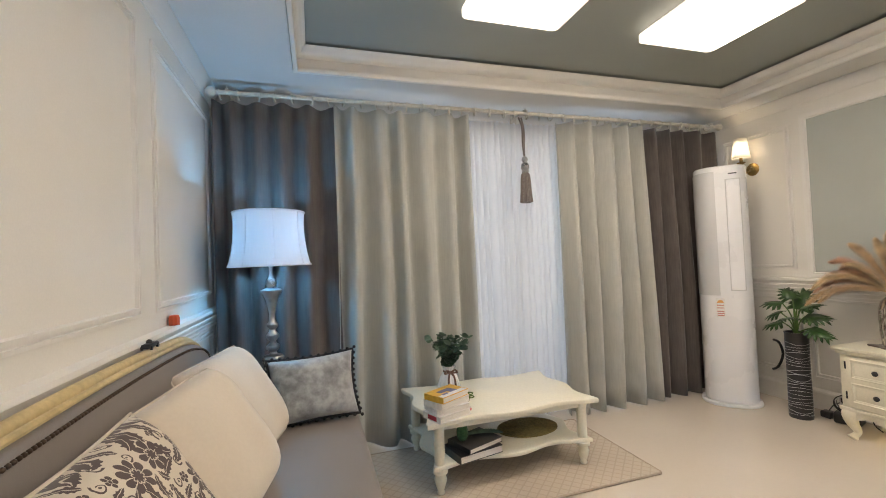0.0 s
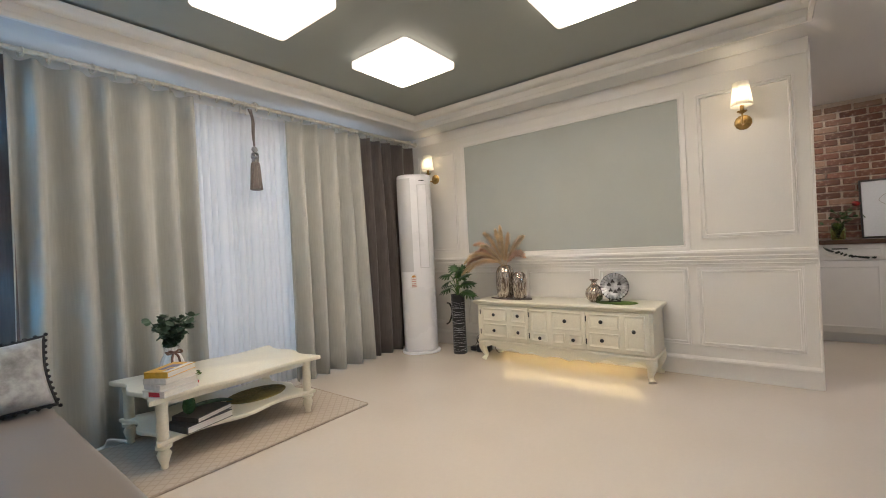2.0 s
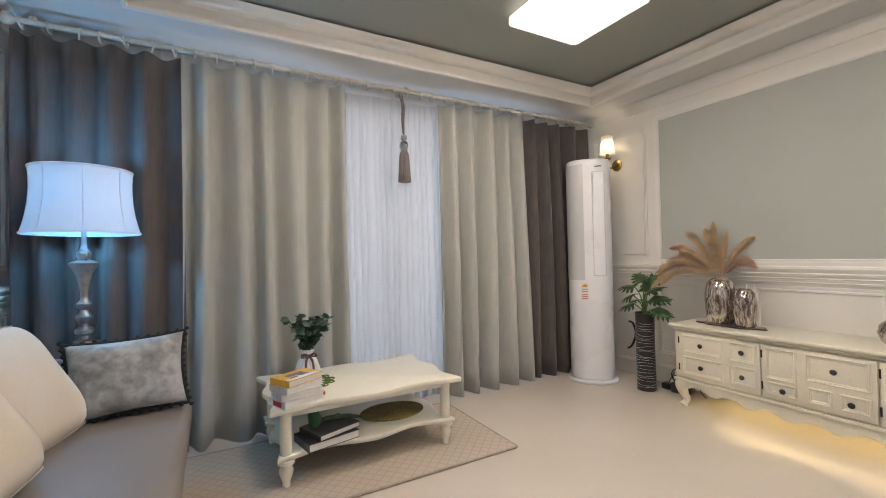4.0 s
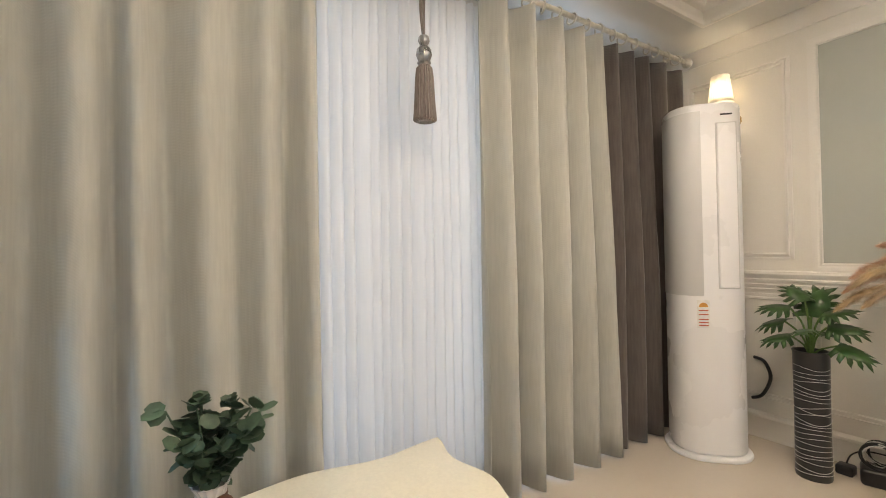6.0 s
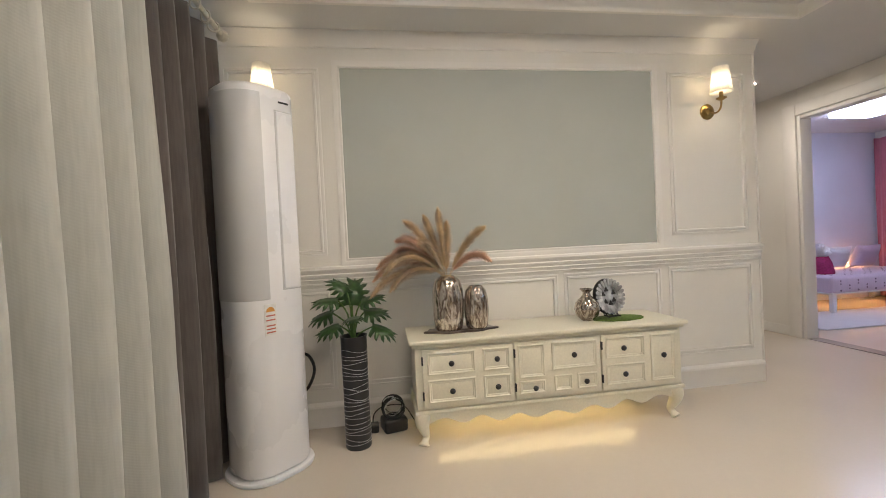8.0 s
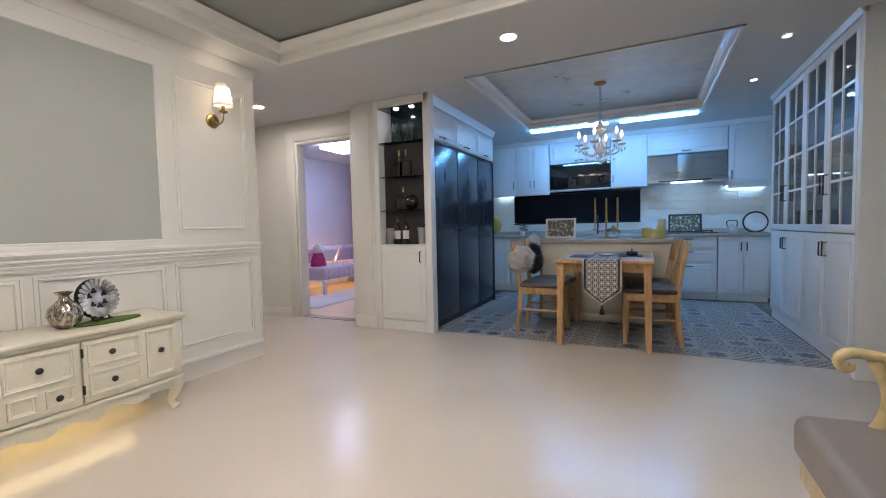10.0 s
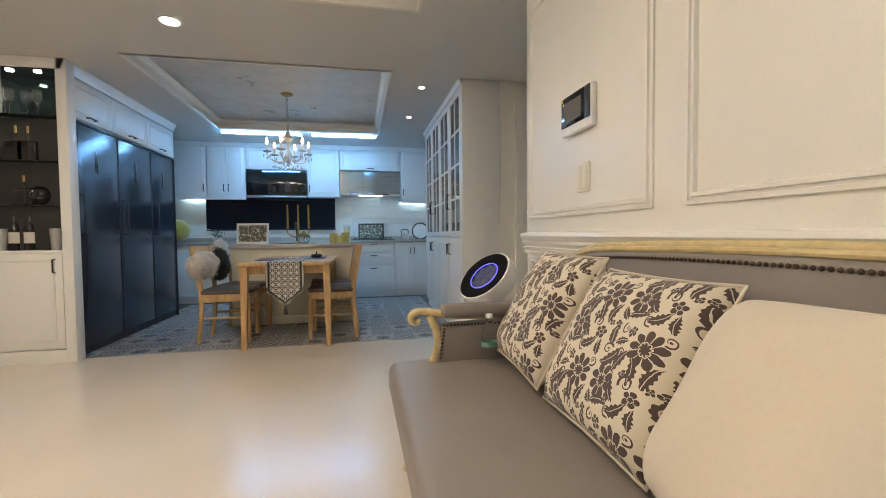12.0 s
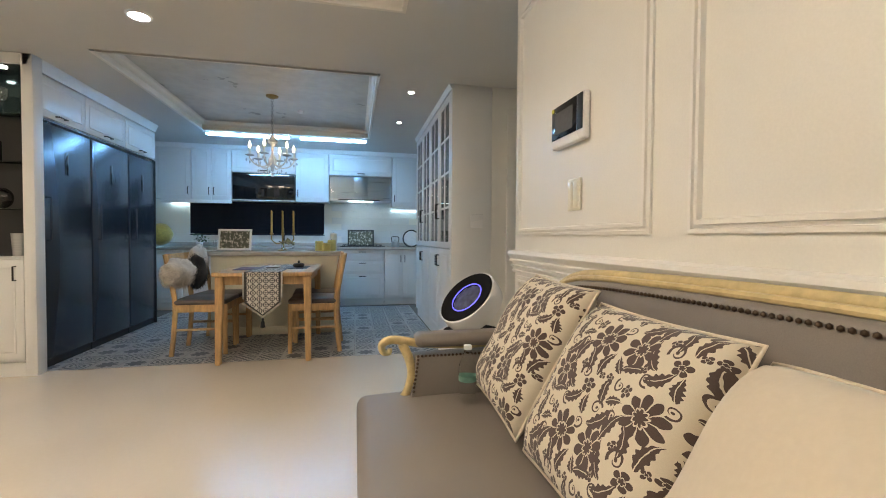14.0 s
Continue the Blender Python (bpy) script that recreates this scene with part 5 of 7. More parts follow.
# black disc added behind the petals so the gaps between them come out dark
part("gap_disc", moved(lathe([(0.0, -0.001), (0.106, -0.001), (0.108, -0.006), (0.0, -0.008)], 40), Matrix.Translation((0, 0, 0.118)) @ pose(0, 0, 0, 0, -80, 0)), BLACK, clock, "black disc added to darken the gaps between petals")
part("centre", moved(lathe([(0.0, 0.004), (0.066, 0.004), (0.070, 0.0), (0.0, 0.0)], 32), Matrix.Translation((0, 0, 0.118)) @ pose(0, 0, 0, 0, -80, 0)), pearl, clock)
part("flower_marks", moved(join(*[lathe([(0.0, 0.0065), (0.013, 0.0062), (0.014, 0.0045)], 12, 0.042 * math.cos(t), 0.042 * math.sin(t), 3, 0.35) for t in [0.3, 1.2, 2.4, 3.3, 4.1, 5.2]]), Matrix.Translation((0, 0, 0.118)) @ pose(0, 0, 0, 0, -80, 0)), BLACK, clock)
part("stand", join(tube(smooth_path([(-0.05, 0.04, 0.006), (-0.025, 0.04, 0.012), (-0.028, 0.04, 0.04)]), 0.005, 6), tube(smooth_path([(-0.05, -0.04, 0.006), (-0.025, -0.04, 0.012), (-0.028, -0.04, 0.04)]), 0.005, 6), tube([(-0.04, -0.045, 0.006), (-0.04, 0.045, 0.006)], 0.005, 6), tube([(0.0, -0.03, 0.006), (0.045, 0, 0.01), (0.0, 0.03, 0.006)], 0.005, 6)), BLACK, clock, "black wire stand")

charger = thing("power_adapter", pose(3.84, 1.755, 0), "black power adapter with coiled cables on the floor", "adapter")
part("block", moved(box(-0.06, 0.06, -0.068, 0.068, 0.0, 0.075, 0.016, 3), pose(0, 0, 0, 0, 0, 15)), BLACKPLASTIC, charger)
part("block_small", box(-0.035, 0.03, 0.085, 0.15, 0.0, 0.045, 0.010, 3), BLACKPLASTIC, charger)
for k in range(10):
    part("cable", moved(tube([(0, 0.062 * math.cos(a) * (1 - 0.03 * (k % 4)), 0.052 * math.sin(a)) for a in [2 * math.pi * i / 20 for i in range(20)]], 0.0042, 6, True), Matrix.Translation((-0.035 + 0.009 * k, 0.004 * math.sin(5 * k), 0.128)) @ pose(0, 0, 0, 9 * math.sin(3 * k), 14 * math.sin(2 * k + 1), 22 * math.sin(7 * k))), (BLACKPLASTIC, BLACKPLASTIC, GREYPLASTIC)[k % 3], charger)
part("lead", tube(smooth_path([(0.0, 0.12, 0.03), (0.05, 0.11, 0.08), (0.07, 0.05, 0.11), (0.075, -0.06, 0.10), (0.02, -0.12, 0.03), (0.0, -0.17, 0.006)]), 0.0035, 6), BLACKPLASTIC, charger)

# ---- wall sconces ----
PLEAT = weave("sconce_shade_cloth", (0.90, 0.88, 0.83), (0.86, 0.84, 0.79), trans=0.6, sheen=0.1)
sc = thing("wall_sconce", pose(EAST, -0.418, 1.835), "aged brass wall sconce with a pleated cream shade, lit", "wall lamp", "wall sconces")
part("backplate", moved(lathe([(0.0, 0.026), (0.014, 0.024), (0.020, 0.014), (0.042, 0.012), (0.050, 0.007), (0.052, 0.0), (0.0, 0.0)], 28, ripple=14, depth=0.02), pose(-0.001, 0, 0, 0, -90, 0)), BRASS, sc)
part("arm", tube(smooth_path([(-0.02, 0, 0), (-0.05, 0, -0.022), (-0.09, 0, -0.028), (-0.118, 0, -0.005), (-0.125, 0, 0.04)]), 0.006, 8), BRASS, sc)
part("cup", lathe([(0.0, 0.035), (0.010, 0.036), (0.030, 0.048), (0.031, 0.052), (0.012, 0.054), (0.012, 0.09), (0.0, 0.09)], 20, -0.125, 0), BRASS, sc)
part("shade", lathe([(0.064, 0.085), (0.060, 0.11), (0.050, 0.19), (0.045, 0.245), (0.043, 0.245), (0.048, 0.19), (0.058, 0.11), (0.062, 0.085), (0.064, 0.085)], 72, -0.125, 0, 24, 0.03, cap=False), PLEAT, sc, "pleated cream fabric shade", smooth=180)
part("bulb", ball(-0.125, 0, 0.15, 0.018, 12, 8, 1.3), glow("warm_bulb", (1.0, 0.86, 0.66), 5.0), sc).visible_shadow = False
copy_thing(sc, pose(EAST, 2.374, 1.82))
for y, z in ((-0.418, 1.835), (2.374, 1.82)):
    lt = bpy.data.lights.new("sconce_bulb", "POINT")
    lt.energy, lt.color, lt.shadow_soft_size = SCONCE_W, (1.0, 0.82, 0.58), 0.045
    new("sconce_bulb", lt).matrix_basis = pose(EAST - 0.125, y, z + 0.155)

# ---- west wall fittings ----
ic = thing("intercom", pose(WEST, 0.178, 1.452), "white wall intercom with a dark screen", "intercom")
part("body", box(0.001, 0.028, -0.120, 0.122, -0.085, 0.082, 0.008, 3), WHITEPLASTIC, ic)
part("screen", box(0.0282, 0.031, -0.114, 0.075, -0.050, 0.076, 0.002), surface("dark_screen", (0.015, 0.015, 0.017), 0.08, vary=0.03), ic, "dark glossy screen")
part("keys", box(0.0282, 0.031, 0.079, 0.116, -0.050, 0.076, 0.002), BLACKPLASTIC, ic)
part("display", box(0.0312, 0.0316, -0.085, 0.050, -0.032, 0.052), surface("lcd_glass", (0.13, 0.13, 0.135), 0.1, vary=0.05), ic)
part("sticker", box(0.0312, 0.0318, -0.113, -0.096, 0.060, 0.075), surface("yellow_sticker", (0.6, 0.55, 0.05), 0.5), ic, "yellow corner sticker")
swt = thing("light_switch", pose(WEST, 0.205, 1.178), "white three-gang wall switch", "switch")
part("plate", box(0.001, 0.010, -0.045, 0.045, -0.060, 0.060, 0.004, 3), CREAM, swt)
for k in range(2):
    part("rocker", box(0.0102, 0.014, -0.036 + 0.037 * k, -0.002 + 0.037 * k, -0.048, 0.048, 0.002), CREAM, swt)

# ---- kitchen cabinets ----
def front_panel(name, parent, x0, x1, y0, y1, z0, z1, handle=None, glazed=0):
    """A framed cabinet door on a face along x (y0 == y1) or along y (x0 == x1), looking into the room."""
    along_x = y0 == y1
    t = 0.018
    if along_x:
        b = box(x0, x1, y0, y0 + t, z0, z1, 0.003)
        place = lambda u, v, h: (u, y0 + t + h, v)
        u0, u1 = x0, x1
    else:
        s = name[1]
        b = box(min(x0, x0 + s * t), max(x0, x0 + s * t), y0, y1, z0, z1, 0.003)
        place = lambda u, v, h: (x0 + s * (t + h), u, v)
        u0, u1 = y0, y1
    d = wpart("door", b, CABINET, parent)
    e = min(0.05, (z1 - z0) * 0.22, (u1 - u0) * 0.18)
    wpart("panel", moulding(u0 + e, u1 - e, z0 + e, z1 - e, [(0, 0), (0.002, 0.004), (0.008, 0.004), (0.014, -0.0005), (0.018, 0.0002)], place), CABINET, d)
    if handle:
        hu, hv, horizontal = handle
        L = 0.05
        a, c = ((hu - L, hv), (hu + L, hv)) if horizontal else ((hu, hv - L), (hu, hv + L))
        pts = [place(a[0], a[1], 0.0), place(a[0], a[1], 0.026), place(c[0], c[1], 0.026), place(c[0], c[1], 0.0)]
        wpart("handle", tube(pts, 0.0055, 8), BLACK, d, "black bow handle")
    return d


UY, BY = -4.80, -4.66
TOPC = surface("pale_counter", (0.50, 0.46, 0.42), 0.25, vary=0.05, grain=150, bump=0.02)
# upper cabinets
def upper(x0, x1, z0, z1, doors, label):
    c = thing("wall_cabinet", pose((x0 + x1) / 2, (UY + SOUTH) / 2, z0), label, "wall cabinet", "kitchen wall cabinets")
    wpart("body", box(x0 + 0.001, x1 - 0.001, SOUTH + 0.002, UY - 0.002, z0, z1), CABINET, c)
    n = len(doors)
    for k, h in enumerate(doors):
        a, b = x0 + (x1 - x0) * k / n + 0.002, x0 + (x1 - x0) * (k + 1) / n - 0.002
        hd = None if h is None else ((a + b) / 2, z0 + 0.03, True) if h == "c" else (a + 0.03 if h == "l" else b - 0.03, z0 + 0.12, False)
        front_panel(("y", 1), c, a, b, UY - 0.002, UY - 0.002, z0 + 0.002, z1 - 0.002, hd)
    return c
upper(2.94, 3.40, 1.53, 2.24, ["l"], "white framed wall cabinet in the kitchen corner")
upper(2.42, 2.93, 1.53, 2.24, ["r", "l"], "white framed double wall cabinet")
upper(1.56, 2.415, 1.93, 2.24, ["c"], "white lift-up wall cabinet over the built-in screen")
upper(1.09, 1.555, 1.53, 2.24, ["r"], "white framed wall cabinet beside the hood")
upper(0.16, 1.085, 1.935, 2.24, ["c"], "white lift-up wall cabinet over the hood")
upper(-0.28, 0.155, 1.49, 2.24, ["r"], "white framed wall cabinet beside the tall cabinet")
solid("trim_cabinet_crown", run(-0.28, 3.40, [(2.242, UY - 0.05), (2.242, UY + 0.02), (2.26, UY + 0.03), (2.298, UY + 0.05), (2.298, UY - 0.05)], AX["face_y"]), CABINET, "white cornice over the wall cabinets", "trim")
tv = thing("microwave", pose(1.99, -4.94, 1.535), "black glass-fronted built-in appliance between wall cabinets", "microwave")
wpart("body", box(1.562, 2.412, SOUTH + 0.002, UY, 1.545, 1.925, 0.004), BLACKPLASTIC, tv)
wpart("glass", box(1.57, 2.405, UY + 0.001, UY + 0.016, 1.56, 1.915, 0.003), surface("black_glass", (0.012, 0.012, 0.012), 0.04, vary=0.02, coat=0.5), tv, "glossy black glass front")
wpart("ledge", box(1.562, 2.412, UY - 0.02, UY + 0.02, 1.528, 1.543, 0.002), CABINET, tv)
hood = thing("range_hood", pose(0.62, -4.95, 1.53), "stainless range hood with glass fronted housing", "range hood")
wpart("canopy", join(box(0.165, 1.08, SOUTH + 0.005, UY + 0.10, 1.555, 1.58, 0.004), box(0.165, 1.08, SOUTH + 0.005, UY - 0.06, 1.58, 1.93)), STEEL, hood)
wpart("duct", box(0.52, 0.72, UY - 0.055, UY - 0.02, 1.582, 1.93, 0.003), STEEL, hood)
wpart("glass", box(0.175, 1.07, UY - 0.012, UY - 0.006, 1.60, 1.925), clear_glass("hood_glass", (0.8, 0.9, 0.95), 0.05), hood)
wpart("lamp", box(0.45, 0.80, UY - 0.01, UY + 0.06, 1.548, 1.554), UNDER_GLOW, hood, "glowing hood lamp")
wpart("control_strip", box(0.35, 0.95, UY + 0.101, UY + 0.104, 1.560, 1.576), BLACKPLASTIC, hood)

# base run
def base_unit(x0, x1, rows, label):
    c = thing("base_cabinet", pose((x0 + x1) / 2, (BY + SOUTH) / 2, 0), label, "base cabinet", "kitchen base cabinets")
    wpart("body", box(x0 + 0.001, x1 - 0.001, SOUTH + 0.002, BY - 0.02, 0.10, 0.83), CABINET, c)
    wpart("plinth", box(x0 + 0.001, x1 - 0.001, BY - 0.09, BY - 0.07, 0.0, 0.099), CABINET, c)
    for a, b, z0, z1, hd in rows:
        front_panel(("y", 1), c, a, b, BY - 0.02, BY - 0.02, z0, z1, hd)
base_unit(0.28, 0.92, [(0.285, 0.915, 0.665, 0.825, (0.60, 0.80, True)), (0.285, 0.915, 0.475, 0.66, (0.60, 0.635, True)), (0.285, 0.915, 0.11, 0.47, (0.60, 0.44, True))], "white base cabinet with three drawers")
base_unit(-0.26, 0.275, [(-0.255, 0.003, 0.11, 0.825, (-0.025, 0.70, False)), (0.007, 0.27, 0.11, 0.825, (0.035, 0.70, False))], "white double-door base cabinet")
base_unit(0.925, 2.10, [(0.93, 1.50, 0.11, 0.825, None), (1.505, 2.095, 0.11, 0.825, None)], "white base cabinet behind the peninsula")
base_unit(2.105, 3.00, [(2.11, 2.55, 0.11, 0.825, (2.52, 0.74, False)), (2.555, 2.995, 0.11, 0.825, (2.585, 0.74, False))], "white double-door base cabinet under the window")
base_unit(3.005, 3.655, [(3.01, 3.65, 0.11, 0.825, None)], "white base cabinet in the corner")
ctop = thing("worktop", pose(1.7, -4.88, 0.832), "pale stone kitchen worktop along the wall", "worktop")
wpart("slab", box(-0.28, 3.655, SOUTH + 0.002, BY + 0.025, 0.832, 0.872, 0.005), TOPC, ctop)
wpart("upstand", box(-0.28, 3.655, SOUTH + 0.002, SOUTH + 0.014, 0.873, 0.93, 0.003), TOPC, ctop)
TILEWHITE = surface("white_wall_tile", (0.74, 0.76, 0.77), 0.16, vary=0.02, grain=40, bump=0.02)
splash = thing("backsplash", pose(0.45, SOUTH, 0.931), "glossy white wall tiles behind the hob", "wall tiles", kind="structure")
tile_me = mesh_of(box(-0.149, 0.149, 0.001, 0.009, -0.0475, 0.0475, 0.002, 1), TILEWHITE, 30)
for r in range(7):
    for k in range(6):
        x = -0.14 + k * 0.302 + (0.15 if r % 2 else 0)
        if x < 1.05:
            o = new("tile", tile_me)
            o.parent = splash
            o.matrix_basis = Matrix.Translation((x - 0.45, 0, 0.05 + r * 0.0975))
for x0, x1, lab in ((2.45, 3.30, "cold LED strip under the corner wall cabinets"), (-0.25, 0.14, "cold LED strip beside the hood")):
    o = thing("led_strip", pose((x0 + x1) / 2, UY - 0.10, 1.525 if x0 > 0 else 1.485), lab, "light strip")
    wpart("strip", box(x0, x1, UY - 0.27, UY - 0.25, (1.525 if x0 > 0 else 1.485) - 0.010, (1.525 if x0 > 0 else 1.485) + 0.003), UNDER_GLOW, o)
    wpart("baffle", box(x0 - 0.03, x1 + 0.02, UY - 0.018, UY + 0.012, (1.525 if x0 > 0 else 1.485) - 0.042, (1.525 if x0 > 0 else 1.485) + 0.003, 0.002), CABINET, o, "white front lip")

# window over the counter with a dark blind
win2 = thing("window_2", pose(2.11, SOUTH - 0.08, 1.05), "kitchen window behind a closed dark blind", "window", kind="structure")
wpart("window_frame", join(box(1.193, 3.027, SOUTH - 0.12, SOUTH - 0.06, 1.051, 1.09, 0.003), box(1.193, 3.027, SOUTH - 0.12, SOUTH - 0.06, 1.50, 1.539, 0.003), box(1.193, 1.23, SOUTH - 0.12, SOUTH - 0.06, 1.091, 1.499), box(2.99, 3.027, SOUTH - 0.12, SOUTH - 0.06, 1.091, 1.499)), BLACKPLASTIC, win2)
wpart("pane", box(1.231, 2.989, SOUTH - 0.095, SOUTH - 0.088, 1.091, 1.499), surface("night_glass", (0.01, 0.012, 0.018), 0.05, vary=0.02), win2)
blind = thing("venetian_blind", pose(2.11, SOUTH, 1.05), "dark navy slatted blind, closed, over the sink", "blind")
NAVY = surface("navy_slat", (0.020, 0.024, 0.038), 0.22, vary=0.06, bump=0.05)
wpart("headrail", box(1.17, 3.05, SOUTH + 0.016, SOUTH + 0.055, 1.495, 1.53, 0.003), NAVY, blind)
slat = mesh_of(moved(box(-0.935, 0.935, -0.0125, 0.0125, -0.0007, 0.0007), pose(0, 0, 0, 52, 0, 0)), NAVY)
for k in range(22):
    o = new("slat", slat)
    o.parent = blind
    o.matrix_basis = Matrix.Translation((0, 0.034, 0.020 + k * 0.0198))
wpart("bottom_rail", box(1.17, 3.05, SOUTH + 0.022, SOUTH + 0.046, 1.036, 1.052, 0.003), NAVY, blind)

# peninsula
pen = thing("peninsula", pose(1.52, -3.3, 0), "cream kitchen peninsula with a stone top behind the dining table", "kitchen island")
wpart("body", box(0.90, 2.14, -3.60, -2.985, 0.0, 0.815, 0.003), CREAM, pen)
wpart("slab", box(0.86, 2.18, -3.64, -2.95, 0.816, 0.862, 0.006), TOPC, pen)
wpart("baseboard", box(0.89, 2.15, -2.984, -2.970, 0.0, 0.08, 0.003), CREAM, pen)

# ---- refrigerators and their housing ----
fsplit = (-2.003, -2.655, -3.278, -3.845)
for k in range(3):
    y1, y0 = fsplit[k] - 0.006, fsplit[k + 1] + 0.006
    f = thing("refrigerator", pose(3.33, (y0 + y1) / 2, 0), "tall dark steel single-door refrigerator in a row of three", "refrigerator", "row of refrigerators")
    wpart("body", box(FRIDGE_X + 0.065, 3.655, y0, y1, 0.02, 1.87, 0.004), BLACKPLASTIC, f)
    d = wpart("door", box(FRIDGE_X, FRIDGE_X + 0.06, y0 + 0.003, y1 - 0.003, 0.065, 1.868, 0.008, 3), SLATE, f, "dark brushed steel door")
    hy = y1 - 0.075 if k == 0 else y1 - 0.07
    wpart("handle", tube([(FRIDGE_X, hy, 0.98), (FRIDGE_X - 0.035, hy, 0.98), (FRIDGE_X - 0.035, hy, 1.30), (FRIDGE_X, hy, 1.30)], 0.008, 8), SLATE, d, "dark steel bar handle")
    wpart("display", box(FRIDGE_X - 0.0025, FRIDGE_X + 0.004, (y0 + y1) / 2 - 0.022, (y0 + y1) / 2 + 0.022, 1.50, 1.68, 0.001), surface("black_display", (0.01, 0.01, 0.012), 0.06), d, "black control display")
    wpart("kick", box(FRIDGE_X + 0.02, FRIDGE_X + 0.06, y0, y1, 0.0, 0.06), BLACK, f)
wc = thing("refrigerator_housing", pose(3.33, -2.93, 0), "white housing round the refrigerators with upper cabinets", "cabinet")
wpart("frame", join(box(FRIDGE_X - 0.006, 3.655, -3.862, -3.848, 0.0, 1.885), box(FRIDGE_X + 0.012, 3.021, -3.862, -1.999, 1.886, 1.90)), BLACK, wc)
wpart("upper_body", join(box(FRIDGE_X + 0.012, 3.655, -3.862, -2.164, 1.902, 2.298), box(FRIDGE_X + 0.012, 3.021, -2.164, -1.999, 1.902, 2.298)), CABINET, wc)
for k in range(3):
    y1, y0 = -1.93 - k * 0.645, -1.93 - (k + 1) * 0.642
    front_panel(("x", -1), wc, FRIDGE_X + 0.012, FRIDGE_X + 0.012, y0, y1, 1.905, 2.21, ((y0 + y1) / 2, 1.935, True))
wpart("cornice", run(-3.862, -1.90, [(2.22, FRIDGE_X + 0.012), (2.22, FRIDGE_X - 0.012), (2.25, FRIDGE_X - 0.02), (2.298, FRIDGE_X - 0.045), (2.298, FRIDGE_X + 0.012)], AX["face_x"]), CABINET, wc)

# ---- wine cabinet with glass shelves ----
WY = -1.90
wine = thing("display_cabinet", pose(3.32, -2.0, 0), "white built-in display cabinet with dark glass back and shelves", "display cabinet")
wpart("pilaster", join(box(3.60, 3.87, -2.055, WY, 0, SOFFIT - 0.003, 0.004), box(3.63, 3.84, WY, WY + 0.012, 0.15, 2.20, 0.004), box(3.595, 3.872, WY, WY + 0.018, 0.0, 0.12, 0.004)), TRIM, wine)
wpart("side_panel", join(box(2.95, 3.022, -1.998, WY, 0.0, SOFFIT - 0.003, 0.003), box(3.535, 3.598, -2.15, WY, 0.0, SOFFIT - 0.003, 0.003)), CABINET, wine)
wpart("lintel", box(3.0225, 3.5345, -2.15, WY, 2.222, SOFFIT - 0.003, 0.003), CABINET, wine)
wpart("base_box", box(3.0225, 3.5345, -1.998, WY - 0.02, 0.10, 0.84, 0.003), CABINET, wine)
wpart("sill", box(3.0225, 3.5345, -1.998, WY + 0.006, 0.841, 0.86, 0.003), CABINET, wine)
wpart("plinth", box(3.0225, 3.5345, -1.998, WY - 0.006, 0.0, 0.098), CABINET, wine)
front_panel(("y", 1), wine, 3.026, 3.531, WY - 0.019, WY - 0.019, 0.115, 0.838, (3.075, 0.74, False))
wpart("back_glass", box(3.0225, 3.5345, -2.158, -2.152, 0.86, 2.222), surface("smoked_mirror", (0.035, 0.060, 0.062), 0.06, 0.7, vary=0.05), wine, "smoked mirror back")
SHELFGLASS = clear_glass("green_shelf_glass", (0.75, 0.92, 0.86), 0.02)
for z in (1.195, 1.53, 1.87):
    wpart("glass_shelf", box(3.0235, 3.5335, -2.15, WY - 0.01, z, z + 0.008, 0.001), SHELFGLASS, wine, "greenish glass shelf")
wpart("ceiling_glass", box(3.0225, 3.5345, -2.15, WY - 0.02, 2.216, 2.2215), surface("smoked_glass", (0.03, 0.035, 0.035), 0.12), wine, "smoked glass top")
for x in (3.18, 3.36):
    wpart("spotlight", lathe([(0.0, 2.209), (0.022, 2.209), (0.024, 2.2155), (0.0, 2.2155)], 16, x, -1.98), glow("niche_spot", (0.9, 0.95, 1.0), 40.0), wine, "small glowing spotlight")
DARKGLASS = surface("dark_bottle_glass", (0.012, 0.010, 0.010), 0.08, vary=0.1)
PAPER = surface("label_paper", (0.72, 0.70, 0.66), 0.6, vary=0.04)
FOIL = surface("gold_foil", (0.5, 0.33, 0.12), 0.35, 0.8)
def wine_bottle(x, y, z, h=0.30, r=0.037, label="dark wine bottle with a white label", square=False):
    b = thing("wine_bottle", pose(x, y, z), label, "bottle", "bottles in the display cabinet")
    if square:
        part("glass", join(box(-r * 1.3, r * 1.3, -r * 0.8, r * 0.8, 0.0, h * 0.58, 0.012, 3), lathe([(0.014, h * 0.57), (0.013, h * 0.80)], 16)), DARKGLASS, b)
    else:
        part("glass", lathe([(0.0, 0.0), (r, 0.0), (r, h * 0.58), (r * 0.75, h * 0.67), (0.014, h * 0.76), (0.013, h * 0.92)], 20), DARKGLASS, b)
        part("paper_label", lathe([(r + 0.0006, h * 0.18), (r + 0.0006, h * 0.46)], 20, cap=False), PAPER, b, "white paper label")
    part("capsule", lathe([(0.0145, h * (0.80 if square else 0.84)), (0.0145, h), (0.0, h)], 14, cap=False), FOIL if square else BLACK, b)
wine_bottle(3.40, -2.02, 0.861)
wine_bottle(3.30, -2.02, 0.861)
wine_bottle(3.20, -2.05, 0.861, 0.31)
for x, z, s, n in ((3.32, 1.203, True, 1), (3.28, 1.539, True, 1), (3.36, 1.539, True, 1)):
    wine_bottle(x, -2.02, z, 0.27 if z > 1.5 else 0.23, 0.05, "dark square spirits bottle with a gilt stopper", True)
flask = thing("decanter", pose(3.22, -2.03, 1.203), "round amber-black decanter on a glass shelf", "bottle")
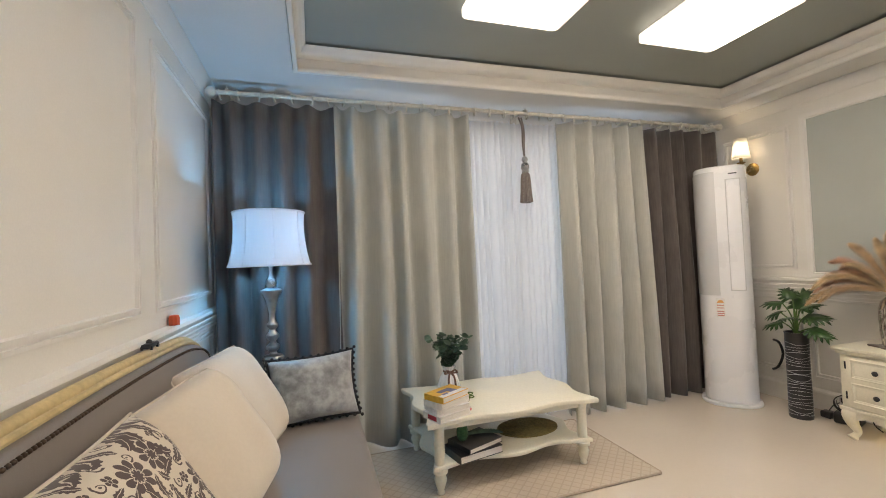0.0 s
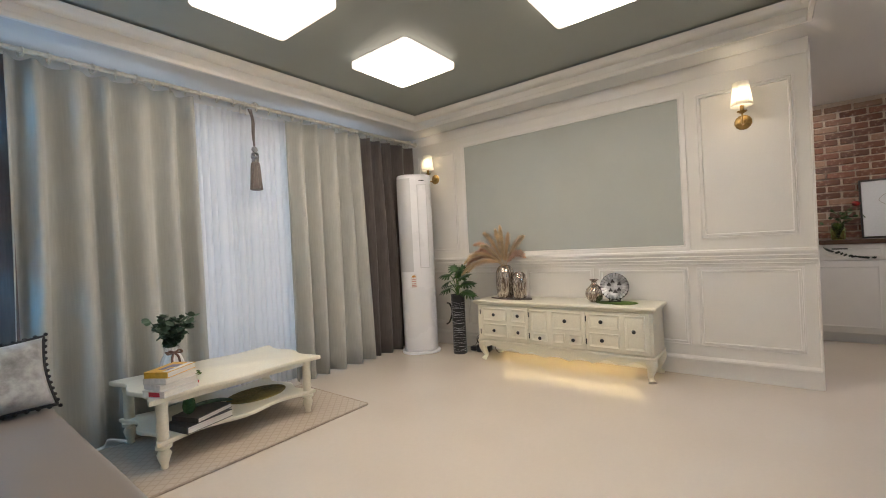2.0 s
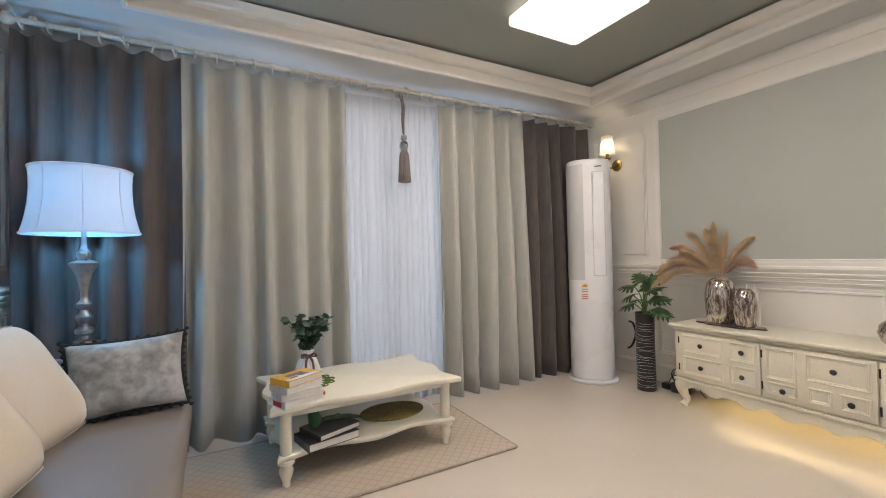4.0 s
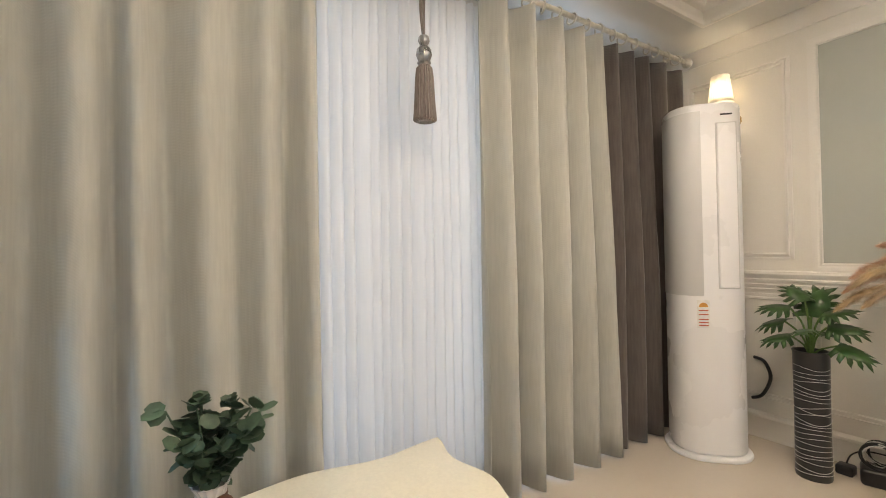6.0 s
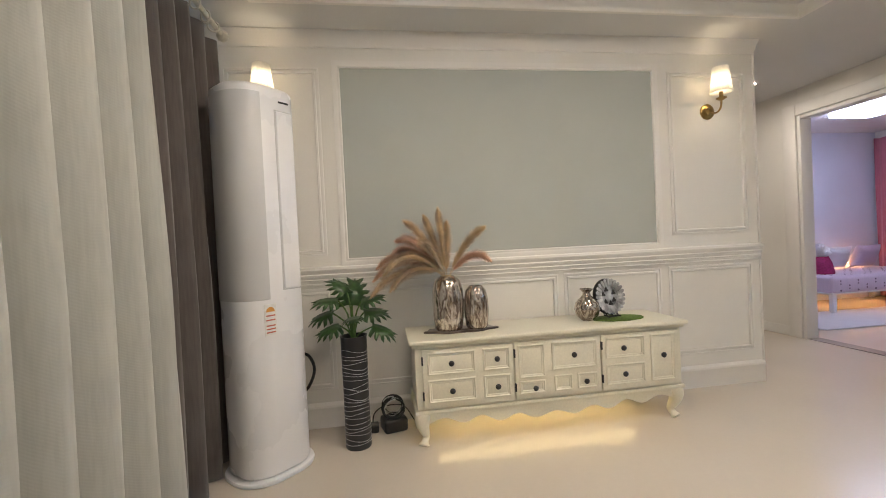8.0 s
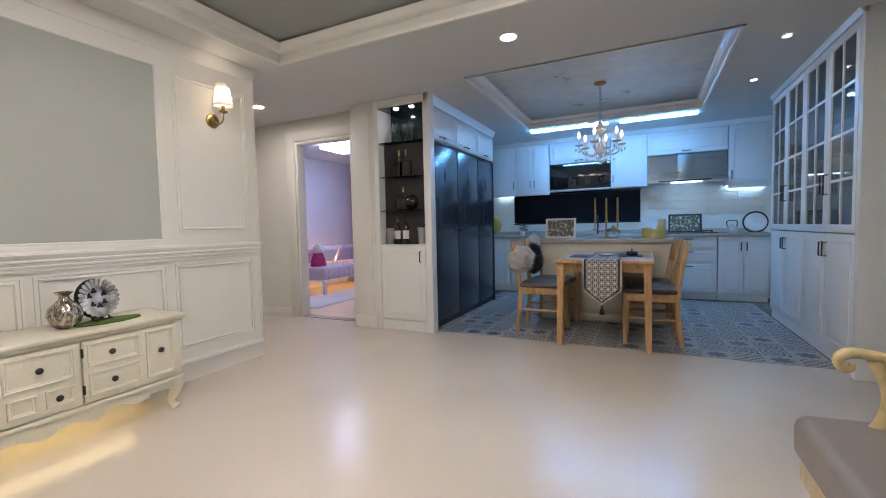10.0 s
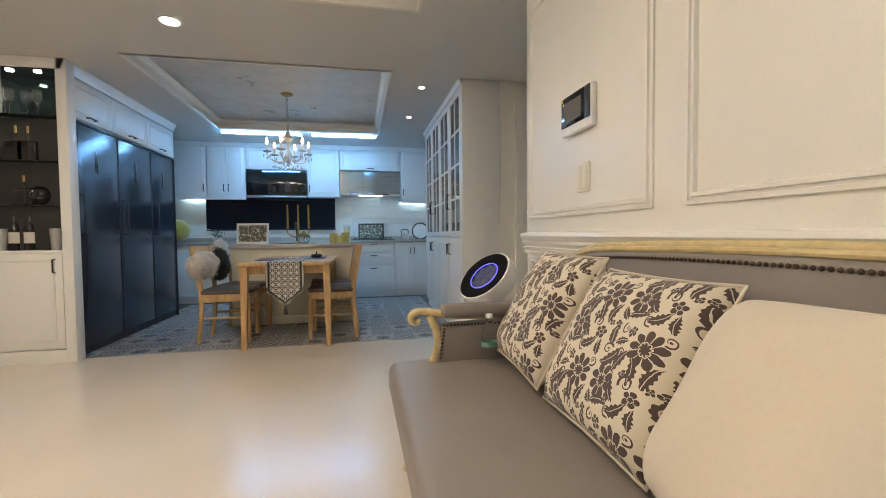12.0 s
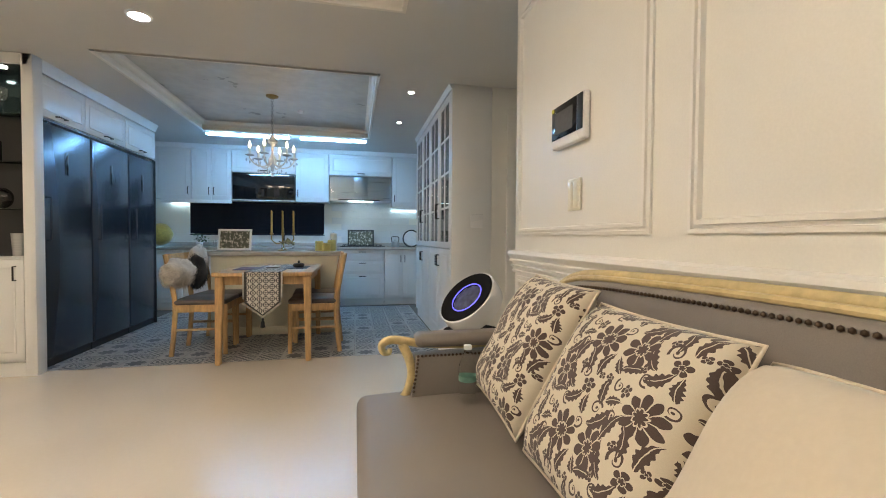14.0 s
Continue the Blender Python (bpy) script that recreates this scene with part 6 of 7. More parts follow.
part("glass", join(ball(0, 0, 0.078, 0.078, 20, 14), lathe([(0.02, 0.14), (0.016, 0.19), (0.02, 0.20), (0.0, 0.21)], 14)), DARKGLASS, flask)
for x in (3.465, 3.10):
    cupo = thing("tumbler", pose(x, -1.975, 0.861), "brushed grey metal tumbler", "cup", "metal tumblers")
    part("body", lathe([(0.0, 0.0), (0.032, 0.0), (0.042, 0.165), (0.039, 0.165), (0.030, 0.006), (0.0, 0.006)], 20), STEEL, cupo)
GLASSW = clear_glass("wine_glass", (0.95, 0.97, 0.97), 0.0)
for x, y in ((3.20, -2.0), (3.30, -2.04), (3.38, -1.99), (3.45, -2.05)):
    g = thing("wine_glass", pose(x, y, 1.8785), "clear stemmed wine glass", "glass", "wine glasses")
    part("bowl", lathe([(0.0, 0.0), (0.030, 0.001), (0.030, 0.003), (0.004, 0.006), (0.004, 0.085), (0.025, 0.11), (0.034, 0.15), (0.028, 0.20), (0.027, 0.20), (0.032, 0.15), (0.023, 0.113), (0.0, 0.09)], 18), GLASSW, g)

# ---- tall cabinet with glazed doors ----
TCX = -0.08
tall = thing("tall_cabinet", pose(-0.36, -2.82, 0), "white floor-to-ceiling cabinet with glazed lattice doors", "cabinet")
wpart("body", join(box(-0.555, TCX - 0.022, -3.83, -1.86, 0.0, 0.905), box(-0.555, -0.525, -3.83, -1.86, 0.906, 2.26), box(-0.525, TCX - 0.022, -3.83, -3.80, 0.906, 2.26), box(-0.525, TCX - 0.022, -1.89, -1.86, 0.906, 2.26), box(-0.525, TCX - 0.022, -3.80, -1.89, 2.20, 2.26)), CABINET, tall)
wpart("end_panel", box(-0.43, TCX, -1.858, -1.80, 0.0, SOFFIT - 0.003, 0.003), CABINET, tall)
for z in (1.25, 1.60, 1.92):
    wpart("shelf", box(-0.524, TCX - 0.06, -3.80, -1.89, z, z + 0.012), CABINET, tall)
TINT = clear_glass("cabinet_pane", (0.35, 0.38, 0.40), 0.03)
n = 4
for k in range(n):
    y1 = -1.862 - k * 0.4915
    y0 = y1 - 0.4875
    d = wpart("glazed_door", moulding(y0, y1, 0.925, 2.255, [(0, -0.02), (0.0, 0.0), (0.05, 0.0), (0.055, -0.006), (0.055, -0.02), (0, -0.02)], lambda u, v, h: (TCX + h, u, v)), CABINET, tall)
    wpart("pane", box(TCX - 0.014, TCX - 0.010, y0 + 0.054, y1 - 0.054, 0.979, 2.201), TINT, d, "dark reflecting glass pane")
    mid = (y0 + y1) / 2
    wpart("glazing_bar", box(TCX - 0.012, TCX - 0.001, mid - 0.009, mid + 0.009, 0.979, 2.201, 0.002), CABINET, d)
    for r in range(1, 4):
        zz = 0.979 + r * 1.222 / 4
        wpart("glazing_bar", join(box(TCX - 0.0125, TCX - 0.0015, y0 + 0.054, mid - 0.0095, zz - 0.009, zz + 0.009), box(TCX - 0.0125, TCX - 0.0015, mid + 0.0095, y1 - 0.054, zz - 0.009, zz + 0.009)), CABINET, d)
    hy = y0 + 0.03 if k % 2 == 0 else y1 - 0.03
    wpart("handle", tube([(TCX, hy, 1.20), (TCX + 0.026, hy, 1.20), (TCX + 0.026, hy, 1.34), (TCX, hy, 1.34)], 0.0055, 8), BLACK, d, "black bow handle")
    front_panel(("x", 1), tall, TCX - 0.019, TCX - 0.019, y0, y1, 0.10, 0.915, (hy, 0.80, False))
wpart("plinth", box(-0.525, TCX - 0.03, -3.83, -1.862, 0.0, 0.095), CABINET, tall)
wpart("cornice", run(-3.83, -1.80, [(2.262, TCX - 0.02), (2.262, TCX + 0.008), (2.28, TCX + 0.015), (2.298, TCX + 0.03), (2.298, TCX - 0.02)], AX["face_x"]), CABINET, tall)
sw2 = thing("light_switch", pose(-0.30, -1.80, 1.16), "white wall switch on the cabinet end", "switch")
part("plate", box(-0.055, 0.055, 0.001, 0.009, -0.058, 0.058, 0.004, 3), WHITEPLASTIC, sw2)
part("rocker", box(-0.040, 0.040, 0.0092, 0.012, -0.044, 0.044, 0.002), WHITEPLASTIC, sw2)

# hall behind the tall cabinet: a doorway to a cold-lit bathroom
wall_h = solid("wall_hall_south", join(box(-0.670, -0.432, -1.858, -1.80, 0, SOFFIT), box(-2.2, -1.37, -1.90, -1.80, 0, SOFFIT), box(-1.368, -0.672, -1.90, -1.80, 2.05, SOFFIT)), WALL, "white hall wall with a doorway", "wall")
door2 = thing("door_2", Matrix.Identity(4), "white doorway casing in the hall", "door frame", kind="structure")
part("casing", join(box(-0.675, -0.565, -1.799, -1.775, 0, 2.12, 0.005), box(-1.475, -1.365, -1.799, -1.775, 0, 2.12, 0.005), box(-1.364, -0.676, -1.799, -1.775, 2.045, 2.12, 0.005)), TRIM, door2)
solid("wall_bath_south", box(-2.2, -0.656, -3.6, -3.5, 0, SOFFIT), TILEWHITE, "pale tiled bathroom wall", "wall")
vanity = thing("vanity", pose(-1.45, -3.3, 0), "dark blue vanity unit with a white top", "vanity")
part("cabinet", box(-0.6, 0.6, -0.195, 0.2, 0.0, 0.95, 0.004), surface("navy_cabinet", (0.05, 0.08, 0.13), 0.4, vary=0.05), vanity)
part("top", box(-0.62, 0.62, -0.195, 0.22, 0.951, 0.99, 0.004), WHITEPLASTIC, vanity)
bl = thing("mirror_light", pose(-1.45, -3.455, 1.20), "cold white light strip over the vanity", "light strip")
BATH_GLOW = glow("bathroom_bar", (0.42, 0.70, 1.0), 11.0)
part("tube", box(-0.6, 0.6, -0.04, 0.0, 0.0, 0.05, 0.006), BATH_GLOW, bl)
bl2 = thing("ceiling_light", pose(-1.4, -3.05, SOFFIT), "cold white twin-bar ceiling light in the bathroom", "ceiling light")
for yy in (-0.10, 0.10):
    part("diffuser", box(-0.45, 0.45, yy - 0.03, yy + 0.03, -0.05, -0.002, 0.01), BATH_GLOW, bl2)
solid("bathroom_floor", box(-2.2, -0.905, -3.6, -2.008, -0.12, -0.008), GREYSTONE, "grey stone bathroom floor", "floor")

# ---- air circulator by the sofa ----
fan = thing("air_circulator", pose(0.185, -0.20, 0), "white round air circulator with a tilted black-faced head", "fan")
part("pedestal", lathe([(0.0, 0.0), (0.17, 0.0), (0.175, 0.02), (0.160, 0.10), (0.158, 0.50), (0.165, 0.56), (0.160, 0.585), (0.14, 0.592), (0.0, 0.575)], 36), WHITEPLASTIC, fan)
part("well", lathe([(0.0, 0.594), (0.135, 0.594), (0.138, 0.590), (0.0, 0.588)], 36), MATTEBLACK, fan)
hm = Matrix.Translation((0.005, 0.0, 0.715)) @ pose(0, 0, 0, 0, 0, 22) @ pose(0, 0, 0, 0, 46, 0)
part("head", moved(lathe([(0.0, -0.05), (0.11, -0.05), (0.140, -0.035), (0.148, 0.0), (0.148, 0.040), (0.146, 0.050), (0.140, 0.052)], 40, cap=False), hm), WHITEPLASTIC, fan)
part("ring_face", moved(lathe([(0.140, 0.050), (0.134, 0.055), (0.078, 0.046), (0.074, 0.040)], 40, cap=False), hm), MATTEBLACK, fan, "black face ring")
part("blade_disc", moved(lathe([(0.0, 0.046), (0.02, 0.044), (0.076, 0.038), (0.076, 0.03), (0.0, 0.03)], 40, ripple=10, depth=0.06), hm), surface("blue_grey_blades", (0.10, 0.11, 0.18), 0.5, 0.2, vary=0.25, grain=25, stain=20), fan, "bluish fan disc")
# thin emissive ring stands in for small blue highlights on the disc
part("blue_highlight", moved(tube([(0.078 * math.cos(a), 0.078 * math.sin(a), 0.047) for a in [2 * math.pi * i / 40 for i in range(40)]], 0.0025, 6, True), hm), glow("blue_ring", (0.12, 0.12, 1.0), 1.5), fan, "small blue highlights of the disc, put in as a glowing ring")

# ---- dining set ----
table = thing("dining_table", pose(1.425, -2.42, 0), "light oak dining table with splayed legs", "dining table")
part("tabletop", box(-0.375, 0.375, -0.54, 0.53, 0.70, 0.732, 0.006, 3), OAK, table)
part("apron", join(box(-0.31, 0.31, 0.44, 0.462, 0.63, 0.70), box(-0.31, 0.31, -0.472, -0.45, 0.63, 0.70), box(-0.335, -0.313, -0.45, 0.44, 0.63, 0.70), box(0.313, 0.335, -0.45, 0.44, 0.63, 0.70)), OAK, table)
for sx in (-1, 1):
    for sy in (-1, 1):
        top = [(sx * 0.30, sy * 0.43), (sx * 0.36, sy * 0.43), (sx * 0.36, sy * 0.50), (sx * 0.30, sy * 0.50)]
        bm = bmesh.new()
        lo = [bm.verts.new((sx * 0.34 + (x - sx * 0.33) * 0.68, sy * 0.485 + (y - sy * 0.465) * 0.68, 0.0)) for x, y in top]
        hi = [bm.verts.new((x, y, 0.70)) for x, y in top]
        bm.faces.new(lo[::-1]), bm.faces.new(hi)
        for i in range(4):
            bm.faces.new((lo[i], lo[(i + 1) % 4], hi[(i + 1) % 4], hi[i]))
        bmesh.ops.recalc_face_normals(bm, faces=bm.faces[:])
        bmesh.ops.bevel(bm, geom=bm.edges[:], offset=0.006, segments=2, affect="EDGES")
        part("leg", bm, OAK, table)

chair = thing("dining_chair", pose(1.07, -2.37, 0), "light oak dining chair with a grey-brown padded seat", "dining chair", "chairs round the table")
part("seat", box(-0.21, 0.21, -0.205, 0.205, 0.432, 0.475, 0.016, 3), surface("brown_leather_seat", (0.10, 0.075, 0.065), 0.4, vary=0.06, grain=300, bump=0.2), chair, "padded brown leather seat")
part("seat_frame", join(box(-0.205, 0.205, 0.178, 0.20, 0.37, 0.432, 0.003), box(-0.205, 0.205, -0.20, -0.178, 0.37, 0.432, 0.003), box(0.18, 0.203, -0.178, 0.178, 0.37, 0.432, 0.003), box(-0.203, -0.18, -0.178, 0.178, 0.37, 0.432, 0.003)), OAK, chair)
for s in (-1, 1):
    part("back_leg", tube(smooth_path([(-0.225, s * 0.185, 0.0), (-0.20, s * 0.185, 0.25), (-0.195, s * 0.185, 0.45), (-0.225, s * 0.185, 0.65), (-0.265, s * 0.185, 0.86)], 4), 0.021, 8), OAK, chair)
    part("front_leg", tube([(0.19, s * 0.182, 0.43), (0.195, s * 0.184, 0.0)], [0.024, 0.017], 8), OAK, chair)
    part("stretcher", tube([(-0.205, s * 0.185, 0.22), (0.19, s * 0.184, 0.22)], 0.011, 8), OAK, chair)
part("backrest", moved(box(-0.012, 0.012, -0.20, 0.20, -0.10, 0.10, 0.008, 3), Matrix.Translation((-0.245, 0, 0.765)) @ pose(0, 0, 0, 0, -11, 0)), OAK, chair, "curved oak back panel")
copy_thing(chair, pose(2.00, -2.45, 0, 0, 0, 180))
copy_thing(chair, pose(1.98, -2.80, 0, 0, 0, 172))
copy_thing(chair, pose(1.10, -2.79, 0, 0, 0, 4))
FUR = surface("sheepskin", (0.60, 0.55, 0.48), 0.95, vary=0.12, grain=90, stain=10, bump=1.0, sheen=0.8)
DARKFUR = surface("dark_throw", (0.02, 0.022, 0.028), 0.9, vary=0.2, grain=70, bump=0.8, sheen=0.5)
def furry(name, m, w, d, h, mat, label, seed):
    o = thing(name, m, label, "throw")
    bm = bmesh.new()
    bmesh.ops.create_icosphere(bm, subdivisions=4, radius=1.0)
    r = random.Random(seed)
    for v in bm.verts:
        n = noise.noise(v.co * 2.2 + Vector((seed, 0, 0))) * 0.18 + noise.noise(v.co * 9.0) * 0.06
        v.co = Vector((v.co.x * w, v.co.y * d, v.co.z * h)) * (1 + n)
    hair = bmesh.new()
    for v in list(bm.verts):
        for _ in range(2):
            q = v.co + Vector((r.gauss(0, 0.006), r.gauss(0, 0.006), r.gauss(0, 0.006)))
            e = q + v.co.normalized() * r.uniform(0.010, 0.024) + Vector((0, 0, -0.008))
            hair.faces.new([hair.verts.new(c) for c in (q + Vector((0.003, 0, 0)), q - Vector((0.003, 0.002, 0)), e)])
    part("fleece", join(bm, hair), mat, o, smooth=180)
furry("sheepskin_throw", pose(2.205, -2.36, 0.70), 0.110, 0.225, 0.125, FUR, "cream sheepskin throw over a chair back", 1)
furry("dark_throw", pose(2.150, -2.625, 0.685), 0.090, 0.060, 0.145, DARKFUR, "dark furry throw over a chair back", 5)
furry("sheepskin_throw", pose(2.205, -2.84, 0.79), 0.065, 0.19, 0.14, FUR, "cream sheepskin throw over the farther chair back", 9)

def runner_material():
    m, nt, b = start("table_runner_cloth")
    x, y, z = xyz(nt, coords(nt))
    s = calc(nt, "SUBTRACT", y, z)
    cell = lambda q, f: calc(nt, "SUBTRACT", calc(nt, "PINGPONG", calc(nt, "MULTIPLY", q, f), 0.5), 0.25)
    a, c = cell(x, 10.5), cell(s, 10.5)
    r = calc(nt, "SQRT", calc(nt, "ADD", calc(nt, "MULTIPLY", a, a), calc(nt, "MULTIPLY", c, c)))
    ringp = calc(nt, "COMPARE", r, 0.19, 0.035)
    dot = calc(nt, "LESS_THAN", r, 0.065)
    cross = calc(nt, "MULTIPLY", calc(nt, "LESS_THAN", calc(nt, "MINIMUM", calc(nt, "ABSOLUTE", a), calc(nt, "ABSOLUTE", c)), 0.022), calc(nt, "GREATER_THAN", r, 0.10))
    pat = calc(nt, "MAXIMUM", calc(nt, "MAXIMUM", ringp, dot), cross)
    n = noise_of(nt, coords(nt), 300, 2.0)
    nt.links.new(blend(nt, pat, blend(nt, n, (0.50, 0.47, 0.43), (0.65, 0.62, 0.57)), (0.035, 0.033, 0.04)), b.inputs["Base Color"])
    b.inputs["Roughness"].default_value = 0.85
    return m
runner = thing("table_runner", pose(1.425, -1.885, 0.7325), "black and white patterned table runner with tassel", "table runner")
RW, DROP = 0.135, 0.235
part("cloth", join(box(-RW, RW, -0.95, 0.006, 0.0, 0.003), box(-RW, RW, 0.003, 0.006, -DROP, 0.0), moved(prism([(-RW, 0), (0, -0.11), (RW, 0)], 0.003, 0.006), Matrix(((1, 0, 0, 0), (0, 0, 1, 0), (0, 1, 0, -DROP), (0, 0, 0, 1))))), runner_material(), runner)
for s in (-1, 1):
    part("border", join(box(s * RW - 0.013 * (s > 0), s * RW + 0.013 * (s < 0), -0.95, 0.004, 0.0032, 0.0045), box(s * RW - 0.013 * (s > 0), s * RW + 0.013 * (s < 0), 0.0062, 0.0075, -DROP, 0.004), tube([(s * (RW - 0.006), 0.0066, -DROP), (0.0, 0.0066, -DROP - 0.103)], 0.007, 4)), BLACK, runner, "black border band")
lace = bmesh.new()
for s in (-1, 1):
    for k in range(16):
        bmesh.ops.create_icosphere(lace, subdivisions=1, radius=0.008, matrix=Matrix.Translation((s * (RW + 0.008), 0.005, -0.006 - k * 0.013)))
    for k in range(11):
        t = k / 10
        bmesh.ops.create_icosphere(lace, subdivisions=1, radius=0.008, matrix=Matrix.Translation((s * (RW + 0.005) * (1 - t), 0.005, -DROP - 0.012 - 0.11 * t)))
tagged(part("lace_edge", lace, surface("lace", (0.62, 0.60, 0.56), 0.9, vary=0.1), runner, "cream lace edge"), kind="stuff")
part("tassel", join(ball(0, 0.006, -DROP - 0.135, 0.010), lathe([(0.007, -DROP - 0.14), (0.014, -DROP - 0.16), (0.020, -DROP - 0.20), (0.0, -DROP - 0.20)], 16, 0, 0.006)), BLACK, runner, "black tassel")
for x, y, mat, lab in ((1.62, -2.30, surface("plum_mat", (0.10, 0.04, 0.08), 0.6, vary=0.1), "dark plum place mat on the table"), (1.23, -2.40, BLACK, "dark woven place mat on the table")):
    pm = thing("place_mat", pose(x, y, 0.7325), lab, "place mat")
    part("mat", prism(rounded(0.20, 0.34, 0.02), 0.0, 0.004, 0.001), mat, pm)
dish = thing("plate", pose(1.43, -2.33, 0.7365), "small white dish on the runner", "plate")
part("dish", lathe([(0.0, 0.0), (0.04, 0.0), (0.07, 0.014), (0.068, 0.016), (0.04, 0.005), (0.0, 0.004)], 24), WHITEPLASTIC, dish)
bag = thing("pouch", pose(1.22, -2.42, 0.7370), "small black pouch lying on a place mat", "pouch")
part("body", prism([(0.05 * math.cos(a), 0.07 * math.sin(a)) for a in [2 * math.pi * i / 20 for i in range(20)]], 0.0, 0.035, 0.014, 3), BLACK, bag)
part("strap", tube(smooth_path([(0, -0.04, 0.03), (0, -0.03, 0.055), (0, 0.03, 0.055), (0, 0.04, 0.03)]), 0.005, 6), BLACK, bag)

# on the peninsula
PZ = 0.8625
def picture(x, y, z, w, h, tilt, label, frame_mat, stand=True):
    p = thing("framed_picture", Matrix.Translation((x, y, z)) @ pose(0, 0, 0, tilt, 0, 0), label, "picture")
    part("frame", moulding(-w / 2, w / 2, 0.0, h, [(0, -0.012), (0, 0.004), (0.008, 0.008), (0.020, 0.006), (0.022, 0.0), (0.022, -0.012), (0, -0.012)], lambda u, v, hh: (u, hh, v)), frame_mat, p)
    m, nt, b = start("blossom_print")
    nn = noise_of(nt, coords(nt), 26, 5.0, 0.65)
    nt.links.new(blend(nt, steps(nt, nn, 0.5, 0.62), (0.10, 0.10, 0.07), (0.62, 0.58, 0.50)), b.inputs["Base Color"])
    part("print", box(-w / 2 + 0.02, w / 2 - 0.02, -0.010, -0.002, 0.02, h - 0.02), m, p, "print of pale blossoms")
picture(2.0, -3.30, PZ + 0.003, 0.34, 0.235, 12, "framed blossom print leaning on the peninsula", WHITEPLASTIC)
can = thing("candelabrum", pose(1.50, -3.30, PZ), "brass three-arm candelabrum with gold candles", "candelabrum")
part("stem", lathe([(0.0, 0.0), (0.055, 0.0), (0.055, 0.008), (0.02, 0.02), (0.009, 0.04), (0.014, 0.08), (0.008, 0.12), (0.012, 0.19), (0.0, 0.20)], 20), BRASS, can)
for s in (-1, 0, 1):
    x = s * 0.115
    part("arm", tube(smooth_path([(0, 0, 0.10), (x * 0.5, 0, 0.075), (x, 0, 0.12), (x, 0, 0.17)]) if s else [(0, 0, 0.16), (0, 0, 0.20)], 0.006, 7), BRASS, can)
    part("cup", lathe([(0.0, 0.17), (0.016, 0.175), (0.020, 0.19), (0.012, 0.192), (0.012, 0.21), (0.0, 0.21)], 14, x, 0), BRASS, can)
    part("candle", lathe([(0.0, 0.20), (0.011, 0.20), (0.009, 0.44), (0.0, 0.445)], 12, x, 0), surface("gold_candle", (0.45, 0.30, 0.07), 0.4, vary=0.05), can, "gold taper candle")
bowl = thing("flower_bowl", pose(1.42, -3.12, PZ), "glass bowl of small pale dried flowers", "flowers")
part("bowl", lathe([(0.0, 0.0), (0.04, 0.0), (0.065, 0.05), (0.06, 0.09), (0.058, 0.09), (0.062, 0.05), (0.038, 0.004), (0.0, 0.004)], 20), GLASSW, bowl)
fb = bmesh.new()
fr = random.Random(3)
for k in range(90):
    a, rr = fr.uniform(0, 6.28), fr.uniform(0, 0.075)
    bmesh.ops.create_icosphere(fb, subdivisions=1, radius=fr.uniform(0.006, 0.012), matrix=Matrix.Translation((rr * math.cos(a), rr * math.sin(a), 0.07 + 0.05 * (1 - rr / 0.08) + fr.uniform(-0.01, 0.015))))
tagged(part("flowers", fb, surface("dried_flowers", (0.45, 0.38, 0.18), 0.9, vary=0.3, grain=30), bowl, smooth=180), kind="stuff")
WAX = surface("yellow_wax", (0.72, 0.62, 0.22), 0.5, vary=0.05)
WAXW = surface("white_wax", (0.78, 0.76, 0.66), 0.5, vary=0.04)
for x, y, r, h, m, lab in ((1.10, -3.20, 0.045, 0.11, WAX, "short yellow pillar candle on the peninsula"), (1.02, -3.14, 0.05, 0.085, WAX, "low yellow pillar candle on the peninsula"), (0.97, -3.26, 0.045, 0.12, WAX, "yellow pillar candle on the peninsula"), (0.955, -3.40, 0.04, 0.20, WAXW, "tall white pillar candle on the peninsula")):
    c = thing("candle", pose(x, y, PZ), lab, "candle", "pillar candles")
    part("wax", lathe([(0.0, 0.0), (r, 0.0), (r, h - 0.006), (r - 0.006, h), (r * 0.6, h - 0.008), (0.0, h - 0.010)], 20), m, c)
    part("wick", tube([(0, 0, h - 0.012), (0.001, 0, h + 0.008)], 0.0015, 5), BLACK, c)

# on the worktop
CZ = 0.8725
picture(0.62, -4.98, CZ + 0.003, 0.40, 0.26, 10, "dark blossom picture leaning behind the hob", BLACK)
hob = thing("gas_hob", pose(0.60, -4.82, CZ), "black gas hob with iron grates", "hob")
part("plate", box(-0.33, 0.33, -0.14, 0.15, 0.0, 0.012, 0.004), BLACKPLASTIC, hob)
for x in (-0.19, 0.19):
    part("grate", join(*[tube([(x + 0.10 * math.cos(a), 0.10 * math.sin(a), 0.03), (x - 0.10 * math.cos(a), -0.10 * math.sin(a), 0.03)], 0.006, 6) for a in (0.3, 1.35, 2.4)], *[tube([(x + 0.10 * math.cos(a), 0.10 * math.sin(a), 0.012), (x + 0.10 * math.cos(a), 0.10 * math.sin(a), 0.034)], 0.006, 6) for a in (0.3, 1.35, 2.4, 3.44, 4.49, 5.54)]), BLACK, hob)
rack = thing("plate_rack", pose(-0.16, -4.90, CZ), "white plate standing in a black wire rack", "plate")
part("plate", moved(lathe([(0.0, 0.0), (0.07, 0.0), (0.115, 0.016), (0.113, 0.019), (0.068, 0.005), (0.0, 0.004)], 32), Matrix.Translation((0, 0, 0.13)) @ pose(0, 0, 0, -80, 0, 0)), WHITEPLASTIC, rack)
part("rack", tube([(0.13 * math.cos(a), -0.03, 0.13 + 0.13 * math.sin(a)) for a in [2 * math.pi * i / 28 for i in range(28)]], 0.010, 6, True), BLACK, rack, "black wire ring")
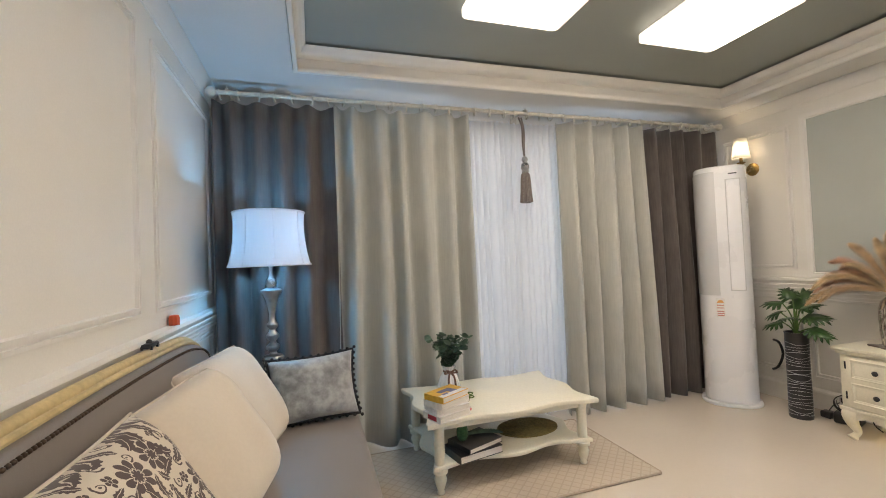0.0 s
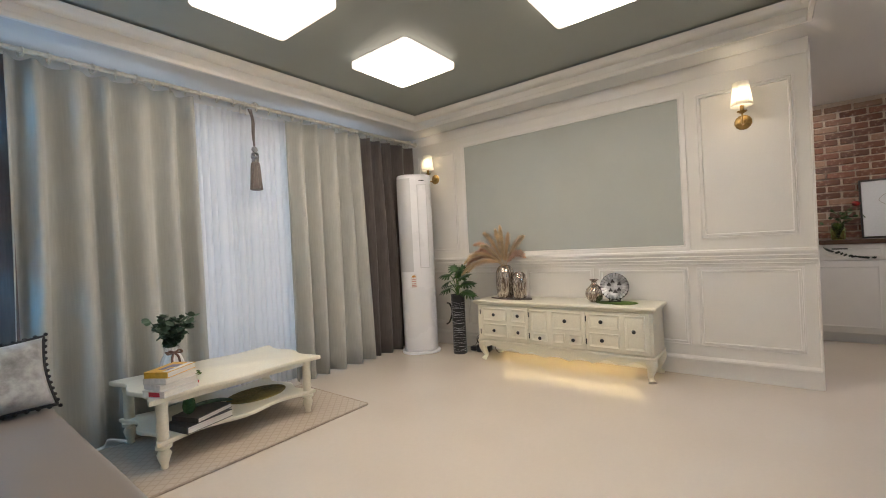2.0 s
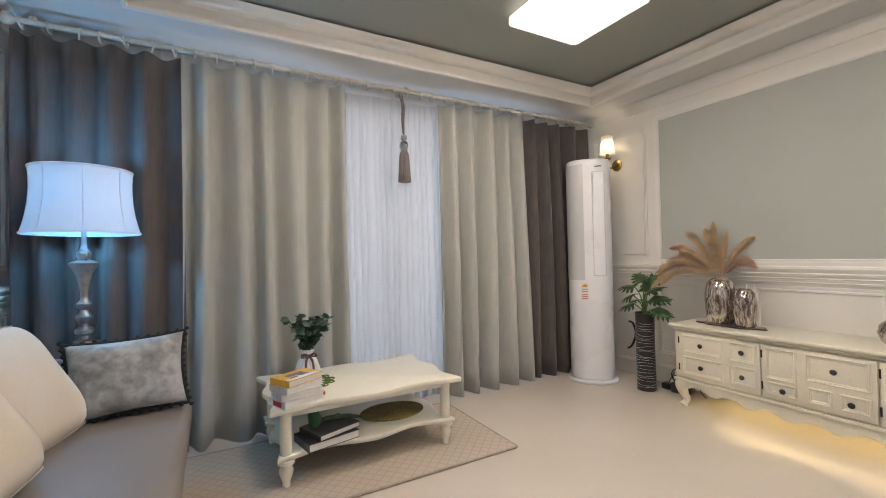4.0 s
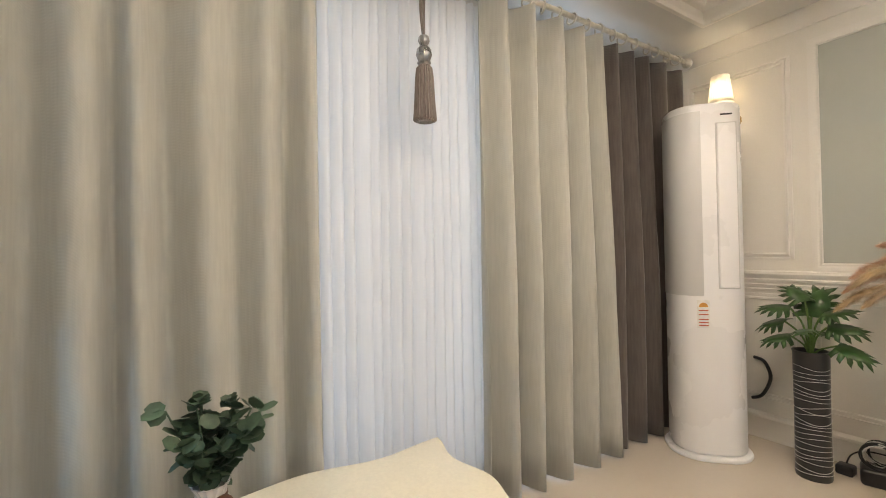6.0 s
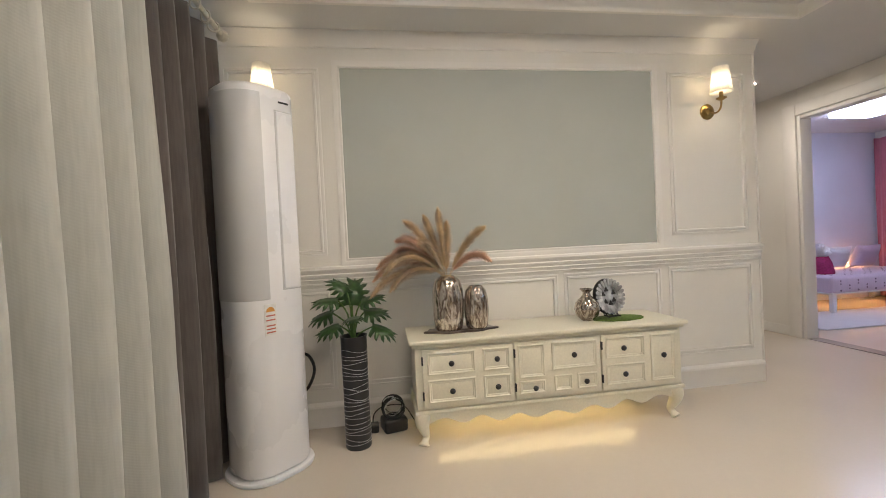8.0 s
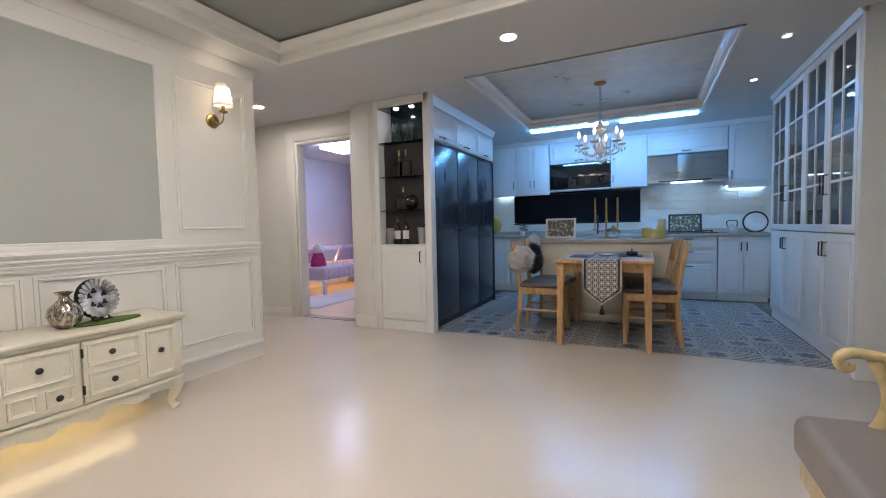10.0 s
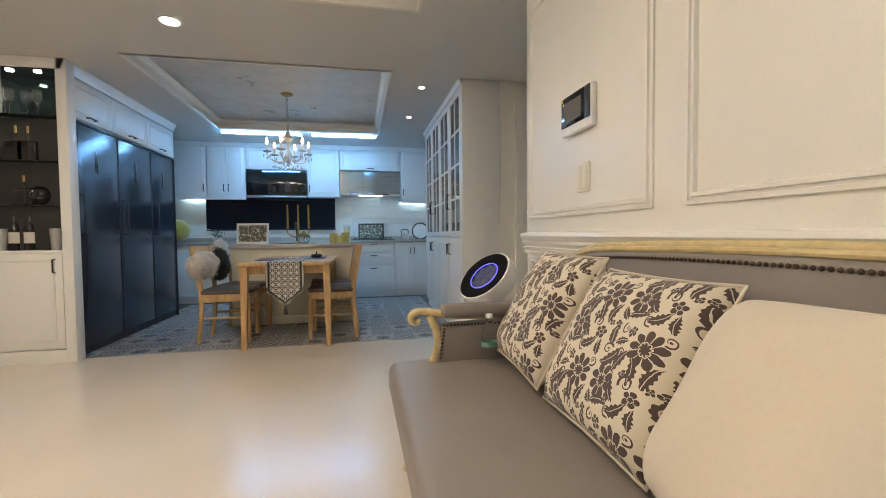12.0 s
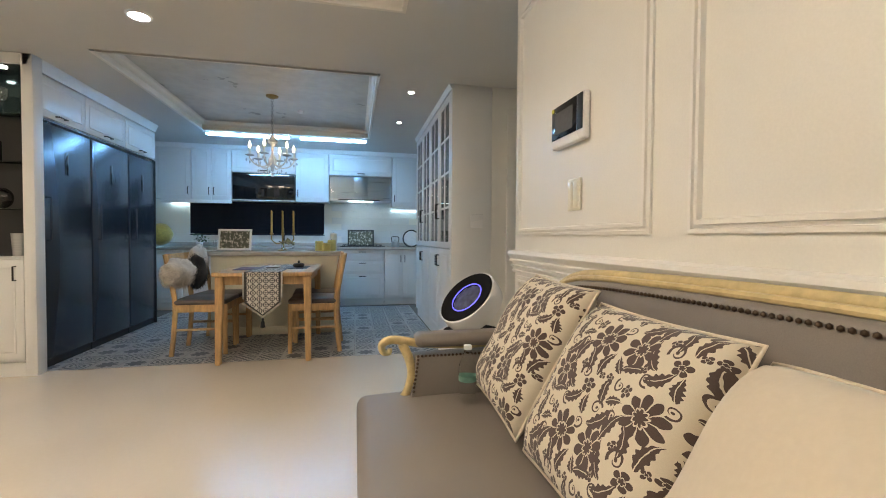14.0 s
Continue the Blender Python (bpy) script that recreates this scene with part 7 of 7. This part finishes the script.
tapm = thing("kettle", pose(0.10, -4.86, CZ), "small steel kettle on the worktop", "kettle")
part("body", lathe([(0.0, 0.0), (0.06, 0.0), (0.065, 0.03), (0.05, 0.08), (0.02, 0.095), (0.012, 0.115), (0.0, 0.118)], 20), STEEL, tapm)
part("handle", tube(smooth_path([(-0.05, 0, 0.07), (-0.05, 0, 0.15), (0.05, 0, 0.15), (0.05, 0, 0.07)]), 0.006, 6), BLACK, tapm)
plushb = thing("plush_chick", pose(3.30, -4.72, CZ), "fluffy yellow round ornament on the worktop", "ornament")
yb = bmesh.new()
bmesh.ops.create_icosphere(yb, subdivisions=3, radius=0.15, matrix=Matrix.Translation((0, 0, 0.17)))
for v in yb.verts:
    v.co += (v.co - Vector((0, 0, 0.17))).normalized() * 0.018 * noise.noise(v.co * 30)
    v.co.z = max(v.co.z, 0.0)
part("body", yb, surface("yellow_fluff", (0.62, 0.45, 0.10), 0.95, vary=0.15, grain=60, bump=0.9, sheen=0.6), plushb, smooth=180)
herb = thing("herb_plant", pose(2.86, -4.86, CZ), "small green herb in a white pot by the window", "plant")
part("pot", lathe([(0.0, 0.0), (0.035, 0.0), (0.045, 0.06), (0.0, 0.055)], 18), WHITEPLASTIC, herb)
hb = bmesh.new()
for k in range(60):
    leaf_disc(hb, Matrix.Translation((fr.gauss(0, 0.05), fr.gauss(0, 0.04), 0.09 + fr.uniform(-0.02, 0.09))) @ pose(0, 0, 0, fr.uniform(-60, 60), fr.uniform(-60, 60), fr.uniform(0, 360)), 0.013, 6)
tagged(part("leaves", hb, LEAF, herb, smooth=180), kind="stuff")
for k, x in enumerate((2.70, 2.61, 2.52, 2.45, 2.36)):
    g = thing("drinking_glass", pose(x, -4.84 + 0.03 * (k % 2), CZ), "clear drinking glass upturned on the worktop", "glass", "glasses on the worktop")
    part("glass", lathe([(0.0, 0.0), (0.03, 0.0), (0.034, 0.09 + 0.01 * (k % 3)), (0.032, 0.09 + 0.01 * (k % 3)), (0.028, 0.005), (0.0, 0.005)], 16), GLASSW, g)
tap = thing("tap", pose(1.75, -4.98, CZ), "black kitchen tap with a curved spout", "tap")
part("spout", tube(smooth_path([(0, 0, 0.0), (0, 0, 0.20), (0, 0.05, 0.27), (0, 0.13, 0.25), (0, 0.15, 0.19)]), 0.012, 8), BLACK, tap)
part("lever", tube([(0.015, 0, 0.05), (0.07, 0.02, 0.08)], 0.007, 7), BLACK, tap)

# ---- chandelier ----
ch = thing("chandelier", pose(1.515, -2.80, KTRAY), "brass and crystal chandelier with six lit candle bulbs", "chandelier")
GOLD = surface("champagne_gilt", (0.74, 0.60, 0.47), 0.3, 0.35, vary=0.1)
CRYSTAL = clear_glass("crystal", (0.95, 0.90, 0.84), 0.06, trans=0.45, ior=1.5)
part("canopy", lathe([(0.0, -0.03), (0.02, -0.028), (0.055, -0.012), (0.06, -0.001), (0.0, -0.001)], 24), BRASS, ch)
links = []
for k in range(14):
    links.append(moved(tube([(0.010 * math.cos(a), 0, 0.016 * math.sin(a)) for a in [2 * math.pi * i / 10 for i in range(10)]], 0.0028, 5, True), Matrix.Translation((0, 0, -0.045 - 0.0245 * k)) @ pose(0, 0, 0, 0, 0, 90 * (k % 2))))
part("chain", join(*links), PEWTER, ch)
part("stem", lathe([(0.0, -0.37), (0.018, -0.39), (0.045, -0.44), (0.048, -0.46), (0.014, -0.49), (0.010, -0.56), (0.024, -0.60), (0.040, -0.64), (0.030, -0.68), (0.012, -0.71), (0.018, -0.73), (0.0, -0.75)], 20, ripple=10, depth=0.06), CRYSTAL, ch, "cut crystal stem")
part("core", tube([(0, 0, -0.36), (0, 0, -0.74)], 0.006, 8), BRASS, ch)
BULB = glow("candle_bulb", (1.0, 0.76, 0.50), 40.0)
for k in range(6):
    a = math.pi * k / 3 + 0.35
    c, s = math.cos(a), math.sin(a)
    P = lambda r, z: (r * c, r * s, z)
    part("arm", tube(smooth_path([P(0.02, -0.66), P(0.08, -0.70), P(0.15, -0.69), P(0.20, -0.64), P(0.205, -0.615)]), 0.007, 8), GOLD, ch, "pale gold scrolled arm")
    part("drip_pan", lathe([(0.0, -0.615), (0.012, -0.613), (0.040, -0.602), (0.041, -0.598), (0.0, -0.606)], 18, 0.205 * c, 0.205 * s, 9, 0.06), CRYSTAL, ch)
    part("candle_sleeve", lathe([(0.0, -0.60), (0.011, -0.60), (0.011, -0.53), (0.0, -0.53)], 12, 0.205 * c, 0.205 * s), surface("ivory_sleeve", (0.75, 0.70, 0.60), 0.5), ch)
    part("bulb", lathe([(0.006, -0.53), (0.0115, -0.512), (0.010, -0.497), (0.004, -0.474), (0.0, -0.466)], 12, 0.205 * c, 0.205 * s), BULB, ch, "glowing candle bulb")
    for q, (r, z) in enumerate(((0.205, -0.66), (0.235, -0.64), (0.13, -0.74), (0.07, -0.75), (0.175, -0.635))):
        part("crystal_drop", moved(lathe([(0.0, -0.026), (0.008, -0.012), (0.006, 0.0), (0.0, 0.010)], 6), Matrix.Translation(P(r, z))), CRYSTAL, ch, smooth=0.1)
part("finial", ball(0, 0, -0.775, 0.020, 10, 6), CRYSTAL, ch)
det = thing("smoke_detector", pose(1.30, -3.25, KTRAY), "small white round ceiling detector", "detector")
part("body", lathe([(0.0, -0.028), (0.02, -0.027), (0.035, -0.012), (0.036, -0.001), (0.0, -0.001)], 20), WHITEPLASTIC, det)

# ---- hall dresser and brick wall ----
BRX = 6.02
DRX = 5.56
dres = thing("hall_cabinet", pose(5.78, -1.0, 0), "white low hall cabinet with a dark wooden top", "cabinet")
wpart("body", join(box(DRX + 0.02, BRX - 0.04, -1.95, -0.12, 0.09, 0.905), box(DRX + 0.07, BRX - 0.04, -1.95, -0.12, 0.0, 0.09)), CABINET, dres)
wpart("top", box(DRX - 0.02, BRX - 0.035, -1.97, -0.10, 0.906, 0.945, 0.005), surface("dark_walnut", (0.10, 0.05, 0.03), 0.35, vary=0.2, grain=14, stain=4, stretch=(8, 1, 8), bump=0.1), dres, "dark reddish wooden top")
for k in range(3):
    y1 = -0.125 - k * 0.61
    y0 = y1 - 0.605
    front_panel(("x", -1), dres, DRX + 0.02, DRX + 0.02, y0, y1, 0.76, 0.90, ((y0 + y1) / 2, 0.865, True))
    front_panel(("x", -1), dres, DRX + 0.02, DRX + 0.02, y0, y1, 0.10, 0.755)
gar = thing("garland", pose(DRX - 0.005, -1.05, 0.86), "dark leafy garland hanging on the cabinet front", "garland")
gb = bmesh.new()
for k in range(26):
    t = k / 25
    leaf_disc(gb, Matrix.Translation((-0.016, 0.12 - 0.34 * t, 0.02 - 0.10 * t - 0.03 * math.sin(math.pi * t))) @ pose(0, 0, 0, fr.uniform(-30, 30), 90, fr.uniform(0, 360)), 0.010, 6, ratio=1.6)
tagged(part("leaves", gb, surface("dark_leaf", (0.03, 0.04, 0.035), 0.6, vary=0.2), gar, smooth=180), kind="stuff")
jar = thing("glass_vase", pose(5.74, -1.05, 0.9455), "green glass vase with a red rose and leaves", "vase")
part("glass", lathe([(0.0, 0.0), (0.05, 0.0), (0.055, 0.08), (0.045, 0.14), (0.05, 0.16), (0.047, 0.16), (0.04, 0.14), (0.0, 0.01)], 20), clear_glass("green_vase_glass", (0.5, 0.75, 0.25), 0.05), jar)
jb = bmesh.new()
for k in range(24):
    leaf_disc(jb, Matrix.Translation((fr.gauss(0, 0.04), fr.gauss(-0.03, 0.07), 0.18 + fr.uniform(-0.03, 0.09))) @ pose(0, 0, 0, fr.uniform(-60, 60), fr.uniform(-60, 60), fr.uniform(0, 360)), 0.014, 7, ratio=1.5)
part("leaves", jb, LEAF, jar, smooth=180)
part("stem", join(*[tube(smooth_path([(0, 0.01 * k, 0.02), (0, -0.02 * k, 0.17), (0.01, y, z)], 5), 0.003, 5) for k, (y, z) in enumerate(((-0.13, 0.33), (0.06, 0.22), (-0.06, 0.27)))]), LEAF, jar)
for y, z in ((-0.13, 0.33),):
    part("rose", ball(0.0, y, z, 0.03, 12, 8, 0.8), surface("red_petal", (0.5, 0.02, 0.02), 0.6, vary=0.3, grain=40, bump=0.6), jar, "red rose bloom")
art = thing("picture_board", Matrix.Translation((5.90, -1.45, 0.9455)) @ pose(0, 0, 0, 0, 8, 0), "white framed line drawing leaning on the brick wall", "picture")
part("frame", moulding(-0.22, 0.22, 0.0, 0.56, [(0, -0.004), (0, 0.010), (0.012, 0.012), (0.016, 0.004), (0.016, -0.004), (0, -0.004)], lambda u, v, h: (-h, u, v)), BLACKPLASTIC, art)
part("sheet", box(-0.003, 0.006, -0.208, 0.208, 0.012, 0.548), surface("drawing_paper", (0.72, 0.76, 0.82), 0.5, vary=0.02), art)
part("drawing", tube(smooth_path([(-0.004, 0.03, 0.30), (-0.004, 0.09, 0.36), (-0.004, 0.02, 0.42), (-0.004, -0.06, 0.34), (-0.004, -0.02, 0.24), (-0.004, 0.05, 0.20)]), 0.0018, 5), GREYSTONE, art)

# ---- bedroom ----
LILAC = weave("lilac_quilt", (0.62, 0.50, 0.60), (0.56, 0.45, 0.56), sheen=0.4)
bed = thing("bed", pose(6.0, -4.15, 0), "white daybed with a spotted pink quilt", "bed")
wpart("frame", join(box(5.60, 6.40, -4.98, -3.36, 0.22, 0.29, 0.006), *[box(x, x + 0.05, y, y + 0.05, 0.0, 0.222, 0.004) for x in (5.60, 6.345) for y in (-4.97, -3.415)]), WHITEPLASTIC, bed)
qb = box(5.58, 6.40, -4.98, -3.34, 0.23, 0.44, 0.05, 4)
wpart("quilt", qb, LILAC, bed, "pink quilt with dark spots")
spots = bmesh.new()
for k in range(60):
    y, z = -3.45 - 0.12 * (k % 13), 0.27 + 0.055 * (k // 13) + 0.02 * (k % 2)
    if z < 0.40:
        bmesh.ops.create_icosphere(spots, subdivisions=1, radius=0.014, matrix=Matrix.Translation((5.581, y, z)) @ Matrix.Diagonal((0.15, 1, 1, 1)))
for k in range(70):
    bmesh.ops.create_icosphere(spots, subdivisions=1, radius=0.014, matrix=Matrix.Translation((5.66 + 0.11 * (k % 7), -3.42 - 0.14 * (k // 7) - 0.05 * (k % 2), 0.4405)) @ Matrix.Diagonal((1, 1, 0.12, 1)))
tagged(wpart("spots", spots, surface("plum_print", (0.10, 0.04, 0.10), 0.8), bed, smooth=180), kind="stuff")
def plain_cushion(x, y, z, w, turn, mat, lab):
    o = thing("cushion", Matrix.Translation((x, y, z)) @ pose(0, 0, 0, 0, 0, turn) @ pose(0, 0, 0, 70, 0, 90), lab, "cushion", "bedroom cushions")
    part("cover", pillow(w, w * 0.75, 0.13, 12), mat, o, smooth=180)
PINK = weave("pink_cushion_cloth", (0.60, 0.30, 0.38), (0.55, 0.26, 0.34))
WHITECLOTH = weave("white_cushion_cloth", (0.78, 0.75, 0.76), (0.72, 0.69, 0.72))
plain_cushion(6.20, -4.15, 0.60, 0.42, 0, WHITECLOTH, "white bedroom cushion with black lettering bars")
plain_cushion(6.20, -4.62, 0.60, 0.42, 6, LILAC, "pink spotted bedroom cushion")
plain_cushion(6.22, -3.75, 0.58, 0.36, -5, PINK, "rose pink cushion on the bedroom bed")
teddy = thing("plush_toy", pose(5.85, -3.52, 0.445), "white plush toy in a magenta dress on the bed", "soft toy")
part("body", join(ball(0, 0, 0.10, 0.09, 16, 10, 1.2), ball(0, 0, 0.27, 0.085, 16, 10), ball(-0.06, 0.05, 0.34, 0.03), ball(0.06, -0.05, 0.34, 0.03), ball(-0.08, 0.0, 0.25, 0.035)), WHITECLOTH, teddy, smooth=180)
part("dress", lathe([(0.07, 0.21), (0.10, 0.14), (0.125, 0.02), (0.12, 0.0)], 20, cap=False), surface("magenta_cloth", (0.42, 0.03, 0.15), 0.8, vary=0.15), teddy, "magenta dress")
rug2 = thing("bedroom_rug", pose(5.35, -3.4, 0), "white bedroom rug beside the bed", "rug")
part("mat", prism(rounded(0.75, 1.8, 0.02), 0.001, 0.012, 0.004), weave("white_rug", (0.70, 0.67, 0.68), (0.62, 0.60, 0.62)), rug2)
PINKCURTAIN = weave("pink_curtain_cloth", (0.60, 0.20, 0.26), (0.52, 0.16, 0.22), trans=0.2)
curtain(5.10, 6.36, -5.06, 9, 0.03, PINKCURTAIN, "pink floor-length bedroom curtain", 17, z1=2.20, group="bedroom curtains")
bl3 = thing("ceiling_light", pose(5.25, -3.55, SOFFIT), "square bedroom ceiling light, lit", "ceiling light")
part("diffuser", prism(rounded(0.55, 0.55, 0.03), -0.06, -0.002, 0.008), glow("bedroom_panel", (0.60, 0.66, 1.0), 19.0), bl3)
for nm, x, y, z, w, lab in (("led_strip", 6.0, -4.2, 0.215, 1.4, "warm LED strip under the bed"), ("led_strip", 6.39, -4.2, 0.50, 1.3, "warm LED strip behind the bed cushions")):
    o = thing(nm, pose(x, y, z), lab, "light strip")
    part("strip", box(-0.006, 0.006, -w / 2, w / 2, -0.006, 0.004), glow("amber_strip", (1.0, 0.50, 0.20), 22.0), o)

# ---- brick wall and kitchen floor tiles ----
brickwall = solid("wall_hall_east", box(BRX, BRX + 0.12, -2.06, -0.05, 0, SOFFIT), surface("brick_mortar", (0.72, 0.63, 0.54), 0.9, vary=0.1, grain=120, bump=0.4), "old brick wall of the hall", "wall")
m, nt, b = start("old_brick")
oi = nt.nodes.new("ShaderNodeObjectInfo")
nn = noise_of(nt, coords(nt), 30, 5.0, 0.65)
base = nt.nodes.new("ShaderNodeValToRGB")
base.color_ramp.elements[0].color, base.color_ramp.elements[1].color = (0.085, 0.045, 0.035, 1), (0.34, 0.23, 0.17, 1)
e = base.color_ramp.elements.new(0.5)
e.color = (0.20, 0.085, 0.055, 1)
nt.links.new(oi.outputs["Random"], base.inputs[0])
nt.links.new(blend(nt, steps(nt, nn, 0.50, 0.74), base.outputs[0], (0.50, 0.40, 0.33)), b.inputs["Base Color"])
b.inputs["Roughness"].default_value = 0.9
relief(nt, b, nn, 0.6, 0.006)
bricks = [mesh_of(box(-0.012, 0.004, -L, L, -0.027, 0.027, 0.005, 1), m, 30) for L in (0.098, 0.094, 0.101)]
br = random.Random(6)
for r in range(20):
    for k in range(9):
        y = -0.16 - k * 0.212 - (0.106 if r % 2 else 0)
        if y < -1.97:
            continue
        o = new("brick", br.choice(bricks))
        o.parent = brickwall
        o.matrix_basis = Matrix.Translation((BRX - 0.002 + br.uniform(-0.003, 0.003), y, 0.985 + r * 0.0655)) @ pose(0, 0, 0, br.uniform(-0.6, 0.6), 0, br.uniform(-1, 1))


def tile_material():
    m, nt, b = start("patterned_cement_tile")
    oi = nt.nodes.new("ShaderNodeObjectInfo")
    x, y, z = xyz(nt, coords(nt))
    u, v = calc(nt, "MULTIPLY", x, 10.0), calc(nt, "MULTIPLY", y, 10.0)
    au, av = calc(nt, "ABSOLUTE", u), calc(nt, "ABSOLUTE", v)
    r = calc(nt, "SQRT", calc(nt, "ADD", calc(nt, "MULTIPLY", u, u), calc(nt, "MULTIPLY", v, v)))
    ang = calc(nt, "ARCTAN2", v, u)
    d = calc(nt, "ADD", au, av)
    p1 = calc(nt, "LESS_THAN", r, calc(nt, "MULTIPLY_ADD", calc(nt, "ABSOLUTE", calc(nt, "COSINE", calc(nt, "MULTIPLY", ang, 4.0))), 0.35, 0.42))
    p2 = calc(nt, "GREATER_THAN", calc(nt, "SINE", calc(nt, "MULTIPLY", d, 14.0)), 0.1)
    p3 = calc(nt, "GREATER_THAN", calc(nt, "MULTIPLY", calc(nt, "SINE", calc(nt, "MULTIPLY", u, 9.4)), calc(nt, "SINE", calc(nt, "MULTIPLY", v, 9.4))), 0.05)
    p4 = calc(nt, "GREATER_THAN", calc(nt, "SINE", calc(nt, "MULTIPLY_ADD", r, 16.0, calc(nt, "MULTIPLY", ang, 4.0))), 0.0)
    q = calc(nt, "MULTIPLY", oi.outputs["Random"], 4.0)
    pick = lambda a, bb, t: calc(nt, "ADD", calc(nt, "MULTIPLY", a, calc(nt, "LESS_THAN", q, t)), calc(nt, "MULTIPLY", bb, calc(nt, "GREATER_THAN", q, t)))
    pat = pick(p1, pick(p2, pick(p3, p4, 3.0), 2.0), 1.0)
    pat = calc(nt, "MULTIPLY", pat, calc(nt, "LESS_THAN", calc(nt, "MAXIMUM", au, av), 0.90))
    n = noise_of(nt, coords(nt), 40, 4.0)
    shade = calc(nt, "MULTIPLY_ADD", calc(nt, "FRACT", calc(nt, "MULTIPLY", oi.outputs["Random"], 7.3)), 0.5, 0.6)
    light = blend(nt, n, (0.30, 0.30, 0.30), (0.48, 0.48, 0.47))
    dark = blend(nt, calc(nt, "MULTIPLY", shade, n), (0.025, 0.032, 0.045), (0.12, 0.135, 0.16))
    nt.links.new(blend(nt, pat, light, dark), b.inputs["Base Color"])
    nt.links.new(calc(nt, "MULTIPLY_ADD", n, 0.2, 0.25), b.inputs["Roughness"])
    return m


kfloor = thing("floor_kitchen", pose(0, 0, -0.008), "patterned grey and blue cement floor tiles", "floor", kind="structure")
tm = tile_material()
tile_mesh = mesh_of(box(-0.099, 0.099, -0.099, 0.099, 0.001, 0.008, 0.0012, 1), tm, 30)
for i in range(16):
    for j in range(13):
        o = new("tile", tile_mesh)
        o.parent = kfloor
        o.matrix_basis = Matrix.Translation((0.012 + i * 0.2005, -2.106 - j * 0.2005, 0)) @ pose(0, 0, 0, 0, 0, 90 * ((i * 7 + j * 3) % 4))
solid("floor_tile_edge", box(-0.70, 3.0, -2.0075, -2.0045, -0.006, 0.001), GREYSTONE, "thin metal strip where tiles meet vinyl", "trim")
